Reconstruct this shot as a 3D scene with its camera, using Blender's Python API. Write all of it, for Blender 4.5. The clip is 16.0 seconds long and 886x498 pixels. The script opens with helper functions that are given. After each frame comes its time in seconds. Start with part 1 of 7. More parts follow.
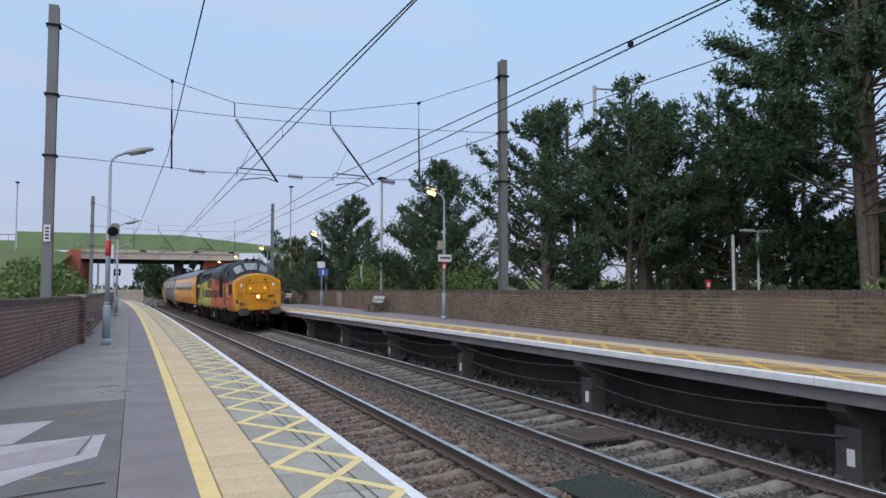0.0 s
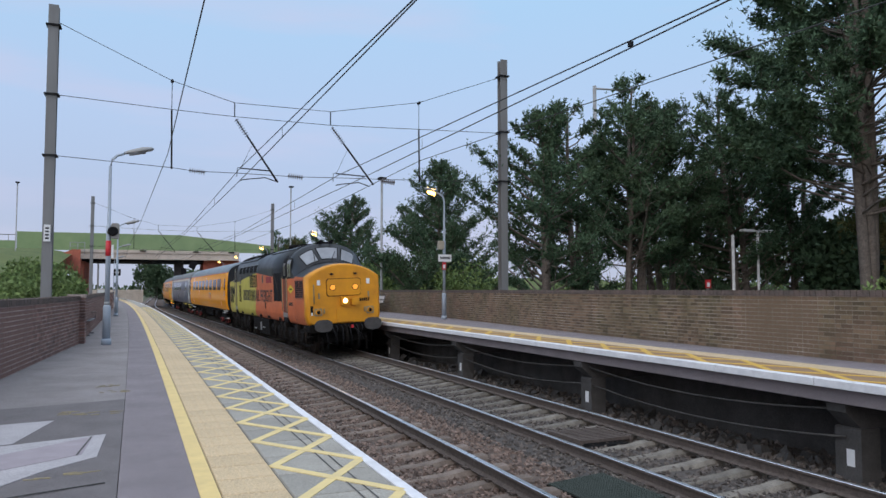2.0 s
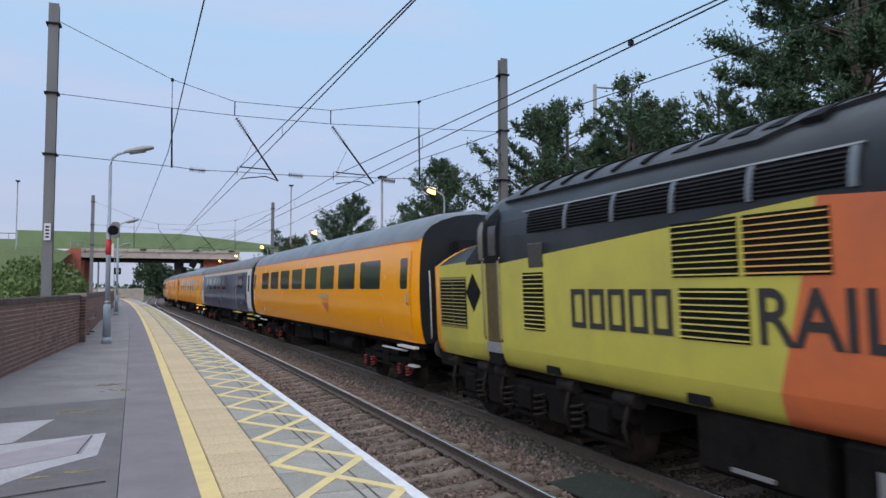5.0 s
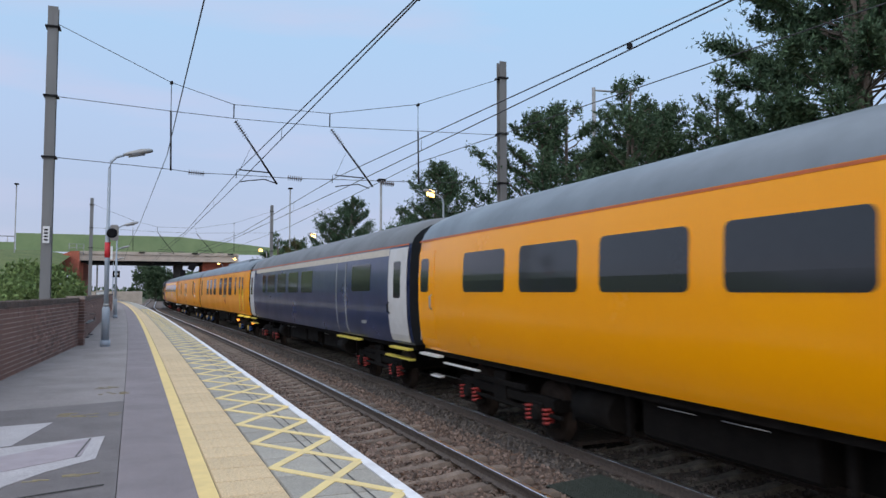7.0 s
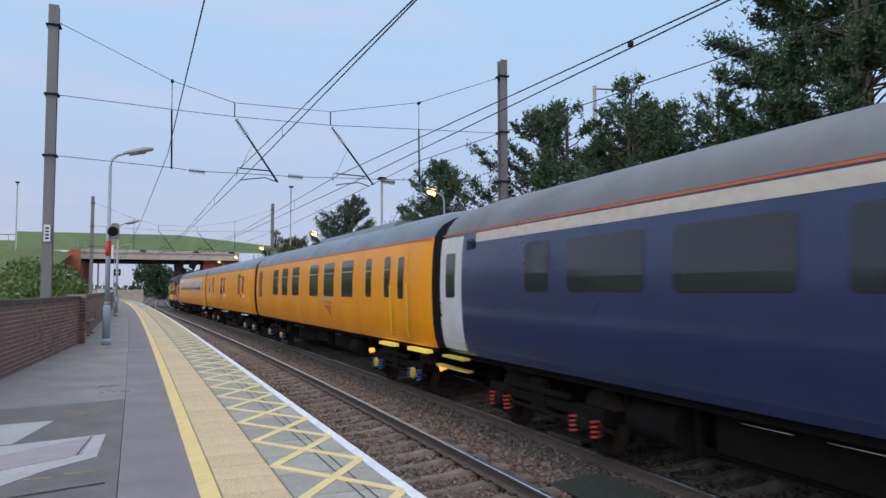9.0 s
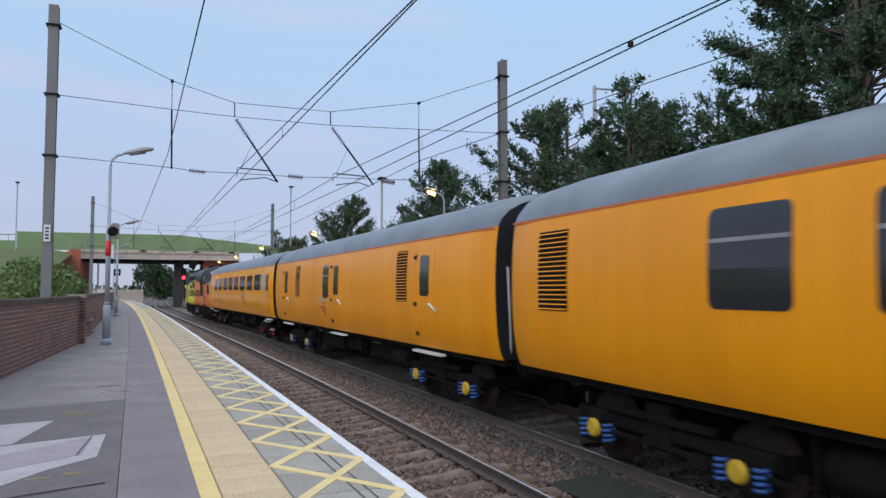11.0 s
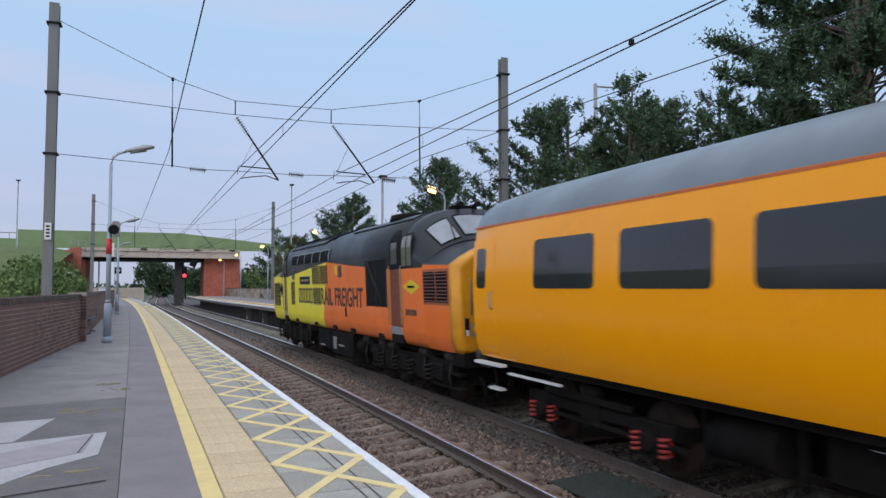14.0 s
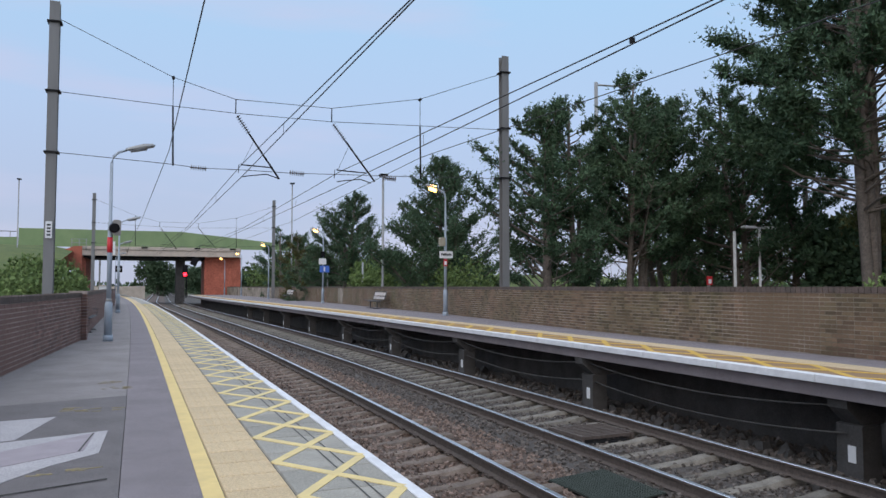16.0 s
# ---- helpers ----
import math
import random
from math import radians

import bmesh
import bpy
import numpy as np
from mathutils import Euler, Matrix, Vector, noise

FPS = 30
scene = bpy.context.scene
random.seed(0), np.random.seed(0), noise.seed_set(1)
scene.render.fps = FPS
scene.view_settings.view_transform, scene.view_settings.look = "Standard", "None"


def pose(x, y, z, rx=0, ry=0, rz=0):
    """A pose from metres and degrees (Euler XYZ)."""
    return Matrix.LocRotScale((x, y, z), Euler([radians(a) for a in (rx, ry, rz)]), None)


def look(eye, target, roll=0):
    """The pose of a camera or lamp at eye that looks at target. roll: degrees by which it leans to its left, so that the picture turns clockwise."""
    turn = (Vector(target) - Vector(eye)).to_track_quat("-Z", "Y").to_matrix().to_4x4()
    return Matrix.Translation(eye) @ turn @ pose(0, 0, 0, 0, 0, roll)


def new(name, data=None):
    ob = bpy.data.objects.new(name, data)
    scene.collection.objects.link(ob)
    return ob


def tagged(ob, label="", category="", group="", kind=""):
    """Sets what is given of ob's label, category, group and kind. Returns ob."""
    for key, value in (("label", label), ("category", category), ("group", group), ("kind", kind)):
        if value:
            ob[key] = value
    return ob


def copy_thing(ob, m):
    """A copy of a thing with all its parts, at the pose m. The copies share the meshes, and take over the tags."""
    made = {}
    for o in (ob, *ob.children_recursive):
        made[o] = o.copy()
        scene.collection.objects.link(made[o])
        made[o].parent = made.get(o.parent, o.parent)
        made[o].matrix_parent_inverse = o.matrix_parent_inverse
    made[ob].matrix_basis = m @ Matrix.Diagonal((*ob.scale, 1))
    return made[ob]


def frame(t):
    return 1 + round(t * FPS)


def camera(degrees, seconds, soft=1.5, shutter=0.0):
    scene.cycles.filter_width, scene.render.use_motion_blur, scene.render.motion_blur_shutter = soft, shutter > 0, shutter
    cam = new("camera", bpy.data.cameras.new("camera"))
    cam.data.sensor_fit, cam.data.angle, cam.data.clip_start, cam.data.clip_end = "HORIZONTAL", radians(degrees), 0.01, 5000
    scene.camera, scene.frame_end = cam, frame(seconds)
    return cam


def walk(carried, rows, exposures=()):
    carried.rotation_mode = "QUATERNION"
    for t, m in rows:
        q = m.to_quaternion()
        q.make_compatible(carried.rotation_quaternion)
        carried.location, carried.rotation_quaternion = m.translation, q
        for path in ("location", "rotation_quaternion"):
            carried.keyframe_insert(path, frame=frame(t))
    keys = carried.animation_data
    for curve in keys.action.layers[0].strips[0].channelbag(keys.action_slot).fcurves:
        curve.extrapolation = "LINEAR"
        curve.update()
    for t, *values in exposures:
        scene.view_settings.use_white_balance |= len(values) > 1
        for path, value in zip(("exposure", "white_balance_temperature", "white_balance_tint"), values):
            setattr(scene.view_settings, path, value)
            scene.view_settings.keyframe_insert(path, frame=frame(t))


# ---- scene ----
cam = camera(61.54, 16.0, soft=1.5, shutter=0.22)
EYE = (0.0, 0.0, 1.308)


def aim(yaw, pitch):
    return pose(EYE[0], EYE[1], EYE[2], 90 + pitch, 0, yaw)


# a camera on a stand that is nudged by the passing air: small turns only
NUDGE = [(0.0, 0, 0), (4.2, 0, 0), (5.2, 0.02, -0.12), (6.3, 0.05, -0.25), (6.5, 0.09, -0.40), (6.75, 0.0, -0.1), (7.0, -0.06, 0.13), (7.25, 0, 0),
         (7.5, 0.06, -0.20), (8.0, 0.0, -0.13), (8.25, 0.05, -0.3), (8.5, 0.10, -0.47), (8.75, 0.05, -0.2), (9.0, 0.0, 0.0), (10.0, 0, 0), (12.0, 0.0, 0.0),
         (12.5, 0.04, -0.14), (13.0, 0.0, 0.07), (13.5, 0.0, 0.07), (14.0, 0.05, -0.15), (14.5, 0.0, 0.07), (15.0, 0.05, -0.16), (15.5, 0.0, 0.02), (16.0, 0.10, -0.26)]
walk(cam, [(t, aim(-21.053 + a, 3.153 + b)) for t, a, b in NUDGE], exposures=[(0.0, 0.07, 6720, 12), (16.0, 0.07, 6720, 12)])

# ---- world, light ----
world = bpy.data.worlds.new("dusk")
world.use_nodes = True
scene.world = world
wn, wl = world.node_tree.nodes, world.node_tree.links
sky = wn.new("ShaderNodeTexSky")
sky.sky_type, sky.sun_disc = "NISHITA", False
sky.sun_elevation, sky.sun_rotation = radians(32.7), radians(222.0)
sky.air_density, sky.dust_density, sky.ozone_density = 1.0, 1.2, 1.6
coord = wn.new("ShaderNodeTexCoord")
split = wn.new("ShaderNodeSeparateXYZ")
wl.new(coord.outputs["Generated"], split.inputs[0])
ramp = wn.new("ShaderNodeValToRGB")
els = ramp.color_ramp.elements
els[0].position, els[0].color = 0.0, (0.455, 0.515, 0.69, 1)
els[1].position, els[1].color = 0.95, (1.30, 1.52, 1.80, 1)
for p, c in ((0.10, (0.435, 0.53, 0.745, 1)), (0.22, (0.44, 0.595, 0.85, 1)), (0.36, (0.40, 0.635, 0.91, 1)), (0.5, (0.50, 0.72, 1.0, 1))):
    e = els.new(p)
    e.color = c
wl.new(split.outputs[2], ramp.inputs[0])
cmap = wn.new("ShaderNodeMapping")
cmap.inputs["Scale"].default_value = (1.2, 1.2, 7.0)
cmap.inputs["Rotation"].default_value = (0, radians(9), 0)
wl.new(coord.outputs["Generated"], cmap.inputs[0])
cl = wn.new("ShaderNodeTexNoise")
cl.inputs["Scale"].default_value, cl.inputs["Detail"].default_value = 1.6, 5.0
wl.new(cmap.outputs[0], cl.inputs["Vector"])
cr = wn.new("ShaderNodeMapRange")
cr.inputs[1].default_value, cr.inputs[2].default_value, cr.inputs[3].default_value, cr.inputs[4].default_value = 0.50, 0.70, 0.0, 0.55
wl.new(cl.outputs[0], cr.inputs[0])
cm = wn.new("ShaderNodeMixRGB")
cm.inputs[2].default_value = (0.60, 0.60, 0.80, 1)
wl.new(cr.outputs[0], cm.inputs[0])
wl.new(ramp.outputs[0], cm.inputs[1])
skymix = wn.new("ShaderNodeMixRGB")
skymix.blend_type = "ADD"
skymix.inputs[0].default_value = 0.012
wl.new(cm.outputs[0], skymix.inputs[1])
wl.new(sky.outputs[0], skymix.inputs[2])
bg = wn["Background"]
bg.inputs["Strength"].default_value = 0.93
wl.new(skymix.outputs[0], bg.inputs["Color"])

sun_data = bpy.data.lights.new("sun", "SUN")
sun_data.energy, sun_data.angle, sun_data.color = 1.15, radians(60), (1.0, 0.90, 0.80)
sun = new("sun", sun_data)
sun.matrix_world = look((-42, -46, 40), (0, 0, 0))


# ---- materials ----
def mat(name, color, rough=0.7, metal=0.0, var=0.15, scale=8.0, color2=None, bump=0.0, bscale=60.0, rand=0.0, island=0.0, spec=0.5, emit=None, power=0.0, coat=0.0, streak=False):
    m = bpy.data.materials.new(name)
    m.use_nodes = True
    n, l = m.node_tree.nodes, m.node_tree.links
    b = n["Principled BSDF"]
    b.inputs["Roughness"].default_value, b.inputs["Metallic"].default_value = rough, metal
    b.inputs["Specular IOR Level"].default_value = spec
    b.inputs["Coat Weight"].default_value = coat
    tc = n.new("ShaderNodeTexCoord")
    src = tc.outputs["Object"]
    if streak:
        mp = n.new("ShaderNodeMapping")
        mp.inputs["Scale"].default_value = (1, 1, 0.12)
        l.new(src, mp.inputs[0])
        src = mp.outputs[0]
    big = n.new("ShaderNodeTexNoise")
    big.inputs["Scale"].default_value, big.inputs["Detail"].default_value, big.inputs["Roughness"].default_value = scale, 6.0, 0.65
    l.new(src, big.inputs["Vector"])
    rm = n.new("ShaderNodeMapRange")
    rm.inputs[1].default_value, rm.inputs[2].default_value = 0.3, 0.7
    l.new(big.outputs[0], rm.inputs[0])
    mix = n.new("ShaderNodeMixRGB")
    c2 = color2 or tuple(c * (1 - 2.2 * var) for c in color)
    mix.inputs[1].default_value = (*color, 1)
    mix.inputs[2].default_value = (*c2, 1)
    if color2:
        l.new(rm.outputs[0], mix.inputs[0])
    else:
        hl = n.new("ShaderNodeMath")
        hl.operation = "MULTIPLY"
        hl.inputs[1].default_value = 0.8
        l.new(rm.outputs[0], hl.inputs[0])
        l.new(hl.outputs[0], mix.inputs[0])
    out = mix.outputs[0]
    if rand or island:
        if rand:
            rs = n.new("ShaderNodeObjectInfo").outputs["Random"]
        else:
            rs = n.new("ShaderNodeNewGeometry").outputs["Random Per Island"]
        amt = rand or island
        mr = n.new("ShaderNodeMapRange")
        mr.inputs[3].default_value, mr.inputs[4].default_value = 1 - amt, 1 + amt
        l.new(rs, mr.inputs[0])
        hs = n.new("ShaderNodeHueSaturation")
        l.new(mr.outputs[0], hs.inputs["Value"])
        l.new(out, hs.inputs["Color"])
        out = hs.outputs[0]
    if bump >= 0.3:
        gn = n.new("ShaderNodeTexNoise")
        gn.inputs["Scale"].default_value, gn.inputs["Detail"].default_value, gn.inputs["Roughness"].default_value = bscale * 0.5, 5.0, 0.8
        l.new(tc.outputs["Object"], gn.inputs["Vector"])
        gr = n.new("ShaderNodeMapRange")
        gr.inputs[1].default_value, gr.inputs[2].default_value, gr.inputs[3].default_value, gr.inputs[4].default_value = 0.3, 0.7, 0.62, 1.38
        l.new(gn.outputs[0], gr.inputs[0])
        gh = n.new("ShaderNodeHueSaturation")
        l.new(gr.outputs[0], gh.inputs["Value"])
        l.new(out, gh.inputs["Color"])
        out = gh.outputs[0]
    l.new(out, b.inputs["Base Color"])
    rr = n.new("ShaderNodeMapRange")
    rr.inputs[3].default_value, rr.inputs[4].default_value = max(0.02, rough - 0.12), min(1, rough + 0.12)
    l.new(big.outputs[0], rr.inputs[0])
    l.new(rr.outputs[0], b.inputs["Roughness"])
    if bump:
        fine = n.new("ShaderNodeTexNoise")
        fine.inputs["Scale"].default_value, fine.inputs["Detail"].default_value = bscale, 4.0
        l.new(tc.outputs["Object"], fine.inputs["Vector"])
        bp = n.new("ShaderNodeBump")
        bp.inputs["Strength"].default_value, bp.inputs["Distance"].default_value = bump, 0.01
        l.new(fine.outputs[0], bp.inputs["Height"])
        l.new(bp.outputs[0], b.inputs["Normal"])
    if emit:
        b.inputs["Emission Color"].default_value = (*emit, 1)
        b.inputs["Emission Strength"].default_value = power
    return m


ASPHALT = mat("asphalt", (0.225, 0.195, 0.205), 0.9, color2=(0.175, 0.152, 0.160), scale=1.7, bump=0.5, bscale=220)
ASPHALT_OLD = mat("asphalt_old", (0.265, 0.238, 0.234), 0.92, color2=(0.185, 0.166, 0.164), scale=1.1, bump=0.6, bscale=160)
ASPHALT_DARK = mat("asphalt_dark", (0.165, 0.148, 0.148), 0.92, color2=(0.125, 0.112, 0.113), scale=2.3, bump=0.7, bscale=160)
PATCH = mat("pale_concrete", (0.42, 0.395, 0.405), 0.9, color2=(0.34, 0.32, 0.33), scale=3, bump=0.3, bscale=120)
COVER = mat("cover_plate", (0.33, 0.285, 0.305), 0.75, color2=(0.28, 0.24, 0.26), scale=4, bump=0.2, bscale=90)
YELLOW_LINE = mat("yellow_line", (0.74, 0.55, 0.22), 0.75, color2=(0.60, 0.45, 0.20), scale=4, bump=0.2, bscale=150)
TACTILE = mat("tactile_buff", (0.575, 0.435, 0.265), 0.85, color2=(0.47, 0.36, 0.225), scale=3, rand=0.06, bump=0.3, bscale=140)
SLAB = mat("slab_grey", (0.335, 0.315, 0.275), 0.88, color2=(0.25, 0.235, 0.205), scale=2.5, bump=0.35, bscale=140, rand=0.12)
WHITE_EDGE = mat("white_edge", (0.74, 0.74, 0.76), 0.75, color2=(0.56, 0.56, 0.58), scale=5, bump=0.2, bscale=120)
HATCH = mat("hatch_yellow", (0.74, 0.575, 0.25), 0.8, color2=(0.60, 0.48, 0.25), scale=6, bump=0.2, bscale=150)
BRICK_L = mat("brick_purple", (0.235, 0.125, 0.102), 0.9, color2=(0.125, 0.080, 0.070), scale=5, island=0.36, bump=0.5, bscale=120)
BRICK_R = mat("brick_brown", (0.185, 0.108, 0.074), 0.92, color2=(0.098, 0.088, 0.044), scale=0.8, island=0.38, bump=0.5, bscale=120)
MORTAR = mat("mortar", (0.40, 0.345, 0.295), 0.95, color2=(0.10, 0.085, 0.05), scale=1.1, bump=0.4, bscale=150)
MORTAR_L = mat("mortar_left", (0.50, 0.42, 0.385), 0.95, color2=(0.16, 0.125, 0.11), scale=1.6, bump=0.4, bscale=150)
COPING = mat("coping", (0.135, 0.098, 0.086), 0.92, color2=(0.075, 0.062, 0.055), scale=4, bump=0.5, bscale=100)
CONCRETE = mat("concrete", (0.56, 0.48, 0.41), 0.9, color2=(0.40, 0.34, 0.29), scale=0.8, bump=0.3, bscale=40)
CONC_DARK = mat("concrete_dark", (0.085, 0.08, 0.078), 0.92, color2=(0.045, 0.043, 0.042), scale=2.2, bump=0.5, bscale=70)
SLEEPER = mat("sleeper", (0.215, 0.170, 0.140), 0.92, color2=(0.125, 0.094, 0.076), scale=5, bump=0.4, bscale=90, rand=0.22)
BALLAST = mat("ballast_bed", (0.13, 0.094, 0.076), 0.97, color2=(0.07, 0.052, 0.043), scale=2.2, bump=1.0, bscale=60)
BALLAST_DARK = mat("ballast_grimy", (0.085, 0.072, 0.064), 0.97, color2=(0.045, 0.039, 0.036), scale=2.2, bump=1.0, bscale=60)
STONE_DARK = mat("ballast_stone_grimy", (0.125, 0.105, 0.093), 0.92, color2=(0.075, 0.064, 0.058), scale=6, island=0.5, bump=0.3, bscale=60)
SLEEPER_FAR = mat("sleeper_grey", (0.20, 0.180, 0.152), 0.92, color2=(0.105, 0.092, 0.078), scale=5, bump=0.4, bscale=90, rand=0.25)
STONE = mat("ballast_stone", (0.205, 0.146, 0.120), 0.92, color2=(0.135, 0.097, 0.080), scale=6, island=0.5, bump=0.3, bscale=60)
RAIL_TOP = mat("rail_polished", (0.88, 0.88, 0.90), 0.30, 1.0, var=0.1, scale=6)
RAIL_RUST = mat("rail_rust", (0.105, 0.082, 0.07), 0.85, color2=(0.07, 0.054, 0.047), scale=12, bump=0.3)
STEEL = mat("galvanised", (0.34, 0.345, 0.35), 0.55, 0.35, color2=(0.23, 0.235, 0.235), scale=2.0, bump=0.1, bscale=30)
MAST = mat("mast_grey", (0.215, 0.218, 0.222), 0.7, 0.2, color2=(0.135, 0.135, 0.135), scale=1.3, bump=0.1, streak=True)
LAMP_BLUE = mat("lamp_paint", (0.33, 0.385, 0.45), 0.5, color2=(0.27, 0.32, 0.38), scale=3)
WIRE = mat("wire", (0.05, 0.05, 0.055), 0.6, 0.3)
INSUL = mat("insulator", (0.09, 0.075, 0.075), 0.35)
BLACK = mat("black_metal", (0.016, 0.016, 0.018), 0.75, var=0.2, scale=4, spec=0.2)
GRIME = mat("underframe_grime", (0.014, 0.012, 0.011), 0.92, color2=(0.006, 0.0055, 0.0055), scale=3, bump=0.3, spec=0.12)
RUSTY = mat("brake_dust", (0.040, 0.028, 0.023), 0.9, color2=(0.018, 0.014, 0.012), scale=5, bump=0.3, spec=0.2)
GLASS = mat("dark_glass", (0.022, 0.026, 0.03), 0.06, spec=0.6, var=0.05)
GLASS_BLUE = mat("frosted_glass", (0.30, 0.44, 0.50), 0.35)
# pale base colour stands in for reflected sky and the bright cab behind
CABGLASS = mat("cab_glass", (0.27, 0.29, 0.32), 0.08, color2=(0.16, 0.17, 0.19), spec=0.7, scale=1.1)
YEL = mat("coach_yellow", (0.94, 0.362, 0.001), 0.24, color2=(0.89, 0.33, 0.001), scale=0.5, spec=0.35, coat=0.10, bump=0.03, bscale=3)
YEL_VAN = mat("van_yellow", (0.88, 0.335, 0.003), 0.36, color2=(0.74, 0.265, 0.005), scale=0.9, spec=0.3, coat=0.05, bump=0.04, bscale=4, streak=True)
NOSE_YEL = mat("nose_yellow", (0.74, 0.315, 0.006), 0.5, color2=(0.54, 0.215, 0.010), scale=1.6, coat=0.0)
BLUE = mat("coach_blue", (0.022, 0.038, 0.108), 0.30, color2=(0.016, 0.027, 0.070), scale=0.6, coat=0.25)
CREAM = mat("cream_stripe", (0.58, 0.52, 0.43), 0.5)
DOORWHITE = mat("door_pale", (0.60, 0.60, 0.60), 0.5, color2=(0.5, 0.49, 0.48), scale=2)
ROOF = mat("roof_grey", (0.165, 0.195, 0.225), 0.42, color2=(0.11, 0.13, 0.15), scale=0.8, bump=0.05, bscale=6)
ROOF_DARK = mat("roof_dark", (0.155, 0.16, 0.17), 0.55, color2=(0.105, 0.11, 0.115), scale=0.8)
REDLINE = mat("red_line", (0.55, 0.115, 0.02), 0.5)
ORANGE = mat("loco_orange", (0.90, 0.190, 0.024), 0.42, color2=(0.78, 0.160, 0.024), scale=0.8, coat=0.2)
LIME = mat("loco_lime", (0.88, 0.77, 0.034), 0.42, color2=(0.80, 0.69, 0.034), scale=0.8, coat=0.2)
LBLACK = mat("loco_black", (0.022, 0.025, 0.030), 0.40, color2=(0.013, 0.015, 0.018), scale=1.2, spec=0.32)
LETTER = mat("letter_dark", (0.035, 0.03, 0.03), 0.6)
BADGE = mat("badge_yellow", (0.80, 0.62, 0.02), 0.5)
PLATE_RED = mat("plate_red", (0.30, 0.02, 0.03), 0.5)
STEPWHITE = mat("step_white", (0.72, 0.72, 0.72), 0.6)
STEPYEL = mat("step_yellow", (0.72, 0.58, 0.10), 0.6)
SPRING_RED = mat("spring_red", (0.36, 0.035, 0.03), 0.6)
SPRING_BLUE = mat("spring_blue", (0.03, 0.12, 0.40), 0.6)
HUBYEL = mat("hub_yellow", (0.66, 0.43, 0.03), 0.6)
MARKER = mat("marker_orange", (0.8, 0.35, 0.05), 0.3, emit=(1.0, 0.36, 0.03), power=0.75)
HEAD = mat("headlight", (1, 0.9, 0.7), 0.3, emit=(1.0, 0.68, 0.26), power=7)
RIDELIGHT = mat("ride_lamp", (1, 0.5, 0.1), 0.3, emit=(1.0, 0.28, 0.03), power=1.8)
SODIUM = mat("lamp_glow", (1, 0.8, 0.4), 0.3, emit=(1.0, 0.56, 0.13), power=7)
SIGRED = mat("signal_red", (0.8, 0.02, 0.03), 0.3, emit=(1.0, 0.02, 0.04), power=6)
GREEN_WALL = mat("barrier_green", (0.23, 0.31, 0.15), 0.75, color2=(0.17, 0.25, 0.12), scale=0.4)
RED_BRICK = mat("abutment_brick", (0.47, 0.135, 0.085), 0.9, color2=(0.34, 0.10, 0.065), scale=1.0, bump=0.3, bscale=10)
GRASS = mat("grass", (0.105, 0.125, 0.030), 0.95, color2=(0.06, 0.09, 0.02), scale=0.5, bump=0.8, bscale=12)
GROUND = mat("ground", (0.08, 0.085, 0.04), 0.97, color2=(0.05, 0.06, 0.03), scale=0.3, bump=0.6, bscale=8)
BARK = mat("bark", (0.17, 0.14, 0.12), 0.95, color2=(0.10, 0.082, 0.07), scale=5, bump=0.8, bscale=30)
NEEDLE = mat("cypress_leaf", (0.054, 0.100, 0.062), 0.85, color2=(0.088, 0.140, 0.076), scale=0.7, island=0.45, spec=0.2)
NEEDLE_TAN = mat("cypress_dry", (0.115, 0.092, 0.036), 0.85, color2=(0.06, 0.08, 0.03), scale=0.8, island=0.4, spec=0.2)
LEAF = mat("shrub_leaf", (0.165, 0.225, 0.082), 0.8, color2=(0.105, 0.165, 0.056), scale=0.8, island=0.40, spec=0.25)
# distance haze is painted into this leaf colour by lightening it
LEAF_HAZY = mat("hazy_leaf", (0.090, 0.135, 0.078), 0.9, color2=(0.065, 0.10, 0.058), scale=0.4, island=0.3, spec=0.1)
SIGN_WHITE = mat("sign_white", (0.72, 0.73, 0.74), 0.5, var=0.05)
SIGN_BLUE = mat("sign_blue", (0.06, 0.16, 0.55), 0.5)
SIGN_DARK = mat("sign_dark", (0.010, 0.010, 0.012), 0.85, spec=0.15)
SIGN_RED = mat("sign_red", (0.62, 0.03, 0.04), 0.5)
BENCH = mat("bench_metal", (0.12, 0.115, 0.12), 0.55, 0.4)
BENCH_PAD = mat("bench_panel", (0.62, 0.57, 0.55), 0.6)


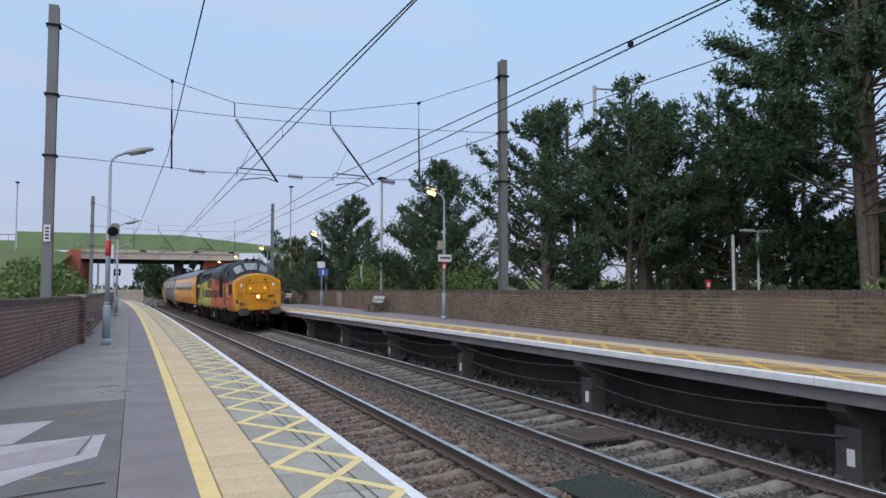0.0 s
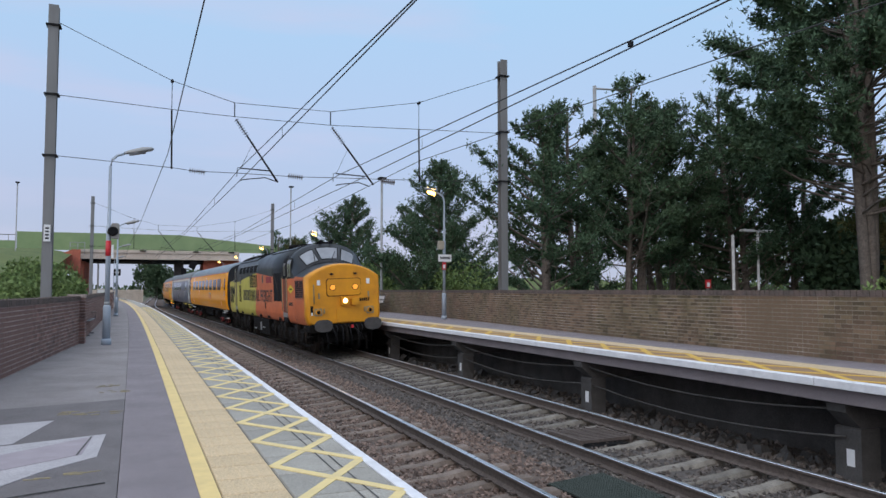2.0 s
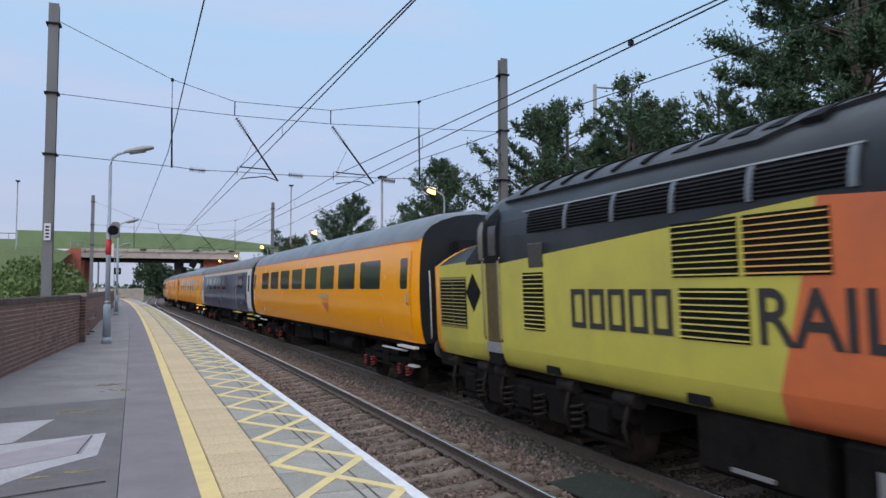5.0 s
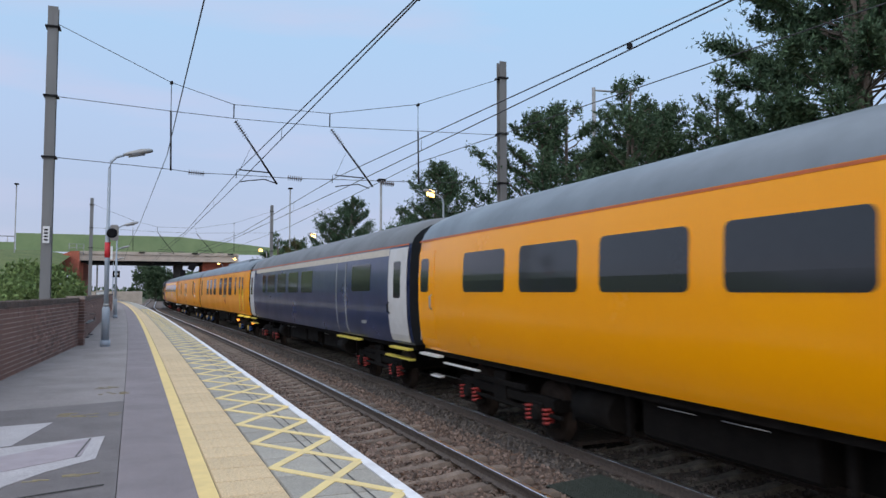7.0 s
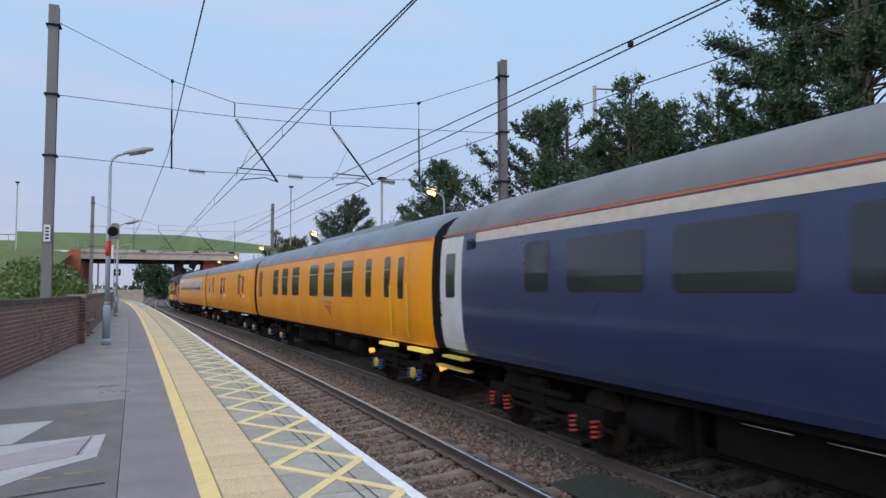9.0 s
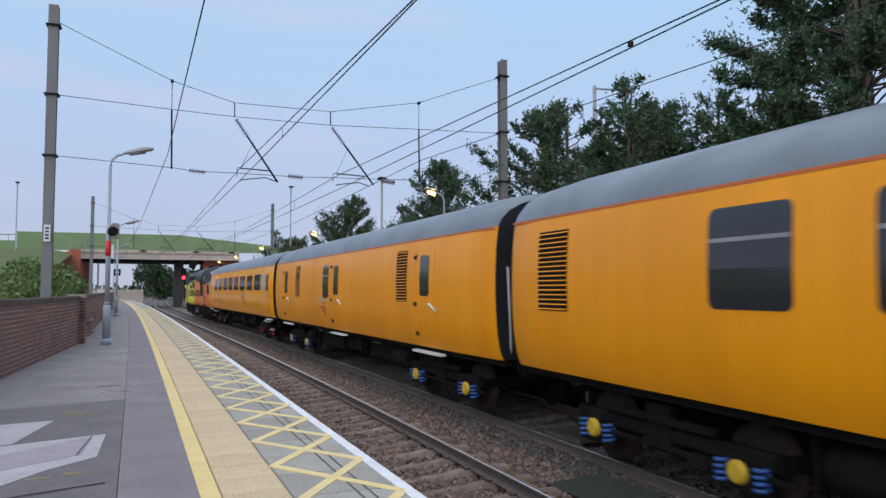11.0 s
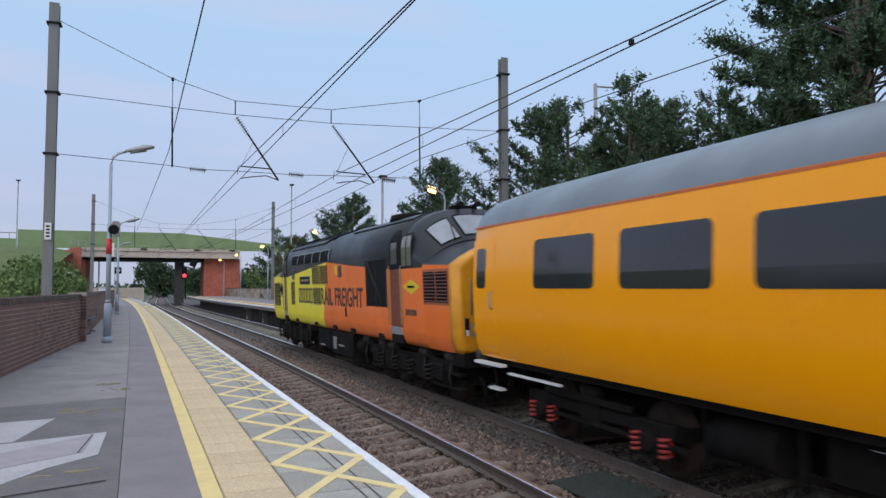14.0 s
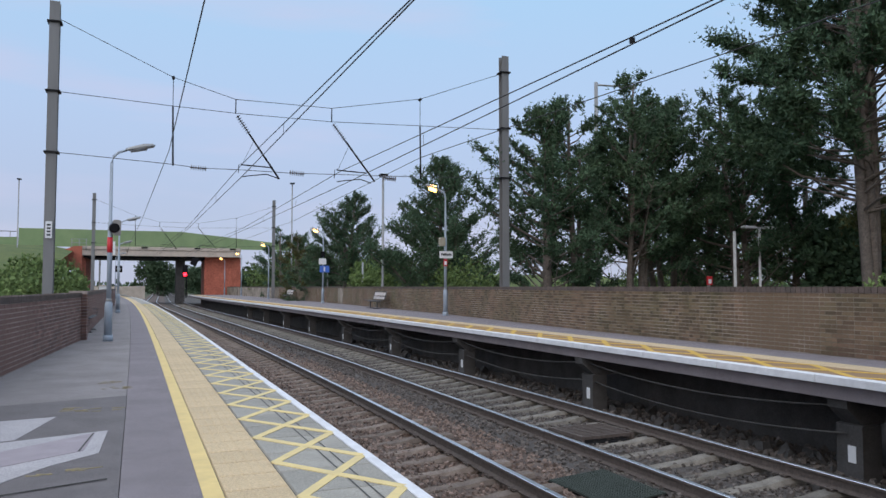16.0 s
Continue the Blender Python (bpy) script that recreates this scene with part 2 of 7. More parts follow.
# ---- mesh tools ----
class Mesh:
    """Collects vertices and faces of one mesh."""

    def __init__(self):
        self.v, self.f, self.s = [], [], []

    def add(self, vs, fs, smooth=False):
        o = len(self.v)
        self.v += [tuple(p) for p in vs]
        self.f += [tuple(o + i for i in f) for f in fs]
        self.s += [smooth] * len(fs)
        return self

    def box(self, x0, x1, y0, y1, z0, z1, m=None, ch=0.0):
        if ch:
            return self.prism([(x0 + ch, z0), (x1 - ch, z0), (x1, z0 + ch), (x1, z1 - ch), (x1 - ch, z1), (x0 + ch, z1), (x0, z1 - ch), (x0, z0 + ch)], y0, y1, m)
        vs = [Vector((x, y, z)) for x in (x0, x1) for y in (y0, y1) for z in (z0, z1)]
        if m is not None:
            vs = [m @ p for p in vs]
        return self.add(vs, [(0, 1, 3, 2), (4, 6, 7, 5), (0, 4, 5, 1), (2, 3, 7, 6), (0, 2, 6, 4), (1, 5, 7, 3)])

    def prism(self, xz, y0, y1, m=None, smooth=False):
        """A closed outline in x and z, drawn out along y."""
        n = len(xz)
        vs = [Vector((x, y, z)) for y in (y0, y1) for x, z in xz]
        if m is not None:
            vs = [m @ p for p in vs]
        self.add(vs, [(i, (i + 1) % n, n + (i + 1) % n, n + i) for i in range(n)], smooth)
        o = len(self.v) - 2 * n
        self.f += [tuple(o + i for i in range(n)), tuple(o + n + i for i in reversed(range(n)))]
        self.s += [False, False]
        return self

    def tube(self, pts, radii, n=8, caps=True):
        """A round bar through points, with a radius at each."""
        pts = [Vector(p) for p in pts]
        if not hasattr(radii, "__len__"):
            radii = [radii] * len(pts)
        rings = []
        for i, p in enumerate(pts):
            d = (pts[min(i + 1, len(pts) - 1)] - pts[max(i - 1, 0)]).normalized()
            a = d.cross(Vector((0, 0, 1)) if abs(d.z) < 0.9 else Vector((1, 0, 0))).normalized()
            b = d.cross(a)
            rings.append([p + (a * math.cos(k * math.tau / n) + b * math.sin(k * math.tau / n)) * radii[i] for k in range(n)])
        o = len(self.v)
        self.v += [tuple(q) for r in rings for q in r]
        for i in range(len(pts) - 1):
            for k in range(n):
                self.f.append((o + i * n + k, o + i * n + (k + 1) % n, o + (i + 1) * n + (k + 1) % n, o + (i + 1) * n + k))
                self.s.append(True)
        if caps:
            self.f += [tuple(o + k for k in reversed(range(n))), tuple(o + (len(pts) - 1) * n + k for k in range(n))]
            self.s += [False, False]
        return self

    def loft(self, rings, closed=False, caps=False, smooth=True):
        """Skin through rings of equal length."""
        n, o = len(rings[0]), len(self.v)
        self.v += [tuple(p) for r in rings for p in r]
        for i in range(len(rings) - 1):
            for k in range(n if closed else n - 1):
                self.f.append((o + i * n + k, o + i * n + (k + 1) % n, o + (i + 1) * n + (k + 1) % n, o + (i + 1) * n + k))
                self.s.append(smooth)
        if caps:
            self.f += [tuple(o + k for k in reversed(range(n))), tuple(o + (len(rings) - 1) * n + k for k in range(n))]
            self.s += [False, False]
        return self

    def data(self, name, material):
        me = bpy.data.meshes.new(name)
        me.from_pydata(self.v, [], self.f)
        me.polygons.foreach_set("use_smooth", self.s)
        me.update()
        b = bmesh.new()
        b.from_mesh(me)
        bmesh.ops.recalc_face_normals(b, faces=b.faces)
        b.to_mesh(me)
        b.free()
        me.materials.append(material)
        return me


def part(name, mesh, material, parent, label="", m=None):
    ob = new(name, mesh.data(name, material) if isinstance(mesh, Mesh) else mesh)
    ob.parent = parent
    if m is not None:
        ob.matrix_basis = m
    if label:
        tagged(ob, label)
    return ob


def thing(name, label, category, m=None, group="", kind=""):
    ob = new(name)
    ob.empty_display_size = 0.2
    if m is not None:
        ob.matrix_basis = m
    return tagged(ob, label, category, group, kind)


def solid(name, mesh, material, label, category, group="", kind="", m=None):
    ob = new(name, mesh.data(name, material))
    if m is not None:
        ob.matrix_basis = m
    return tagged(ob, label, category, group, kind)


def structure(name, mesh, material, label):
    return solid(name, mesh, material, label, name.split("_")[0], kind="structure")


# ---- plan: how the line and the platforms run ----
TRACK_A, TRACK_B = 3.256, 6.629
RAIL_B, RAIL_A = -0.915, -0.920


def bend(s):
    """Sideways shift of the tracks and the far platform at s metres ahead."""
    if s < 0:
        return 0.0
    u = min(s, 120.0)
    return -0.001815 * u * u / 2 + 3.1e-5 * u ** 3 / 6 + 0.0054 * max(0.0, s - 120.0)


def bend_near(s):
    """Sideways shift of the near platform."""
    u = min(s, 125.0)
    return -0.023253 * u - 0.000269 * u * abs(u) / 2 - 4.7e-6 * abs(u) ** 3 / 6 - 0.09 * max(0.0, s - 125.0)


def stations(a, b, near=1.0, grow=1.07):
    out, s, step = [], a, near
    while s < b:
        out.append(s)
        step = near * (grow ** max(0.0, len(out) - 25))
        s += step
    return out + [b]


def sweep(section, ss, fn, closed=True, mesh=None):
    """Draws an outline of (offset, height) along the plan line fn."""
    me = mesh or Mesh()
    return me.loft([[(x + fn(s), s, z) for x, z in section] for s in ss], closed=closed, caps=closed, smooth=False)


def strip(x0, x1, z, ss, fn, mesh=None):
    return sweep([(x0, z), (x1, z)], ss, fn, closed=False, mesh=mesh)


# ---- ground, track bed ----
ground = Mesh()
R = 1500.0
ground.box(-R, R, -R, R, -2.2, -1.9)
structure("ground", ground, GROUND, "dull green and brown open ground round the railway line")

bed = Mesh()
BEDSEC = [(1.3, -1.9), (1.3, -1.22), (2.0, -1.13), (4.4, -1.12), (4.95, -1.17), (5.4, -1.14), (7.9, -1.12), (8.4, -1.2), (9.2, -1.3), (11.6, -1.25), (11.6, -1.9)]
sweep([q for q in BEDSEC if q[0] < 5] + [(5.2, -1.155), (5.2, -1.9)], stations(-30, 400, 1.0), bend, mesh=bed)
structure("ballast_bed", bed, BALLAST, "brown crushed stone bed under the near track")
bed = sweep([(5.2, -1.9), (5.2, -1.155)] + [q for q in BEDSEC if q[0] > 5], stations(-30, 400, 1.0), bend)
structure("ballast_bed", bed, BALLAST_DARK, "dark grimy stone bed under the far track")

rng = random.Random(5)


def stones(count, s0, s1, x0, x1, zf, r0, r1, power=1.6):
    me = Mesh()
    tpl = []
    for k in range(12):
        b = bmesh.new()
        bmesh.ops.create_icosphere(b, subdivisions=1, radius=1.0) if k < 2 else bmesh.ops.create_cube(b, size=1.5)
        vs = [Vector(q.co) * rng.uniform(0.65, 1.15) for q in b.verts]
        fs = [[q.index for q in f.verts] for f in b.faces]
        b.free()
        tpl.append((vs, fs))
    for i in range(count):
        s = s0 + (s1 - s0) * rng.random() ** power
        x = rng.uniform(x0, x1)
        vs, fs = tpl[rng.randrange(12)]
        r = rng.uniform(r0, r1)
        q = Euler((rng.uniform(0, 6.28), rng.uniform(0, 6.28), rng.uniform(0, 6.28))).to_matrix() @ Matrix.Diagonal((r, r * rng.uniform(0.6, 1), r * rng.uniform(0.5, 0.9)))
        c = Vector((x + bend(s), s, zf(x) + rng.uniform(-0.3, 0.5) * r))
        me.add([c + q @ p for p in vs], fs)
    return me


def bed_z(x):
    pts = BEDSEC[1:-1]
    for (xa, za), (xb, zb) in zip(pts, pts[1:]):
        if xa <= x <= xb:
            return za + (zb - za) * (x - xa) / (xb - xa)
    return -1.2


for count, s0, s1, x0, x1, r0, r1, power, material, lab in (
        (15000, 4.5, 24, 1.7, 5.25, 0.022, 0.045, 1.3, STONE, "brown crushed ballast stones round the near rails"),
        (12000, 4.5, 24, 5.15, 8.5, 0.022, 0.045, 1.3, STONE_DARK, "dark grimy ballast stones round the far rails"),
        (4500, 22, 60, 2.0, 5.25, 0.03, 0.05, 1.5, STONE, "brown ballast stones farther along the line"),
        (4500, 22, 60, 5.15, 8.5, 0.03, 0.05, 1.5, STONE_DARK, "dark ballast stones farther along the line"),
        (3200, 3.5, 24, 8.3, 10.6, 0.03, 0.075, 1.3, STONE_DARK, "dark dusty stones under the platform edge")):
    solid("ballast", stones(count, s0, s1, x0, x1, bed_z, r0, r1, power), material, lab, "ballast", kind="stuff")


# ---- tracks ----
def rail_section(x, z):
    """Head, web and foot of a rail whose top is at z."""
    return [(x - 0.07, z - 0.159), (x + 0.07, z - 0.159), (x + 0.07, z - 0.148), (x + 0.01, z - 0.125), (x + 0.009, z - 0.045), (x + 0.036, z - 0.035), (x + 0.036, z - 0.006),
            (x - 0.036, z - 0.006), (x - 0.036, z - 0.035), (x - 0.009, z - 0.045), (x - 0.01, z - 0.125), (x - 0.07, z - 0.148)]


def head_section(x, z):
    return [(x - 0.036, z - 0.006), (x - 0.03, z), (x + 0.03, z), (x + 0.036, z - 0.006), (x + 0.034, z - 0.0085), (x - 0.034, z - 0.0085)]


def sleeper_mesh():
    me = Mesh()
    prof = [(-1.25, -0.06), (-1.25, 0.0), (-0.95, 0.012), (-0.55, 0.012), (-0.35, -0.008), (0.35, -0.008), (0.55, 0.012), (0.95, 0.012), (1.25, 0.0), (1.25, -0.06)]
    rings = []
    for y, dz in ((-0.125, -0.05), (-0.085, 0.0), (0.085, 0.0), (0.125, -0.05)):
        rings.append([(x, y, z + dz if z > -0.05 else -0.12) for x, z in prof])
    return me.loft(rings, closed=True, caps=True, smooth=False)


def clip_mesh():
    me = Mesh()
    for x in (-0.7525, 0.7525):
        for sx in (-1, 1):
            me.tube([(x + sx * 0.06, -0.07, 0.03), (x + sx * 0.11, -0.05, 0.055), (x + sx * 0.13, 0.03, 0.045), (x + sx * 0.07, 0.07, 0.04)], 0.012, 5)
            me.box(x + sx * 0.09 - 0.02, x + sx * 0.09 + 0.02, -0.04, 0.04, 0.0, 0.03)
    return me


sl_data, sl_far, clip_data = sleeper_mesh().data("sleeper", SLEEPER), sleeper_mesh().data("sleeper", SLEEPER_FAR), clip_mesh().data("rail_clip", RAIL_RUST)


def build_track(name, centre, zl, zr, label, sl_data):
    t = thing(name, label, "track", kind="structure")
    lean = math.degrees(math.atan2(zr - zl, 1.505))
    ss = stations(-30, 400, 1.0)
    for x, z in ((centre - 0.7525, zl), (centre + 0.7525, zr)):
        r = part("rail", sweep(rail_section(x, z), ss, bend), RAIL_RUST, t, "brown rusty steel rail")
        part("rail_head", sweep(head_section(x, z), ss, bend), RAIL_TOP, r, "shiny worn top of the rail")
    s = 3.2
    k = 0
    while s < 105:
        yaw = -math.degrees(math.atan2(bend(s + 0.5) - bend(s - 0.5), 1.0))
        m = pose(centre + bend(s), s, (zl + zr) / 2 - 0.175, 0, -lean, yaw + rng.uniform(-0.5, 0.5))
        sl = part("sleeper", sl_data, None, t, m=m)
        if s < 45:
            part("rail_clip", clip_data, None, sl)
        s += 0.66
        k += 1
    return t


build_track("track_near", TRACK_A, -0.965, -0.878, "railway track with brown concrete sleepers beside the near platform", sl_data)
build_track("track_far", TRACK_B, -0.964, -0.865, "railway track with pale concrete sleepers that the train runs on", sl_far)

# grids and drain cover between the tracks
grate = thing("drain_grate", "rusty slotted metal grate lying between the rails", "grate", pose(6.55, 10.45, -1.045, 0, 0, 4))
for i in range(9):
    part("bar", Mesh().box(-0.45, 0.45, -0.42 + i * 0.10, -0.375 + i * 0.10, 0.0, 0.05), RAIL_RUST, grate)
for x in (-0.5, 0.45):
    part("frame", Mesh().box(x, x + 0.05, -0.45, 0.45, -0.09, 0.06), RAIL_RUST, grate)
part("backing", Mesh().box(-0.45, 0.45, -0.44, 0.44, -0.09, -0.05), BLACK, grate)
mat_grid = thing("mesh_cover", "dark green plastic mesh cover lying on the ballast", "cover", pose(5.05, 7.75, -1.095, 2, -2, 8))
gm = Mesh()
for i in range(22):
    gm.box(-0.42 + i * 0.04, -0.41 + i * 0.04, -0.55, 0.55, 0.0, 0.02)
for i in range(28):
    gm.box(-0.42, 0.44, -0.55 + i * 0.04, -0.54 + i * 0.04, 0.001, 0.022)
COVER_GREEN = mat("cover_green", (0.05, 0.065, 0.055), 0.8)
part("mesh_grid", gm, COVER_GREEN, mat_grid)
part("backing", Mesh().box(-0.42, 0.46, -0.55, 0.58, -0.03, -0.004), GRIME, mat_grid)

# ---- near platform ----
EDGE, YEL0, YEL1, HAT0, WHITE0 = 1.735, 0.407, 0.535, 0.955, 1.640
SN = stations(-12, 128, 1.0)
pl = Mesh()
sweep([(-0.08, -1.9), (-0.08, 0.0), (YEL0, 0.0), (YEL0, -1.9)], SN, bend_near, mesh=pl)
structure("pavement_strip", pl, ASPHALT, "smooth purple-grey asphalt strip along the platform")
pl = sweep([(-9.0, -1.9), (-9.0, -0.004), (-0.085, -0.004), (-0.085, -1.9)], SN, bend_near)
structure("pavement", pl, ASPHALT_OLD, "worn grey asphalt surface of the near platform")
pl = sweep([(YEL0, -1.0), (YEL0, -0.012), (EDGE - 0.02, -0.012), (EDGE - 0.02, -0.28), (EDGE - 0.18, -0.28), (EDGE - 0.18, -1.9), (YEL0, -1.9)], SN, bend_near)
structure("platform_wall", pl, CONC_DARK, "dark brick and concrete face below the platform edge")

near_paving = thing("paving", "buff tactile slabs and grey edge slabs along the near platform", "paving", kind="structure")


def slab_mesh(w, d, blister=False):
    me = Mesh()
    g = 0.004
    vs = [(g, g, 0.0), (w - g, g, 0.0), (w - g, d - g, 0.0), (g, d - g, 0.0)]
    c = 0.007
    top = [(g + c, g + c, 0.012), (w - g - c, g + c, 0.012), (w - g - c, d - g - c, 0.012), (g + c, d - g - c, 0.012)]
    me.add(vs + top, [(4, 5, 6, 7), (0, 1, 5, 4), (1, 2, 6, 5), (2, 3, 7, 6), (3, 0, 4, 7)])
    if blister:
        for i in range(6):
            x = (i + 0.5) * w / 6
            for j in range(6):
                y = (j + 0.5) * d / 6
                me.add([(x - 0.016, y - 0.016, 0.012), (x + 0.016, y - 0.016, 0.012), (x + 0.016, y + 0.016, 0.012), (x - 0.016, y + 0.016, 0.012), (x, y, 0.018)],
                       [(0, 1, 4), (1, 2, 4), (2, 3, 4), (3, 0, 4)])
    return me


TW = (HAT0 - YEL1)
tac_data = slab_mesh(TW, 0.4, True).data("tactile_slab", TACTILE)
tac_far = slab_mesh(TW, 0.4).data("tactile_slab", TACTILE)
slab_data = slab_mesh(WHITE0 - HAT0, 0.6).data("edge_slab", SLAB)


def skew(fn, s):
    return -math.degrees(math.atan2(fn(s + 0.5) - fn(s - 0.5), 1.0))


for i in range(150):
    s = 3.0 + 0.4 * i
    part("tactile_slab", tac_data if s < 16 else tac_far, None, near_paving, m=pose(YEL1 + bend_near(s), s, -0.012, 0, 0, skew(bend_near, s + 0.2)))
for i in range(100):
    s = 3.0 + 0.6 * i
    part("edge_slab", slab_data, None, near_paving, m=pose(HAT0 + bend_near(s), s, -0.012, 0, 0, skew(bend_near, s + 0.3)))
far_ss = stations(62.8, 128, 2.0)
part("far_tactile", sweep([(YEL1, -0.02), (YEL1, 0.0), (HAT0, 0.0), (HAT0, -0.02)], far_ss, bend_near), TACTILE, near_paving)
part("far_slabs", sweep([(HAT0, -0.02), (HAT0, 0.0), (WHITE0, 0.0), (WHITE0, -0.02)], far_ss, bend_near), SLAB, near_paving)
part("yellow_line", sweep([(YEL0, -0.02), (YEL0, 0.004), (YEL1 - 0.006, 0.004), (YEL1 - 0.006, -0.02)], SN, bend_near), YELLOW_LINE, near_paving, "worn yellow safety line")
part("white_edge", sweep([(WHITE0, -0.30), (WHITE0, 0.0), (WHITE0 + 0.01, 0.006), (EDGE - 0.015, 0.006), (EDGE, -0.006), (EDGE, -0.075), (EDGE - 0.03, -0.08), (EDGE - 0.03, -0.30)], SN, bend_near),
     WHITE_EDGE, near_paving, "white painted coping edge")


def ribbon(p, q, w, z, fn, mesh):
    """A painted bar from p to q, both (offset, s)."""
    a, b = Vector((p[0] + fn(p[1]), p[1], z)), Vector((q[0] + fn(q[1]), q[1], z))
    d = (b - a).normalized()
    n = Vector((-d.y, d.x, 0)) * w / 2
    lo = Vector((0, 0, -0.006))
    mesh.add([a - n, b - n, b + n, a + n, a - n + lo, b - n + lo, b + n + lo, a + n + lo], [(0, 1, 2, 3), (0, 4, 5, 1), (2, 6, 7, 3), (1, 5, 6, 2), (0, 3, 7, 4)])


for i in range(58):
    s = 3.73 + i * 0.977
    hm = Mesh()
    ribbon((HAT0 + 0.02, s), (WHITE0 - 0.0, s + 0.977), 0.075, 0.0045, bend_near, hm)
    ribbon((WHITE0 - 0.0, s), (HAT0 + 0.02, s + 0.977), 0.075, 0.0062, bend_near, hm)
    part("painted_cross", hm, HATCH, near_paving, "pale yellow painted cross hatching")
cr_m = Mesh()
for x in (1.36, 1.44):
    strip(x - 0.006, x + 0.006, 0.0035, stations(3, 40, 1.0), bend_near, cr_m)
part("surface_joint", cr_m, CONC_DARK, near_paving)

# patches, cover and old paint on the asphalt
def flat(name, pts, z, material, label):
    me = Mesh()
    n = len(pts)
    me.add([(x, y, z) for x, y in pts] + [(x, y, z - 0.02) for x, y in pts], [tuple(range(n))] + [(i, n + i, n + (i + 1) % n, (i + 1) % n) for i in range(n)])
    return structure(name, me, material, label)


flat("pavement_patch", [(-4.0, 7.6), (-1.39, 8.36), (-0.93, 8.45), (-1.12, 7.3), (-4.0, 6.6)], 0.0, PATCH, "pale concrete patch in the asphalt")
flat("pavement_patch", [(-4.0, 6.1), (-1.2, 7.2), (-0.40, 7.48), (-0.41, 6.50), (-0.72, 6.15), (-0.95, 5.75), (-1.6, 5.2), (-4.0, 4.6)], 0.003, PATCH, "pale concrete surround of a cover plate")
flat("pavement_cover", [(-4.0, 5.7), (-1.4, 6.55), (-0.50, 7.38), (-0.53, 6.62), (-0.95, 6.30), (-1.5, 5.9), (-4.0, 4.9)], 0.007, COVER, "pinkish-grey composite cover plate in the platform")
flat("pavement_dark", [(-2.4, 9.2), (-0.085 + bend_near(9.8), 9.8), (-0.085 + bend_near(5), 5.0), (-0.9, 5.0), (-2.0, 5.4), (-3.0, 6.0)], -0.002, ASPHALT_DARK, "darker relaid asphalt area round the cover plate")
crk = Mesh()
for p in (((-0.51, 7.36), (-0.56, 6.6)), ((-1.0, 5.35), (-0.3, 5.6))):
    ribbon(p[0], p[1], 0.014, 0.0095, lambda s: 0.0, crk)
solid("pavement_cracks", crk, CONC_DARK, "dark cracks and joints in the asphalt", "crack", kind="structure")
op = Mesh()
for x, y in ((-0.75, 8.9), (-0.62, 8.75), (-0.66, 5.95), (-0.62, 11.2), (-0.5, 10.6)):
    for k in range(7):
        a, b = x + rng.uniform(-0.2, 0.2), y + rng.uniform(-0.12, 0.12)
        ribbon((a, b), (a + rng.uniform(0.04, 0.13), b + rng.uniform(-0.03, 0.03)), rng.uniform(0.008, 0.02), 0.0035, lambda s: 0.0, op)
solid("pavement_paint", op, mat("paint_faded", (0.34, 0.27, 0.13), 0.9, color2=(0.22, 0.195, 0.15), scale=30), "faded scraps of old yellow paint on the asphalt", "paint", kind="structure")

# ---- far platform ----
PZ = 0.15
EDGE_B = TRACK_B + 1.549
SF = stations(-8, 112, 1.0)


def wall_b(s):
    """Foot of the brick wall behind the far platform."""
    pts = [(-20, 10.75), (10, 10.60), (17, 10.62), (29, 11.35), (50, 11.6), (75, 11.2), (112, 9.3), (140, 8.0)]
    for (a, xa), (b, xb) in zip(pts, pts[1:]):
        if s <= b:
            u = (s - a) / (b - a)
            return xa + (xb - xa) * u
    return pts[-1][1]


me = Mesh()
me.loft([[(EDGE_B + 0.12 + bend(s), s, PZ - 0.3), (EDGE_B + 0.12 + bend(s), s, PZ - 0.004), (wall_b(s) + 0.2, s, PZ - 0.004), (wall_b(s) + 0.2, s, PZ - 0.3)] for s in SF], closed=True, caps=True, smooth=False)
structure("platform_far", me, ASPHALT, "grey asphalt deck of the far platform")
far_paving = thing("paving", "white edge, yellow hatching and buff band of the far platform", "paving", kind="structure")
for i in range(60):
    a = 2.0 + 1.83 * i
    part("coping_slab", sweep([(EDGE_B + 0.15, PZ - 0.06), (EDGE_B + 0.15, PZ + 0.004), (EDGE_B + 0.01, PZ + 0.004), (EDGE_B, PZ - 0.006), (EDGE_B, PZ - 0.10), (EDGE_B + 0.05, PZ - 0.11)], [a + 0.008, a + 0.9, a + 1.822], bend),
         WHITE_EDGE, far_paving, "white painted edge slab")
part("hatch_ground", sweep([(EDGE_B + 0.15, PZ - 0.05), (EDGE_B + 0.15, PZ), (EDGE_B + 0.98, PZ), (EDGE_B + 0.98, PZ - 0.05)], SF, bend), mat("edge_brown", (0.24, 0.15, 0.09), 0.9, color2=(0.30, 0.18, 0.08), scale=2), far_paving, "brownish slabs under the hatching")
part("buff_band", sweep([(EDGE_B + 0.98, PZ - 0.05), (EDGE_B + 0.98, PZ + 0.001), (EDGE_B + 1.50, PZ + 0.001), (EDGE_B + 1.50, PZ - 0.05)], SF, bend), TACTILE, far_paving, "buff tactile band")
HATCH_FAR = mat("hatch_amber", (0.62, 0.38, 0.055), 0.8, color2=(0.50, 0.32, 0.08), scale=4)
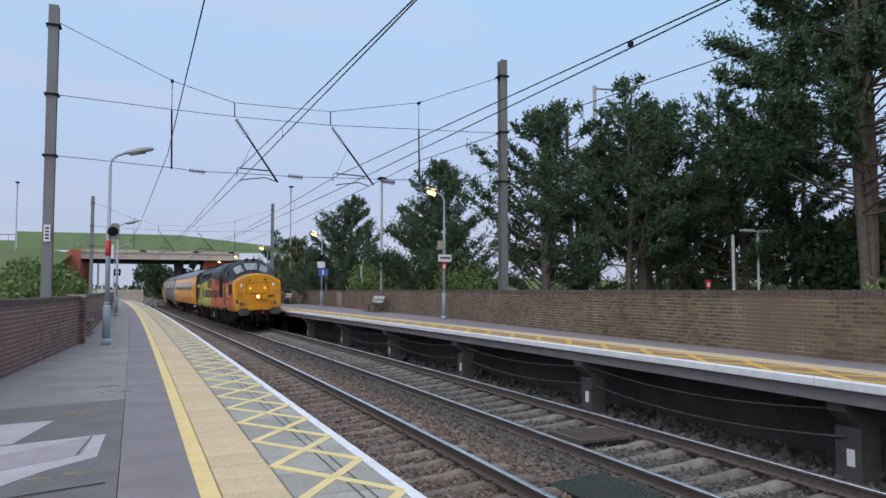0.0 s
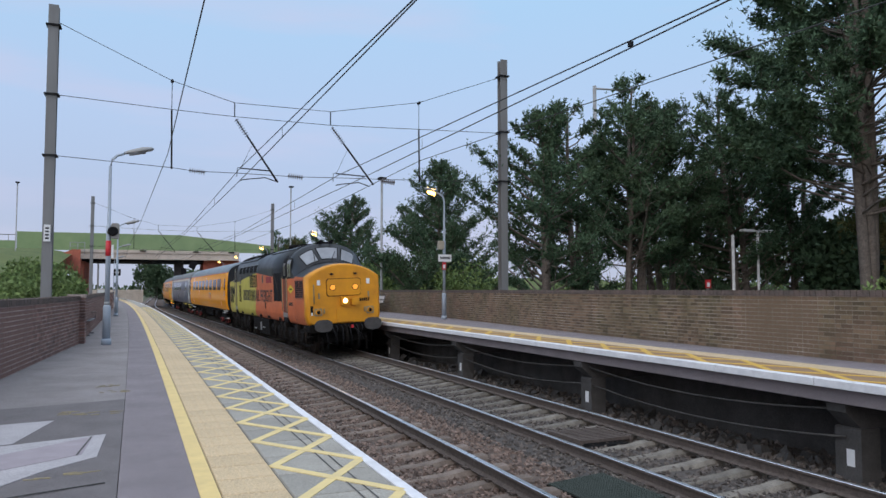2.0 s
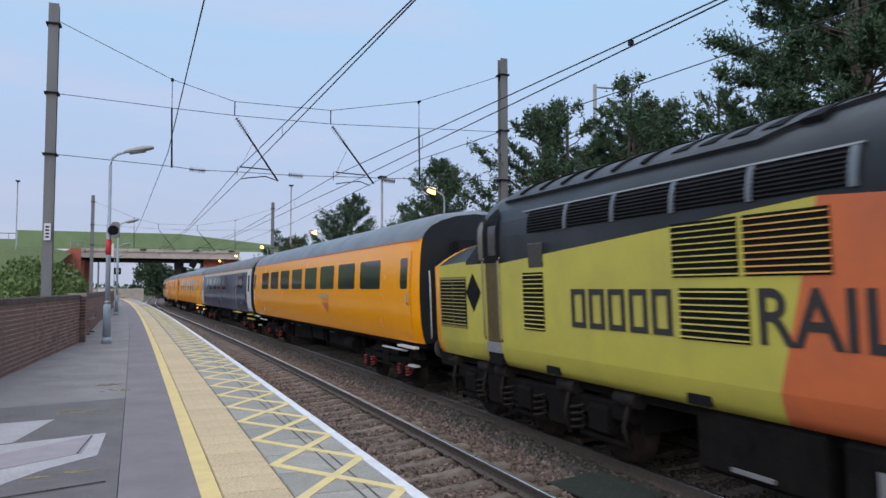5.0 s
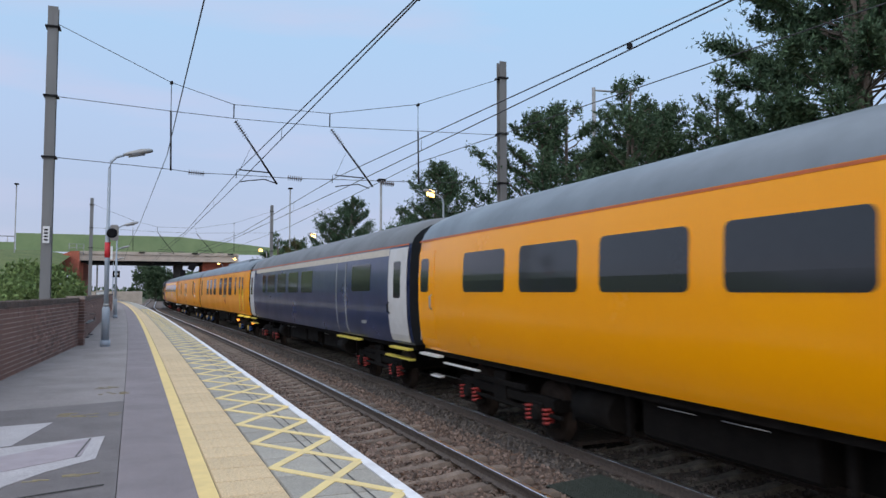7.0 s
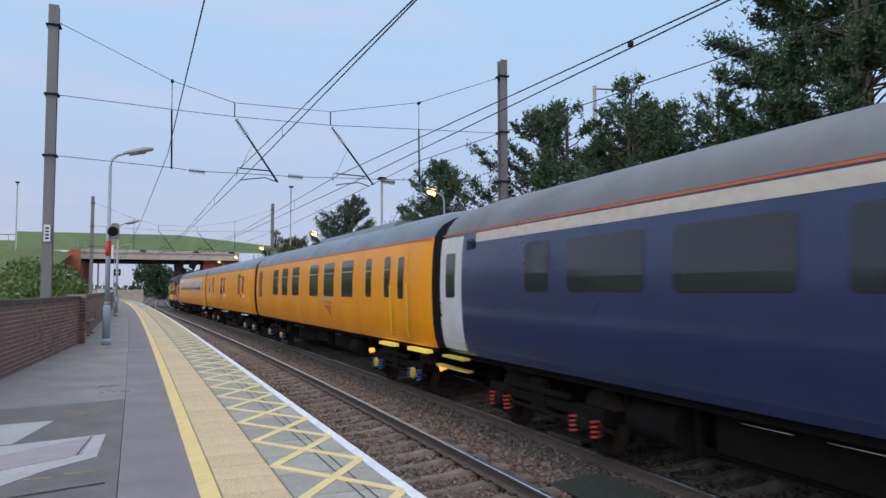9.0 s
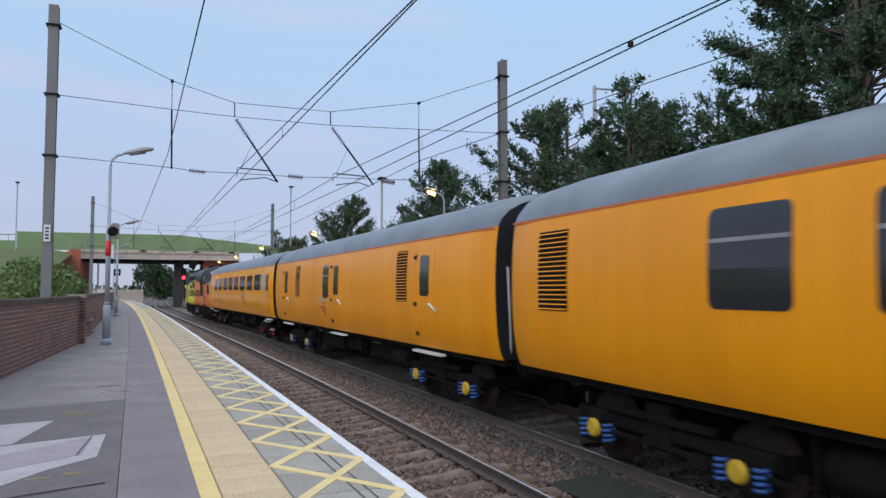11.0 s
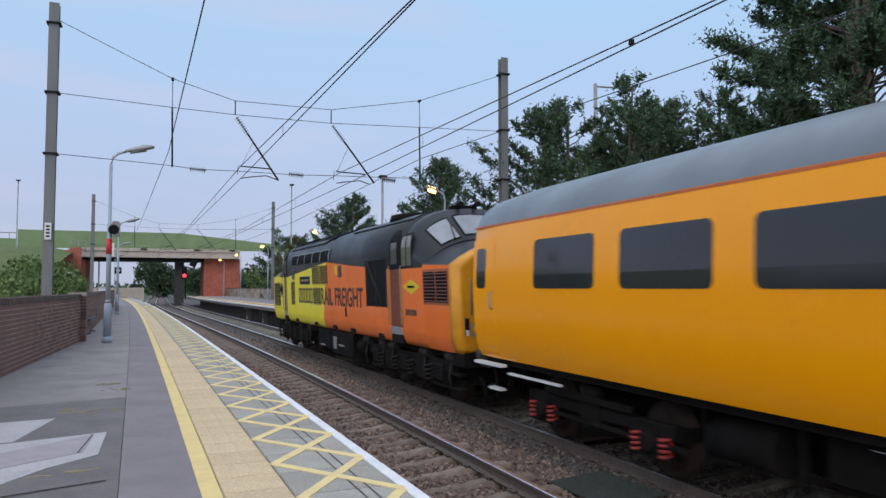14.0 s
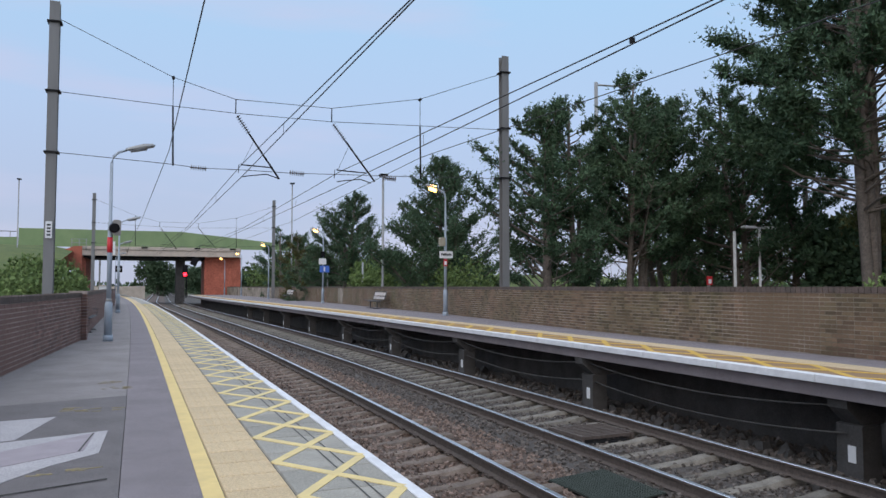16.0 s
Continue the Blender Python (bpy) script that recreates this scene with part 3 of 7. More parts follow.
for i in range(50):
    s = 3.0 + i * 1.35
    hm = Mesh()
    ribbon((EDGE_B + 0.17, s), (EDGE_B + 0.96, s + 1.35), 0.11, PZ + 0.0045, bend, hm)
    ribbon((EDGE_B + 0.96, s), (EDGE_B + 0.17, s + 1.35), 0.11, PZ + 0.0062, bend, hm)
    part("painted_cross", hm, HATCH_FAR, far_paving, "amber painted cross hatching")
part("edge_beam", sweep([(EDGE_B + 0.14, PZ - 0.105), (EDGE_B + 0.45, PZ - 0.105), (EDGE_B + 0.45, PZ - 0.36), (EDGE_B + 0.14, PZ - 0.30)], SF, bend), CONC_DARK, far_paving, "dark concrete edge beam")
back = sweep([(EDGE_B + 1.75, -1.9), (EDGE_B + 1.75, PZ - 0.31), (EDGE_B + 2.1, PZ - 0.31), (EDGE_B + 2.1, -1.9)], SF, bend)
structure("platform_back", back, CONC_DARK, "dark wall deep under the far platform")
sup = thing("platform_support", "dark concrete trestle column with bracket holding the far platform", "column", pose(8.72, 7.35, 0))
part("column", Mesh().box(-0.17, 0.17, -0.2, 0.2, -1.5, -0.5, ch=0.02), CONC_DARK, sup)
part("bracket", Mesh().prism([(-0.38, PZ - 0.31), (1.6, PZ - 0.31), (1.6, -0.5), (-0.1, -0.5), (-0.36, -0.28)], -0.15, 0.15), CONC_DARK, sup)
part("number_plate", Mesh().box(-0.179, -0.171, -0.1, 0.02, -1.0, -0.78), SIGN_WHITE, sup, "small dirty white plate")
tagged(sup, group="platform supports")
for s, x in ((13.45, 8.60), (19.9, 8.47), (26.2, 8.33), (32.6, 8.05), (39.0, 7.75), (45.5, 7.4), (52, 7.1), (58.5, 6.7)):
    copy_thing(sup, pose(EDGE_B + 0.5 + bend(s), s, 0))
# cables slung under the platform edge
for z0 in (-0.35, -0.62):
    cb = Mesh()
    for a, b in ((7.35, 13.45), (13.45, 19.9), (19.9, 26.2), (26.2, 32.6)):
        pts = []
        for k in range(13):
            u = k / 12
            s = a + (b - a) * u
            pts.append((EDGE_B + 0.30 + bend(s) + (0.08 if z0 < -0.5 else 0), s, z0 - 0.18 * 4 * u * (1 - u) + (0.1 if z0 > -0.5 else 0)))
        cb.tube(pts, 0.014, 6)
    solid("cable", cb, CONC_DARK, "dark cable slung along under the platform edge", "cable")
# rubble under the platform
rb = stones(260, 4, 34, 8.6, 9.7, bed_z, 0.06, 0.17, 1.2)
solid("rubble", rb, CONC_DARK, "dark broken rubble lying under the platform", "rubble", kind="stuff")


# ---- brick walls ----
def brick_wall(name, line, s0, s1, z0, height, mortar, brick, label, pick, ch=0.075, facing=-1, thick=0.33):
    """A wall whose face follows line(s); bricks stand 6 mm proud of the mortar."""
    w = thing(name, label, "wall", kind="structure")
    ss = stations(s0, s1, 1.0, 1.05)
    core = Mesh()
    rows = int((height - 0.09) / ch)
    top = z0 + rows * ch
    core.loft([[(line(s), s, z0 - 0.6), (line(s), s, top), (line(s) - facing * thick, s, top), (line(s) - facing * thick, s, z0 - 0.6)] for s in ss], closed=True, caps=True, smooth=False)
    part("mortar", core, mortar, w, "recessed mortar")
    cop = Mesh()
    step = 0.115
    n = int((s1 - s0) / step)
    for i in range(n):
        a = s0 + i * step
        if a > s0 + 45:
            break
        x = line(a) + facing * 0.012
        d = rng.uniform(-0.004, 0.004)
        x1 = x - facing * (thick + 0.024)
        cop.box(min(x, x1), max(x, x1), a + 0.006, a + step - 0.006, top, top + 0.105 + d)
    if s1 > s0 + 45:
        cop.loft([[(line(s) + facing * 0.012, s, top), (line(s) + facing * 0.012, s, top + 0.105), (line(s) - facing * thick, s, top + 0.105), (line(s) - facing * thick, s, top)] for s in ss if s > s0 + 45], closed=True, caps=True, smooth=False)
    part("coping", cop, COPING, w, "dark weathered brick-on-edge coping")
    rest = Mesh()
    made = 0
    unit = Mesh().box(0, 0.018, 0.007, 0.218, 0.008, ch - 0.008).data("brick", brick)
    hdr = Mesh().box(0, 0.018, 0.007, 0.105, 0.008, ch - 0.008).data("brick", brick)
    for r in range(rows):
        s = s0 - (0.1125 if r % 2 else 0)
        k = 0
        while s < min(s1, s0 + 75) - 0.25:
            head = (k % 2 == 1)
            wd = 0.1125 if head else 0.225
            proud = rng.uniform(0.002, 0.006)
            x = line(s) + facing * proud
            z = z0 + r * ch
            if pick[0] < s < pick[1] and made < 300:
                yaw = -math.degrees(math.atan2(line(s + 0.3) - line(s), 0.3))
                part("brick", hdr if head else unit, None, w, m=pose(x if facing < 0 else x - 0.018, s, z, 0, 0, yaw))
                made += 1
            else:
                xa, xb = x, x - facing * 0.02
                e = s + wd - 0.006
                xo = line(e) - line(s)
                a0, a1 = (min(xa, xb), max(xa, xb))
                rest.add([(a0, s + 0.006, z + 0.008), (a0 + xo, e, z + 0.008), (a0 + xo, e, z + ch - 0.008), (a0, s + 0.006, z + ch - 0.008),
                          (a1, s + 0.006, z + 0.008), (a1 + xo, e, z + 0.008), (a1 + xo, e, z + ch - 0.008), (a1, s + 0.006, z + ch - 0.008)],
                         [(0, 1, 2, 3), (0, 4, 5, 1), (1, 5, 6, 2), (2, 6, 7, 3), (3, 7, 4, 0), (4, 7, 6, 5)])
            s += wd
            k += 1
    ob = part("bricks", rest, brick, w)
    tagged(ob, kind="stuff")
    return w


def wall_a(s):
    """Foot of the brick wall behind the near platform."""
    return -2.10 + 0.048 * (s - 12.58) if s < 20.4 else -1.725 - 0.030 * (s - 20.4)


# ---- overhead line ----
def mast_mesh(h, w=0.30):
    """A rolled steel H column."""
    a, t = w / 2, 0.022
    sec = [(-a, -a), (a, -a), (a, -a + t), (0.012, -a + t), (0.012, a - t), (a, a - t), (a, a), (-a, a), (-a, a - t), (-0.012, a - t), (-0.012, -a + t), (-a, -a + t)]
    me = Mesh()
    n = len(sec)
    me.add([(x, y, z) for z in (0, h) for x, y in sec], [(i, (i + 1) % n, n + (i + 1) % n, n + i) for i in range(n)] + [tuple(range(n)), tuple(range(n, 2 * n))])
    return me


def insulator(me, p, q, discs=7, r=0.06):
    p, q = Vector(p), Vector(q)
    d = (q - p).normalized()
    me.tube([p, q], 0.018, 6)
    for i in range(discs):
        c = p + (q - p) * ((i + 0.5) / discs)
        me.tube([c - d * 0.018, c, c + d * 0.018], [0.02, r, 0.02], 9)


mast = thing("mast", "tall grey weathered steel H column of the overhead line", "mast", pose(-3.06, 25, -0.6), group="overhead line masts")
part("column", mast_mesh(10.55, 0.28), MAST, mast)
for z in (9.9, 7.78, 5.92):
    part("clamp", Mesh().box(-0.2, 0.2, -0.2, 0.2, z, z + 0.05), BLACK, mast)
mast_r = copy_thing(mast, pose(12.02, 25, -0.6))
tagged(mast_r, "tall grey steel H column of the overhead line behind the wall")
for x in (-5.62, 10.75):
    copy_thing(mast, pose(x, 75.5, -0.6))
for x in (-10.0, 9.5):
    copy_thing(mast, pose(x, 150, -0.6))


part("number_sign", Mesh().box(-0.09, 0.09, -0.21, -0.19, 3.35, 3.85), SIGN_WHITE, mast, "white number board with dark bars")
nb = Mesh()
for i in range(4):
    nb.box(-0.05, 0.05, -0.216, -0.211, 3.42 + i * 0.1, 3.47 + i * 0.1)
part("number_bars", nb, SIGN_DARK, mast)


def headspan(s, k, shift, label):
    """Span wires between two masts with droppers, registration arms and insulators. k widens, shift moves sideways."""
    h = thing("headspan", label, "headspan")

    def P(x, z):
        return (x * k + shift, s, z)
    wires = [[(-2.92, 9.45), (0.34, 7.99), (2.28, 7.45), (5.48, 7.43), (8.69, 8.04), (11.86, 9.27)], [(-2.92, 7.22), (0.35, 7.06), (2.29, 6.99), (5.48, 6.96), (8.69, 7.07), (11.86, 7.17)],
             [(-2.92, 5.36), (0.39, 5.19), (1.09, 5.12), (2.5, 5.13), (4.25, 5.11), (5.89, 5.16), (7.47, 5.19), (8.69, 5.23), (11.86, 5.32)]]
    for w in wires:
        part("span_wire", Mesh().tube([P(*p) for p in w], 0.011, 5), WIRE, h)
    for x, z0, z1 in ((0.35, 8.0, 5.15), (8.69, 8.05, 5.15)):
        m = Mesh().tube([P(x, z0), P(x, z1 + 1.9)], 0.011, 5).tube([P(x, z1 + 1.9), P(x + 0.03, z1)], 0.028, 7)
        m.tube([(P(x, 0)[0], s - 0.08, z0 - 0.03), (P(x, 0)[0], s + 0.08, z0 - 0.03)], 0.05, 8)
        part("drop_tube", m, BLACK, h)
    for xa, za, xb, zb in ((2.29, 6.98, 3.72, 4.89), (5.48, 6.95, 7.02, 4.97)):
        part("hanger_rod", Mesh().tube([P(xa, za + 0.48), P(xa, za)], 0.02, 6), BLACK, h)
        m = Mesh()
        p, q = Vector(P(xa, za)), Vector(P(xb, zb))
        m.tube([p + (q - p) * 0.3, q], 0.032, 7)
        part("stay_wire", Mesh().tube([P(xa + 0.6, 6.15), P(xa + 0.22, 5.3)], 0.006, 5), WIRE, h)
        part("hanger", m, BLACK, h)
        m = Mesh()
        m.tube([P(xa + 0.2, 5.30), P(xa + 1.21, 5.26)], 0.022, 6)
        m.tube([P(xa + 0.2, 4.90), P(xa + 0.45, 4.95), P(xa + 1.02, 5.03), P(xa + 1.40, 4.91)], 0.018, 6)
        m.tube([P(xa + 0.1, 5.02), P(xa + 0.12, 5.3), P(xa + 0.22, 5.34)], 0.012, 5)
        part("registration_arm", m, BLACK, h)
        m = Mesh()
        insulator(m, p + (q - p) * 0.03, p + (q - p) * 0.3, 8, 0.095)
        part("insulator", m, INSUL, h)
    for xa in (0.9, 4.05, 7.3):
        m = Mesh()
        insulator(m, P(xa, 5.13), P(xa + 0.50, 5.10), 7, 0.10)
        part("insulator", m, INSUL, h)
    return h


headspan(25.0, 1.0, 0.0, "headspan of dark wires with insulators between two masts")
headspan(75.5, 1.10, -2.45, "distant headspan of dark wires between two masts")


def along(pts, r=0.012):
    return Mesh().tube(pts, r, 6)


for pts, lab in (
        ([(3.55, -8, 5.22), (3.10, 9.2, 5.10), (2.5, 25, 4.90), (1.7, 50, 4.95), (0.5, 75.5, 4.9), (-1.8, 150, 4.9)], "contact wire over the near track"),
        ([(3.60, -8, 5.30), (3.12, 9.2, 5.17), (2.5, 25, 5.31), (1.7, 50, 5.1), (0.5, 75.5, 5.32), (-1.8, 150, 5.3)], "carrier wire over the near track"),
        ([(7.9, -8, 5.2), (6.93, 7.6, 5.10), (6.03, 25, 4.89), (5.1, 50, 4.95), (3.8, 75.5, 4.9), (1.7, 150, 4.9)], "contact wire over the far track"),
        ([(7.9, -8, 5.35), (6.98, 7.6, 5.19), (5.80, 25, 5.27), (5.1, 50, 5.1), (3.8, 75.5, 5.3), (1.7, 150, 5.3)], "carrier wire over the far track"),
        ([(0.95, -3, 5.56), (0.58, 11.3, 5.58), (0.26, 25, 5.63), (-1.0, 50, 5.5), (-2.4, 75.5, 5.6), (-6, 150, 5.6)], "dark return wire on the near side"),
        ([(13.2, -8, 6.05), (11.0, 8.5, 6.0), (8.72, 25, 5.93), (8.4, 50, 5.7), (7.3, 75.5, 5.7), (6, 150, 5.7)], "dark return wire on the far side")):
    solid("overhead_wire", along(pts), WIRE, lab, "wire")
for p in ((3.11, 8.9, 5.1), (6.83, 9.6, 5.12)):
    solid("wire_clamp", Mesh().box(p[0] - 0.02, p[0] + 0.02, p[1] - 0.05, p[1] + 0.05, p[2] - 0.02, p[2] + 0.05), BLACK, "small dark clamp on the overhead wire", "clamp", "wire clamps")
for s, x, z0, z1 in ((18, 2.77, 4.97, 5.23), (33, 2.25, 4.91, 5.24), (42, 1.95, 4.92, 5.16), (58, 1.3, 4.93, 5.15), (18, 6.35, 4.96, 5.23), (33, 5.65, 4.91, 5.2), (42, 5.4, 4.93, 5.15)):
    solid("dropper_wire", Mesh().tube([(x, s, z0), (x, s, z1)], 0.006, 5), WIRE, "thin dropper between contact and carrier wire", "wire", "dropper wires")


# ---- platform lamps ----
def lamp_post(m, height, reach, lit, base_h, label, group):
    p = thing("lamp_post", label, "lamp post", m, group)
    part("base", Mesh().tube([(0, 0, -0.02), (0, 0, 0.14)], [0.115, 0.115], 14).tube([(0, 0, 0.14), (0, 0, base_h - 0.06), (0, 0, base_h)], [0.090, 0.090, 0.06], 14), LAMP_BLUE, p, "wide pale blue-grey base tube")
    col = Mesh()
    sx = 1 if reach > 0 else -1
    pts = [(0, 0, base_h - 0.02), (0, 0, height * 0.62), (0, 0, height * 0.62 + 0.02), (0, 0, height - 0.32), (sx * 0.04, 0, height - 0.14), (sx * 0.15, 0, height - 0.03), (sx * 0.32, 0, height + 0.03)]
    col.tube(pts, [0.058, 0.058, 0.042, 0.036, 0.034, 0.032, 0.030], 10)
    part("column", col, LAMP_BLUE, p, "slim curved tubular column")
    part("collar", Mesh().tube([(0, 0, base_h - 0.005), (0, 0, base_h + 0.06)], [0.075, 0.062], 12), STEEL, p)
    a = sx * 0.30
    hm = Mesh()
    rings = []
    for u, w, hgt in ((0, 0.035, 0.04), (0.12, 0.09, 0.07), (0.42, 0.12, 0.10), (0.62, 0.10, 0.07), (0.68, 0.04, 0.03)):
        x = a + sx * u * abs(reach) / 0.62
        zc = height + 0.03 + u * 0.22
        rings.append([(x, math.cos(k * math.tau / 12) * w, zc + math.sin(k * math.tau / 12) * hgt * (0.5 if math.sin(k * math.tau / 12) < 0 else 1)) for k in range(12)])
    hm.loft(rings, closed=True, caps=True)
    part("lantern", hm, STEEL, p, "grey streamlined lantern head")
    gl = Mesh()
    rings = []
    for u, w in ((0.12, 0.05), (0.30, 0.09), (0.50, 0.07)):
        x = a + sx * u * abs(reach) / 0.62
        zc = height + 0.0 + u * 0.22
        rings.append([(x, math.cos(k * math.tau / 10) * w, zc + math.sin(k * math.tau / 10) * (0.13 if lit else 0.05)) for k in range(10)])
    gl.loft(rings, closed=True, caps=True)
    part("bowl", gl, SODIUM if lit else CABGLASS, p, "glowing yellow lamp bowl" if lit else "clear lamp bowl")
    return p


lp = lamp_post(pose(-1.10, 19.7, 0), 4.62, 0.62, False, 0.96, "pale blue-grey unlit platform lamp post", "near platform lamps")
cap = thing("speaker", "dark round loudspeaker fixed to the lamp column", "speaker", pose(-1.06, 19.6, 2.72))
part("housing", Mesh().tube([(0.06, -0.1, 0), (0.06, -0.04, 0), (0.06, 0.1, 0)], [0.09, 0.125, 0.08], 12), SIGN_DARK, cap)
part("back_box", Mesh().box(0.02, 0.2, -0.05, 0.12, -0.17, 0.2, ch=0.03), mat("speaker_grey", (0.25, 0.24, 0.23), 0.6), cap)
part("strap", Mesh().box(-0.08, 0.06, -0.02, 0.02, -0.06, -0.02), STEEL, cap)
band = thing("column_sign", "red and white striped marker wrapped round the lamp column", "sign", pose(-1.10, 19.7, 2.08))
part("red_band", Mesh().tube([(0, 0, 0.05), (0, 0, 0.42)], [0.064, 0.064], 12), SIGN_RED, band)
part("white_plate", Mesh().box(0.07, 0.12, -0.07, -0.05, 0.0, 0.32), SIGN_WHITE, band)
lamp2 = copy_thing(lp, pose(-1.85, 40.7, 0))
for x, s in ((-2.85, 62.0), (-4.1, 84.0)):
    copy_thing(lp, pose(x, s, 0))
sgn = thing("stop_board", "small black stop marker board on a lamp column", "sign", pose(-2.85, 61.9, 2.4))
part("board", Mesh().box(-0.2, 0.3, -0.03, 0, 0, 0.5), SIGN_DARK, sgn)
part("mark", Mesh().tube([(0.05, -0.04, 0.25), (0.05, -0.035, 0.25)], 0.13, 12), SIGN_WHITE, sgn)
part("strap", Mesh().box(-0.06, 0.06, 0.0, 0.06, 0.2, 0.26), STEEL, sgn)

rp = lamp_post(pose(10.75, 27.8, PZ), 5.02, -0.5, True, 1.05, "pale grey platform lamp post with a lit yellow lantern", "far platform lamps")
for x, s in ((10.75, 51.5), (9.75, 71.5), (9.3, 91.5), (8.7, 108)):
    copy_thing(rp, pose(x, s, PZ))
nm = thing("station_sign", "white station name board with dark bars on a lamp post", "sign", pose(10.75, 27.72, 2.42 + PZ))
part("board", Mesh().box(-0.29, 0.26, -0.05, -0.01, -0.13, 0.15, ch=0.01), SIGN_WHITE, nm)
nb = Mesh()
for i in range(8):
    nb.box(-0.22 + i * 0.055, -0.18 + i * 0.055, -0.058, -0.052, -0.03, 0.05 + 0.02 * (i % 3 == 0))
part("lettering", nb, SIGN_DARK, nm)
part("strap", Mesh().box(-0.05, 0.05, -0.01, 0.06, 0.0, 0.03), STEEL, nm)
sp = thing("speaker", "beige box loudspeaker on a lamp post", "speaker", pose(10.6, 27.75, 2.78 + PZ))
part("housing", Mesh().box(-0.12, 0.1, -0.08, 0.1, 0.0, 0.34, ch=0.03), mat("speaker_beige", (0.40, 0.36, 0.28), 0.6), sp)
part("strap", Mesh().box(0.08, 0.17, 0.0, 0.05, 0.14, 0.18), STEEL, sp)
fl = thing("notice", "small red and white notice strapped to a lamp post", "sign", pose(10.73, 27.73, 2.02 + PZ))
part("red_face", Mesh().box(-0.10, 0.06, -0.04, -0.02, -0.05, 0.24), SIGN_RED, fl)
part("white_face", Mesh().box(-0.07, 0.03, -0.046, -0.042, 0.0, 0.15), SIGN_WHITE, fl)
part("strap", Mesh().box(-0.04, 0.05, -0.02, 0.05, 0.1, 0.13), STEEL, fl)
b2 = thing("direction_sign", "stack of small white and blue platform signs on a lamp post", "sign", pose(10.75, 51.4, 2.2 + PZ))
part("white_plate", Mesh().box(-0.32, 0.2, -0.04, -0.01, 0.5, 0.92), SIGN_WHITE, b2)
part("blue_plate", Mesh().box(-0.25, 0.42, -0.04, -0.01, -0.05, 0.42), SIGN_BLUE, b2)
part("number_mark", Mesh().box(0.02, 0.12, -0.05, -0.045, 0.02, 0.34), SIGN_WHITE, b2)
part("dark_plate", Mesh().box(-0.2, 0.1, -0.04, -0.01, 1.0, 1.4), SIGN_DARK, b2)
part("strap", Mesh().box(-0.05, 0.05, -0.01, 0.06, 0.2, 0.24), STEEL, b2)


# ---- benches ----
def bench(m, label):
    b = thing("bench", label, "bench", m, "platform benches")
    for k in range(4):
        y = -0.9 + k * 0.6
        for j in range(2):
            z0 = 0.50 + j * 0.19
            mm = Matrix.Translation((0.28 + j * 0.06, y, z0)) @ Euler((0, radians(16), 0)).to_matrix().to_4x4()
            part("back_panel", Mesh().box(-0.015, 0.015, -0.24, 0.24, 0.0, 0.16), BENCH_PAD, b, "pale back panel", m=mm)
        part("seat_pan", Mesh().box(-0.22, 0.24, -0.27, 0.27, 0.41, 0.44, ch=0.01), BENCH, b, m=Matrix.Translation((0, y, 0)))
    part("rail", Mesh().box(-0.04, 0.06, -1.25, 1.25, 0.35, 0.405), BENCH, b)
    part("back_frame", Mesh().tube([(0.27, -1.22, 0.44), (0.40, -1.22, 0.9)], 0.02, 6).tube([(0.27, 1.22, 0.44), (0.40, 1.22, 0.9)], 0.02, 6).tube([(0.40, -1.22, 0.9), (0.40, 1.22, 0.9)], 0.02, 6), BENCH, b)
    for y in (-0.75, 0.75):
        part("leg", Mesh().box(-0.03, 0.03, y - 0.03, y + 0.03, 0.01, 0.36).box(-0.22, 0.22, y - 0.03, y + 0.03, 0.0, 0.03), BENCH, b)
    part("armrest", Mesh().tube([(-0.2, -1.2, 0.44), (-0.24, -1.2, 0.62), (0.3, -1.2, 0.64)], 0.018, 6), BENCH, b)
    return b


bench(pose(10.75, 38.4, PZ, 0, 0, -2), "dark metal platform bench with pale perforated back panels")
bench(pose(10.55, 66.0, PZ, 0, 0, 3), "dark metal platform bench farther along the platform")
b3 = bench(pose(-1.95, 24.2, 0, 0, 0, 180), "dark metal bench against the brick wall of the near platform")


# ---- posts and lamps behind the wall ----
def pole(name, m, h, r0, r1, label, head="", paint=STEEL):
    p = thing(name, label, "pole", m)
    part("column", Mesh().tube([(0, 0, 0), (0, 0, h * 0.35), (0, 0, h * 0.36), (0, 0, h)], [r0, r0, r1, r1], 10), paint, p)
    if head == "single":
        part("arm", Mesh().tube([(0, 0, h - 0.12), (1.6, 0, h - 0.06)], 0.045, 7), paint, p)
        part("lantern", Mesh().box(1.5, 2.2, -0.12, 0.12, h - 0.12, h + 0.02, ch=0.04), paint, p)
    elif head == "double":
        for x in (-0.85, 0.25):
            part("lantern", Mesh().box(x, x + 0.6, -0.12, 0.12, h, h + 0.1, ch=0.03), paint, p)
        part("arm", Mesh().tube([(-0.3, 0, h + 0.04), (0.3, 0, h + 0.04)], 0.03, 6), paint, p)
    elif head == "flat":
        part("lantern", Mesh().box(-0.22, 0.25, -0.2, 0.2, h, h + 0.14, ch=0.04), SIGN_DARK, p)
    return p


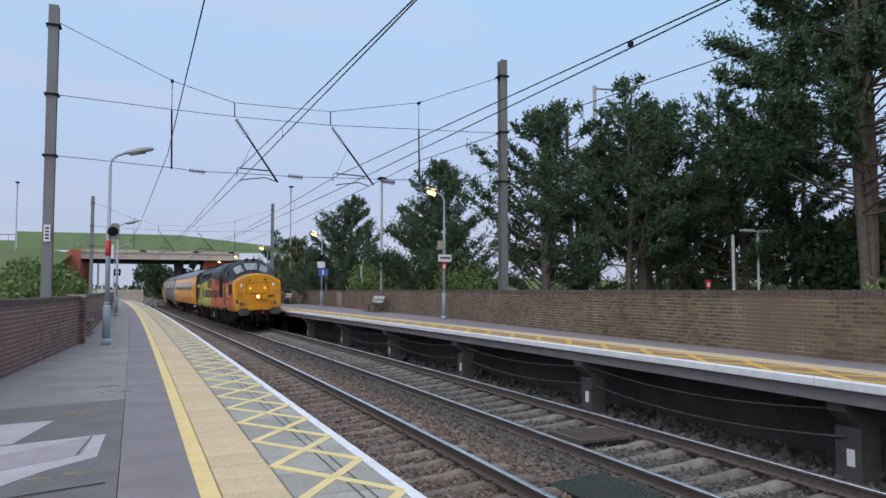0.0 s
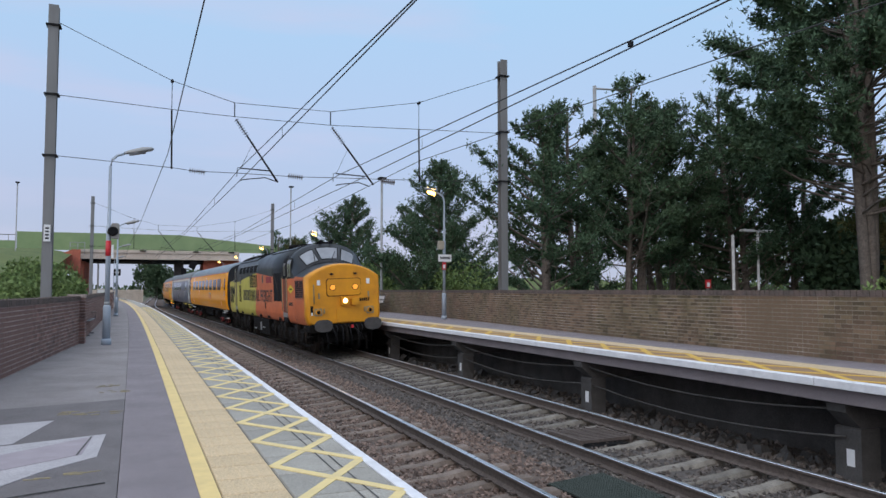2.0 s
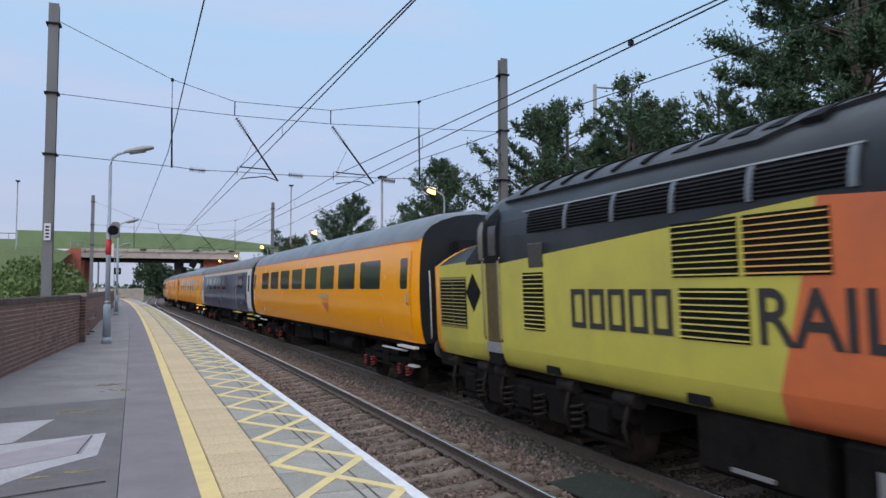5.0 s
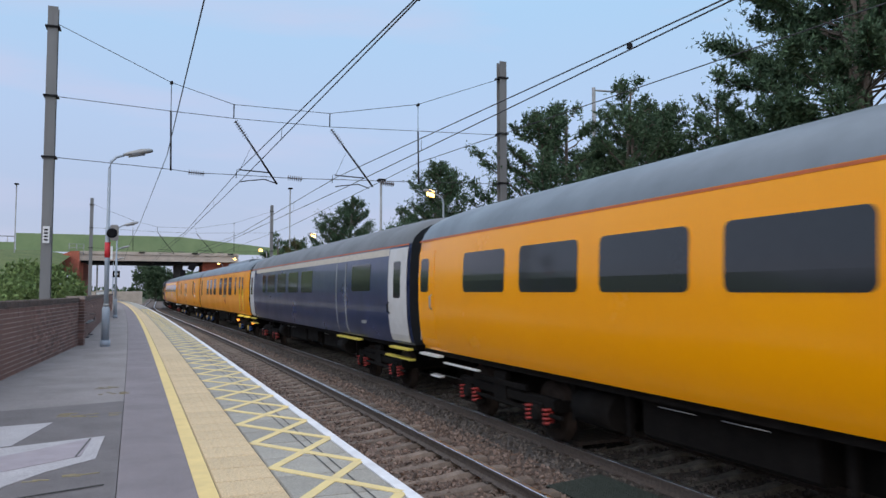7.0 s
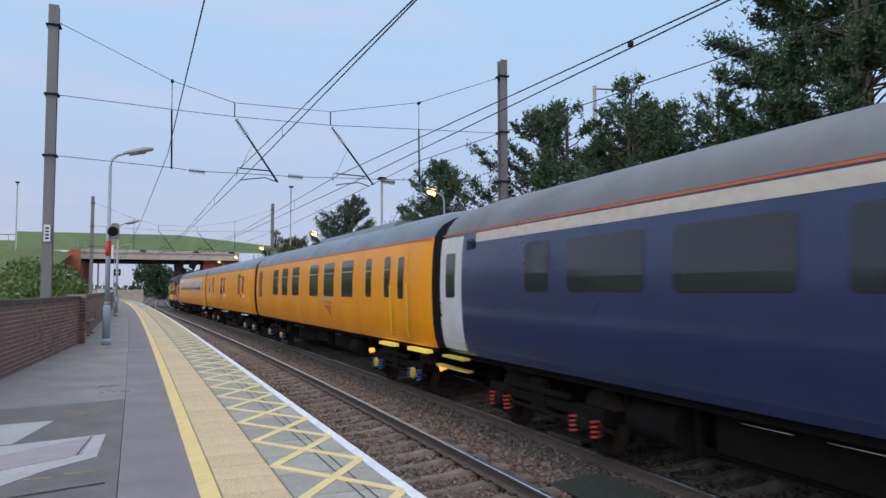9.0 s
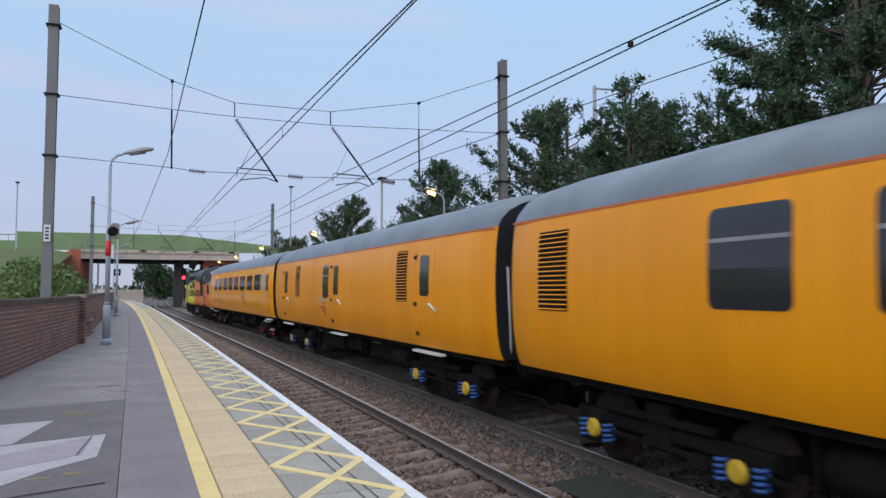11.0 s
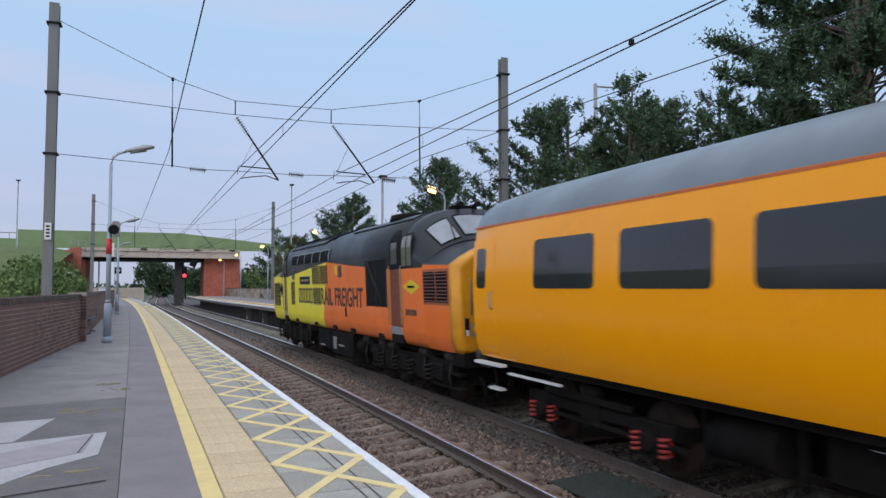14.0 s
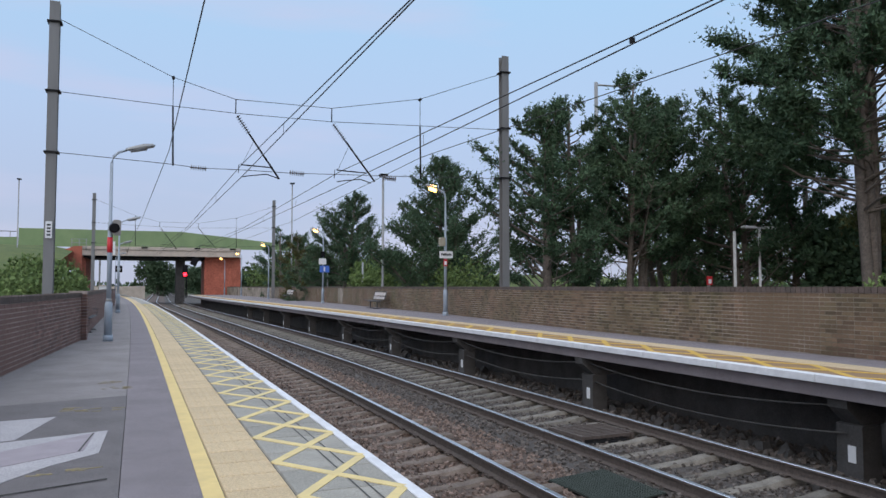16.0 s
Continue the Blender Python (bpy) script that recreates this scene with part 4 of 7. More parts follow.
pole("street_lamp", pose(19.27, 30, -1.9), 12.9, 0.11, 0.09, "tall galvanised street lamp behind the trees", "single")
pole("street_lamp", pose(12.3, 42, -1.9), 9.7, 0.085, 0.07, "slim galvanised lamp column behind the wall", "flat")
pole("street_lamp", pose(13.3, 80, -1.9), 14.2, 0.10, 0.07, "tall slim road lamp by the bridge", "flat")
pole("street_lamp", pose(-15.6, 100, -1.9), 15.9, 0.10, 0.07, "tall slim road lamp on the embankment", "flat")
pole("car_park_lamp", pose(21.9, 24, -1.9), 5.45, 0.07, 0.06, "white car park lamp column behind the wall", "", STEPWHITE)
pole("car_park_lamp", pose(23.2, 24, -1.9), 5.6, 0.06, 0.05, "white car park lamp column with two lanterns", "double", STEPWHITE)
pole("fence_post", pose(13.2, 50, -1.9), 4.9, 0.07, 0.06, "plain grey post behind the wall")
pole("fence_post", pose(12.9, 60, -1.9), 4.4, 0.07, 0.06, "plain grey post behind the wall")
rs = thing("notice_board", "small red and white notice board standing behind the wall", "sign", pose(20.57, 24, -1.9))
part("post", Mesh().box(-0.04, 0.04, -0.04, 0.04, 0, 3.3), STEEL, rs)
part("board", Mesh().box(-0.13, 0.13, -0.06, -0.02, 3.28, 3.62), SIGN_RED, rs)
part("panel", Mesh().box(-0.07, 0.07, -0.068, -0.062, 3.33, 3.5), SIGN_WHITE, rs)

# ---- signal at the platform end ----
sg = thing("signal", "dark railway signal showing a red light", "signal", pose(3.15, 99, PZ))
part("post", Mesh().tube([(0.2, 0, -0.2), (0.2, 0, 2.6)], 0.08, 8), SIGN_DARK, sg)
part("head", Mesh().box(-0.28, 0.34, -0.12, 0.2, 2.3, 3.9, ch=0.08).box(0.1, 0.9, -0.1, 0.1, 3.6, 4.6, m=Euler((0, radians(25), 0)).to_matrix().to_4x4() @ Matrix.Translation((-1.3, 0, 0.3))), SIGN_DARK, sg)
part("lens", Mesh().tube([(0.03, -0.14, 2.7), (0.03, -0.2, 2.7)], 0.22, 12), SIGRED, sg, "glowing red lens")

# ---- bridge, embankments ----
br = thing("road_bridge", "concrete road bridge with a green parapet across the railway", "bridge", pose(0, 110, 0))
part("deck", Mesh().box(-9.5, 11, 0, 11, 5.50, 6.50), CONCRETE, br, "weathered pinkish concrete deck edge")
part("beam", Mesh().box(-9.4, 6.2, 0.5, 10.5, 5.2, 5.5), SIGN_DARK, br, "dark soffit beams")
part("ledge", Mesh().box(-9.6, 11, -0.15, 0.3, 6.35, 6.75), CONCRETE, br)
for i in range(9):
    x = -17.0 + i * 4.0
    za, zb = (8.95 - max(0.0, q - 3.0) * 0.10 for q in (x, x + 4.0))
    part("parapet_panel", Mesh().add([(x + 0.02, y, 6.6) for y in (0.0, 0.08)] + [(x + 3.98, y, 6.6) for y in (0.0, 0.08)] + [(x + 3.98, y, zb) for y in (0.0, 0.08)] + [(x + 0.02, y, za) for y in (0.0, 0.08)],
                                     [(0, 2, 4, 6), (1, 7, 5, 3), (0, 1, 3, 2), (4, 5, 7, 6), (2, 3, 5, 4), (0, 6, 7, 1)]), GREEN_WALL, br, "green parapet panel")
    part("parapet_post", Mesh().box(x - 0.05, x + 0.05, 0.07, 0.2, 6.3, za + 0.04), GREEN_WALL, br)
part("abutment", Mesh().box(6.2, 11.2, 1.5, 10, -2, 5.49), RED_BRICK, br, "shaded red brick abutment")
part("pier", Mesh().box(2.4, 3.6, 3, 9, -2, 5.2), CONC_DARK, br, "dark pier under the deck")
part("pier", Mesh().box(-10.2, -9.1, 1, 10, -2, 5.6), RED_BRICK, br, "red brick abutment face")
part("wing_wall", Mesh().prism([(-13.4, 3.4), (-9.0, 3.4), (-9.0, 6.4), (-9.9, 6.4), (-13.4, 4.9)], -6.3, -5.8), RED_BRICK, br, "sloping red brick wing wall")
rl = Mesh()
for z in (6.5, 7.1, 7.6):
    rl.tube([(-10.8, -1, z), (-8.9, -1, z)], 0.04, 6)
for x in (-10.7, -9.8, -8.95):
    rl.tube([(x, -1, 6.1), (x, -1, 7.65)], 0.05, 6)
part("railing", rl, STEEL, br)
for x in (-2.2, 4.7, 9.5):
    part("drain_block", Mesh().box(x, x + 0.8, -0.28, -0.15, 6.55, 6.72), SIGN_DARK, br)
lowpar = Mesh().box(-60, -17.1, 110, 110.2, 6.3, 7.75)
structure("parapet_low", lowpar, GREEN_WALL, "lower green barrier along the embankment road")
rail2 = Mesh().tube([(-60, 110, 8.5), (-17.1, 110, 8.5)], 0.06, 6)
for i in range(22):
    rail2.tube([(-60 + i * 2, 110, 7.7), (-60 + i * 2, 110, 8.5)], 0.04, 5)
structure("guardrail", rail2, STEEL, "grey steel guardrail above the green barrier")
emb = Mesh()
rings = []
for s, z, jit in ((62, -1.9, 0), (70, 0.2, 1), (80, 2.6, 1), (92, 4.9, 1), (104, 6.4, 1), (110.5, 6.7, 0), (125, 6.7, 0)):
    rings.append([(-75 + i * 3.25 + 0.0, s, (z + jit * 0.4 * noise.noise((i * 0.6, s * 0.2, 0))) if i < 20 else max(-1.9, z - 0.6)) for i in range(21)])
emb.loft(rings)
structure("embankment", emb, GRASS, "rough grassy embankment rising to the road bridge")
emb = Mesh()
emb.loft([[(15, s, -1.9), (19, s, z), (70, s, z)] for s, z in ((85, -1.9), (108, 3.2), (125, 3.2))], smooth=False)
structure("embankment_right", emb, GRASS, "wooded embankment at the other end of the bridge")

# far beyond the bridge
fw = Mesh().box(-14.5, -2.5, 168, 168.4, -1.9, 1.35)
for i in range(12):
    fw.box(-14.4 + i, -14.25 + i, 167.8, 168, -1.9, 1.45)
structure("backdrop_fence", fw, CONCRETE, "pale concrete fence beyond the bridge")
hut = thing("lineside_hut", "small pale lineside equipment cabinet", "cabinet", pose(-9.0, 150, -1.9))
part("body", Mesh().box(-1.0, 1.0, -0.5, 0.5, 0, 3.3), SIGN_WHITE, hut)
part("roof", Mesh().box(-1.1, 1.1, -0.6, 0.6, 3.3, 3.45), CONCRETE, hut)


# ---- trees and shrubs ----
def fan(me, c, d, size, r, blades=6, wide=0.2):
    """A spray of narrow leaf blades round the direction d."""
    d = d.normalized()
    a = d.orthogonal().normalized()
    b = d.cross(a)
    t0 = r.uniform(0, 6.28)
    for k in range(blades):
        t = t0 + k * math.tau / blades
        e = (d * r.uniform(0.5, 1.0) + (a * math.cos(t) + b * math.sin(t)) * r.uniform(0.35, 0.85)).normalized() * size * r.uniform(0.6, 1.15)
        w = e.cross(d + Vector((0.1, 0.2, 0.3))).normalized() * size * wide * r.uniform(0.6, 1.1)
        me.add([c - e * 0.1, c + e * 0.45 + w, c + e, c + e * 0.45 - w], [(0, 1, 2, 3)])


class Foliage:
    """Many sprays of narrow blades, made in one go."""

    def __init__(self):
        self.c, self.d, self.z = [], [], []

    def add(self, c, d, size):
        self.c.append(tuple(c)), self.d.append(tuple(d)), self.z.append(size)

    def data(self, name, material, seed, blades=5, wide=0.15):
        g = np.random.default_rng(seed)
        c, d, z = np.array(self.c), np.array(self.d), np.array(self.z)
        n = len(c)
        d /= np.linalg.norm(d, axis=1)[:, None] + 1e-9
        c, d, z = np.repeat(c, blades, 0), np.repeat(d, blades, 0), np.repeat(z, blades)
        q = g.normal(size=(n * blades, 3))
        q /= np.linalg.norm(q, axis=1)[:, None]
        e = d * g.uniform(0.4, 1.0, (n * blades, 1)) + q * g.uniform(0.45, 0.95, (n * blades, 1))
        e /= np.linalg.norm(e, axis=1)[:, None]
        ln = (z * g.uniform(0.55, 1.2, n * blades))[:, None]
        w = np.cross(e, g.normal(size=(n * blades, 3)))
        w /= np.linalg.norm(w, axis=1)[:, None] + 1e-9
        w *= ln * wide * g.uniform(0.7, 1.3, (n * blades, 1))
        e *= ln
        v = np.stack([c - e * 0.1, c + e * 0.4 + w, c + e, c + e * 0.4 - w], 1).reshape(-1, 3)
        me = bpy.data.meshes.new(name)
        m = n * blades
        me.vertices.add(4 * m), me.loops.add(4 * m), me.polygons.add(m)
        me.vertices.foreach_set("co", v.astype(np.float32).ravel())
        me.loops.foreach_set("vertex_index", np.arange(4 * m, dtype=np.int32))
        me.polygons.foreach_set("loop_start", np.arange(0, 4 * m, 4, dtype=np.int32))
        me.update(calc_edges=True)
        me.materials.append(material)
        return me


def cypress(m, height, spread, seed, label, trunks=1, bare=0.15, density=1.0, lean=(0, 0), size=0.18, material=None, shape="round", limbs=58, up=0.0, inner=0.34):
    """Conifer with upswept limbs that end in plates of foliage."""
    r = random.Random(seed)
    t = thing("conifer_tree", label, "tree", m, "conifers behind the wall")
    wood, fol = Mesh(), Foliage()
    for k in range(trunks):
        ang = r.uniform(0, 6.28)
        bx, by = (0, 0) if trunks == 1 else (math.cos(ang) * spread * 0.14, math.sin(ang) * spread * 0.14)
        tx, ty = bx * 2.2 + lean[0] + r.uniform(-0.3, 0.3), by * 2.2 + lean[1]
        hh = height * (1.0 if k == 0 else r.uniform(0.78, 0.97))
        spine = [Vector((bx + (tx - bx) * u ** 1.3 + 0.10 * math.sin(u * 7 + k), by + (ty - by) * u ** 1.3 + 0.1 * math.cos(u * 6 + k), hh * u)) for u in [i / 9 for i in range(10)]]
        r0 = (0.015 if height < 15 else 0.010) * height / math.sqrt(trunks) + 0.05
        wood.tube(spine, [r0 * (1.15 - u) ** 0.9 + 0.012 for u in [i / 9 for i in range(10)]], 8)
        n = int(limbs / trunks * density) + 6
        for i in range(n):
            u = bare + (1 - bare) * ((i + r.random()) / n)
            f = u * 9
            j = min(8, int(f))
            p = spine[j].lerp(spine[j + 1], f - j)
            v = (u - bare) / (1 - bare)
            prof = (math.sin(min(1.0, v * 1.9 + 0.28) * math.pi / 2) * (1 - v) ** 0.62 + 0.06) if shape == "round" else (1.0 * (1 - v) ** 0.85 + 0.05 if shape == "cone" else 0.95 - 0.42 * v)
            ln = spread * prof * r.uniform(0.6, 1.12)
            az = r.uniform(0, 6.28)
            out = Vector((math.cos(az), math.sin(az), 0))
            rise = r.uniform(0.15, 0.60) + 0.5 * v + up
            pts = [p + out * (ln * q) + Vector((0, 0, ln * rise * (q ** 1.4))) + Vector((r.uniform(-1, 1), r.uniform(-1, 1), r.uniform(-0.6, 0.6))) * 0.09 * ln * (q > 0.1) * 0.6 for q in (0, 0.3, 0.55, 0.8, 1.0)]
            wood.tube(pts, [0.012 + (0.016 if height < 15 else 0.008) * ln * (1 - q) for q in (0, 0.3, 0.55, 0.8, 1.0)], 5, caps=False)
            for c in range(int((13 + ln * 12) * density)):
                q = inner + (1 - inner) * r.random() ** 0.8
                g = min(3.999, q * 4)
                gi = int(g)
                base = pts[gi].lerp(pts[min(4, gi + 1)], g - gi)
                lat_v = Vector((-out.y, out.x, 0)) * r.choice((-1, 1))
                dv = (out * r.uniform(0.0, 0.8) + lat_v * r.uniform(0.1, 1.0) + Vector((0, 0, r.uniform(-0.2, 0.8) + 0.35 * v))).normalized()
                tl = (0.24 + 0.11 * ln) * (1.2 - 0.5 * q) * r.uniform(0.5, 1.5)
                curl = Vector((r.gauss(0, 0.35), r.gauss(0, 0.35), r.gauss(0.15, 0.3)))
                m_n = max(3, int(tl / 0.085))
                side = dv.orthogonal().normalized()
                for j in range(m_n):
                    w = (j + 0.7) / m_n
                    cpt = base + dv * (tl * w) + curl * (tl * w * w) + Vector((r.gauss(0, 1), r.gauss(0, 1), r.gauss(0, 0.5))) * 0.075
                    fol.add(cpt, dv + side * (0.9 if j % 2 else -0.9) + Vector((r.gauss(0, 0.3), r.gauss(0, 0.3), 0.3)), size * (1.2 - 0.6 * w) * r.uniform(0.5, 1.35))
                if r.random() < 0.35:
                    wood.tube([base, base + dv * tl * 0.8], [0.010, 0.003], 4, caps=False)
        # bare fanning limbs below the crown, and thin leaders on top
        for i in range(0 if shape == "wide" else max(3, 14 // trunks)):
            u = r.uniform(0.05, bare + 0.12)
            p = spine[0].lerp(spine[9], u)
            az = r.uniform(0, 6.28)
            ln = spread * r.uniform(0.4, 0.9)
            end = p + Vector((math.cos(az) * ln, math.sin(az) * ln, ln * r.uniform(0.5, 1.3)))
            mid = p.lerp(end, 0.5) + Vector((0, 0, -0.12 * ln))
            wood.tube([p, mid, end], [0.045, 0.03, 0.008], 5, caps=False)
            for k2 in range(4):
                a = mid.lerp(end, r.random())
                wood.tube([a, a + Vector((r.gauss(0, 0.5), r.gauss(0, 0.5), r.uniform(0.2, 0.9)))], [0.014, 0.003], 4, caps=False)
        for i in range(7):
            tip = spine[9] + Vector((r.gauss(0, 0.28), r.gauss(0, 0.28), r.uniform(-0.9, 0.25)))
            for k2 in range(9):
                fol.add(tip + Vector((r.gauss(0, 0.05), r.gauss(0, 0.05), 0.09 * k2 - 0.3)), Vector((r.gauss(0, 0.6), r.gauss(0, 0.6), 1)), size * (1.2 - 0.09 * k2))
    part("trunk", wood, BARK, t, "grey-brown trunk with bare inner limbs")
    ob = part("crown", fol.data("crown", material or NEEDLE, seed, 5, 0.14), None, t, "dark green ragged foliage with gaps")
    return t


def shrub(m, rx, ry, h, seed, label, material=LEAF, count=1500, size=0.16, name="shrub", group="shrubs along the line"):
    r = random.Random(seed)
    t = thing(name, label, "shrub", m, group)
    wood, fol = Mesh(), Foliage()
    lobes = [(Vector((r.uniform(-0.62, 0.62) * rx, r.uniform(-0.6, 0.6) * ry, r.uniform(0.35, 0.75) * h)), r.uniform(0.3, 0.5)) for k in range(9)]
    for c, q in lobes:
        wood.tube([(c.x * 0.3, c.y * 0.3, -0.05), (c.x * 0.7, c.y * 0.7, c.z * 0.5), tuple(c)], [0.05, 0.035, 0.015], 5)
    for i in range(count * 2):
        c, q = lobes[r.randrange(9)]
        d = Vector((r.gauss(0, 1), r.gauss(0, 1), r.gauss(0, 1))).normalized()
        k = r.random() ** 0.35 * q * r.uniform(0.85, 1.2)
        p = c + Vector((d.x * rx * k, d.y * ry * k, d.z * h * 0.62 * k))
        if p.z < 0.02:
            p.z = r.uniform(0.02, 0.4 * h)
        fol.add(p, d + Vector((0, 0, 0.5)), size * r.uniform(0.6, 1.2))
    part("stems", wood, BARK, t)
    part("foliage", fol.data("foliage", material, int(seed * 1000), 4, 0.28), None, t)
    return t


GZ = -1.9
cypress(pose(14.0, 25.6, GZ), 10.0, 3.4, 11, "dark cypress with a pale bare trunk behind the wall", 1, 0.28, 1.0, (0.2, 0), limbs=56)
cypress(pose(16.4, 26.5, GZ), 10.6, 3.3, 12, "dense dark cypress in the row behind the wall", 2, 0.30, 1.0, (0.3, 0), limbs=60)
cypress(pose(18.6, 26.2, GZ), 12.2, 3.5, 13, "many-stemmed dark cypress with bare inner limbs", 4, 0.36, 1.0, (0.8, 0), limbs=84)
cypress(pose(21.4, 27.5, GZ), 11.4, 3.7, 14, "broad dark cypress in the row behind the wall", 3, 0.34, 1.0, (-0.4, 0), limbs=74)
cypress(pose(23.8, 25.2, GZ), 11.8, 3.6, 16, "dark cypress closing the row beside the tall one", 2, 0.24, 1.0, limbs=70)
cypress(pose(26.8, 25.2, GZ), 11.0, 3.6, 17, "low dark cypress behind the car park lamps", 2, 0.2, 1.0, limbs=60)
cypress(pose(24.6, 29.5, GZ), 10.4, 3.4, 15, "dark cypress partly hidden behind its neighbours", 2, 0.16, 1.0, limbs=60)
cypress(pose(21.7, 17.2, GZ), 22.0, 5.15, 21, "very tall old cypress with long sweeping bare limbs", 3, 0.28, 1.15, (0.3, 0), 0.22, shape="wide", limbs=150, inner=0.45)
cypress(pose(24.8, 16.4, GZ), 20.0, 4.4, 22, "tall brownish cypress beside the old one", 2, 0.10, 1.0, (0.3, 0), 0.19, NEEDLE_TAN, shape="wide", limbs=110, inner=0.36)
cypress(pose(16.3, 42.5, GZ), 10.8, 4.9, 31, "medium pointed cypress with several stems", 1, 0.12, 1.0, limbs=125, up=0.05, shape="cone", inner=0.15)
cypress(pose(14.3, 60.5, GZ), 10.8, 5.0, 32, "bushy medium cypress behind the platform wall", 2, 0.10, 1.0, limbs=120, up=0.05, shape="cone", inner=0.15)
cypress(pose(13.2, 82, GZ), 9.2, 3.6, 33, "rounded dark tree near the bridge", 3, 0.1, 0.6, size=0.26, limbs=60)
cypress(pose(17.5, 95, GZ), 9.5, 4.0, 34, "rounded dark tree near the bridge", 3, 0.1, 0.6, size=0.26, limbs=60)

sr = random.Random(77)
cypress(pose(12.6, 68, GZ), 7.6, 2.4, 41, "small dark bush-like tree near the platform lamps", 3, 0.05, 1.0, size=0.2, limbs=56, material=NEEDLE_TAN)
for x, s, rx, ry, h, n in ((13.6, 33, 2.2, 1.6, 3.6, 900), (15.5, 37, 2.5, 2, 4.6, 1100), (18.5, 46, 3, 2, 5.4, 1200), (21.5, 50, 3, 2, 5.6, 1200), (13.4, 50, 1.8, 2, 4.8, 900), (15.2, 53, 2.4, 2, 5.6, 1100),
                           (17.8, 66, 3, 2, 6.2, 1000), (12.9, 70, 1.7, 2.2, 5.0, 900), (14.5, 72, 2.4, 2, 6.6, 900), (11.9, 92, 2.5, 2.5, 6.0, 800), (13.5, 88, 3, 2.5, 8.0, 900), (17.5, 86, 3, 2.5, 7.6, 900), (21.5, 84, 3, 2.5, 7.4, 900), (25.5, 80, 3.5, 2.5, 7.4, 900), (30, 78, 4, 2.5, 7.6, 900), (24.0, 34, 3, 2, 4.0, 1100), (20.3, 33, 2.4, 1.6, 3.7, 900),
                           (16.6, 30, 1.6, 1.3, 3.5, 700), (18.6, 14.8, 1.0, 1.2, 3.6, 500), (28.5, 36, 4, 2.4, 4.6, 1400), (33.5, 40, 4.5, 3, 6.0, 1500), (39.0, 42, 5, 3, 9.0, 1500)):
    shrub(pose(x, s, GZ), rx, ry, h, sr.random(), "leafy green shrub behind the platform wall", LEAF, n, 0.17 if s < 45 else 0.24)
for x, s, rx, ry, h in ((28.0, 23, 3.2, 2.4, 7.2), (31.5, 23, 3.4, 2.4, 7.6), (36, 26, 4, 3, 8.5)):
    shrub(pose(x, s, GZ), rx, ry, h, sr.random(), "dense dark green evergreen thicket behind the trees", NEEDLE, 2200, 0.32, "thicket", "thickets behind the trees")
for x, s, rx, ry, h, n in ((-4.9, 30, 1.7, 2.2, 4.2, 1300), (-6.6, 33, 2.0, 2.5, 4.4, 1300), (-9.4, 36, 2.4, 2.5, 4.6, 1200), (-5.0, 44, 1.9, 3, 5.0, 1100), (-12.5, 40, 2.6, 3, 5.3, 1200), (-7.4, 56, 2.6, 3, 5.4, 1000), (-11.5, 62, 3.5, 3, 5.4, 1000),
                           (-16.5, 55, 4, 3, 5.4, 1000), (-10.6, 98, 3.0, 2, 6.6, 700), (-21, 66, 4, 3, 5.6, 900), (-8.2, 84, 1.6, 3, 4.6, 700)):
    shrub(pose(x, s, GZ), rx, ry, h, sr.random(), "leafy green shrub behind the near wall", LEAF, n, 0.17 if s < 40 else 0.25)
for x, s, rx, h in ((0.5, 205, 6, 10.5), (6, 215, 6, 9.0), (-22, 210, 8, 3.6), (12, 190, 7, 9.5), (22, 205, 8, 9.5)):
    shrub(pose(x, s, GZ), rx, 4, h, sr.random(), "distant rounded trees beyond the bridge", LEAF_HAZY, 1100, 0.75, "distant_trees", "distant trees")
hz = Mesh()
hr = random.Random(3)
for i in range(5200):
    a = radians(hr.uniform(-60, 80))
    d = hr.uniform(300, 420)
    p = Vector((math.sin(a) * d, math.cos(a) * d, GZ + hr.random() ** 1.4 * (5.0 + 2 * noise.noise((a * 9, 0, 0)))))
    fan(hz, p, Vector((hr.gauss(0, 1), hr.gauss(0, 1), 1)), 2.6, hr, 4, 0.4)
solid("backdrop_woods", hz, LEAF_HAZY, "low line of distant woods on the horizon", "woods", kind="stuff")


# ---- the train ----
# a vehicle's own space: its middle on the rail top, its front towards -y, the side seen from the near platform towards -x
MOVING = []


def wheelset_mesh(r):
    me = Mesh()
    me.tube([(-0.85, 0, 0), (0.85, 0, 0)], 0.08, 8)
    for sx in (-1, 1):
        x = sx * 0.7525
        me.tube([(x - sx * 0.075, 0, 0), (x - sx * 0.07, 0, 0), (x - sx * 0.04, 0, 0), (x - sx * 0.039, 0, 0), (x + sx * 0.06, 0, 0), (x + sx * 0.061, 0, 0)], [r * 0.3, r + 0.028, r + 0.028, r, r * 0.995, r * 0.86], 28)
        me.tube([(x + sx * 0.03, 0, 0), (x + sx * 0.05, 0, 0), (x + sx * 0.10, 0, 0)], [r * 0.8, r * 0.3, r * 0.22], 20)
        for k in range(6):
            a = k * math.tau / 6
            me.box(x + sx * 0.035, x + sx * 0.055, -0.03, 0.03, r * 0.3, r * 0.82, m=Euler((a, 0, 0)).to_matrix().to_4x4())
    return me


WHEEL_COACH = wheelset_mesh(0.457).data("wheelset", RUSTY)
WHEEL_LOCO = wheelset_mesh(0.57).data("wheelset", RUSTY)


def spring(me, x, y, z0, z1, r=0.075):
    pts = []
    n = 30
    for i in range(n + 1):
        a = i / n * math.tau * 4
        pts.append((x + math.cos(a) * r, y + math.sin(a) * r, z0 + (z1 - z0) * i / n))
    me.tube(pts, 0.022, 5)


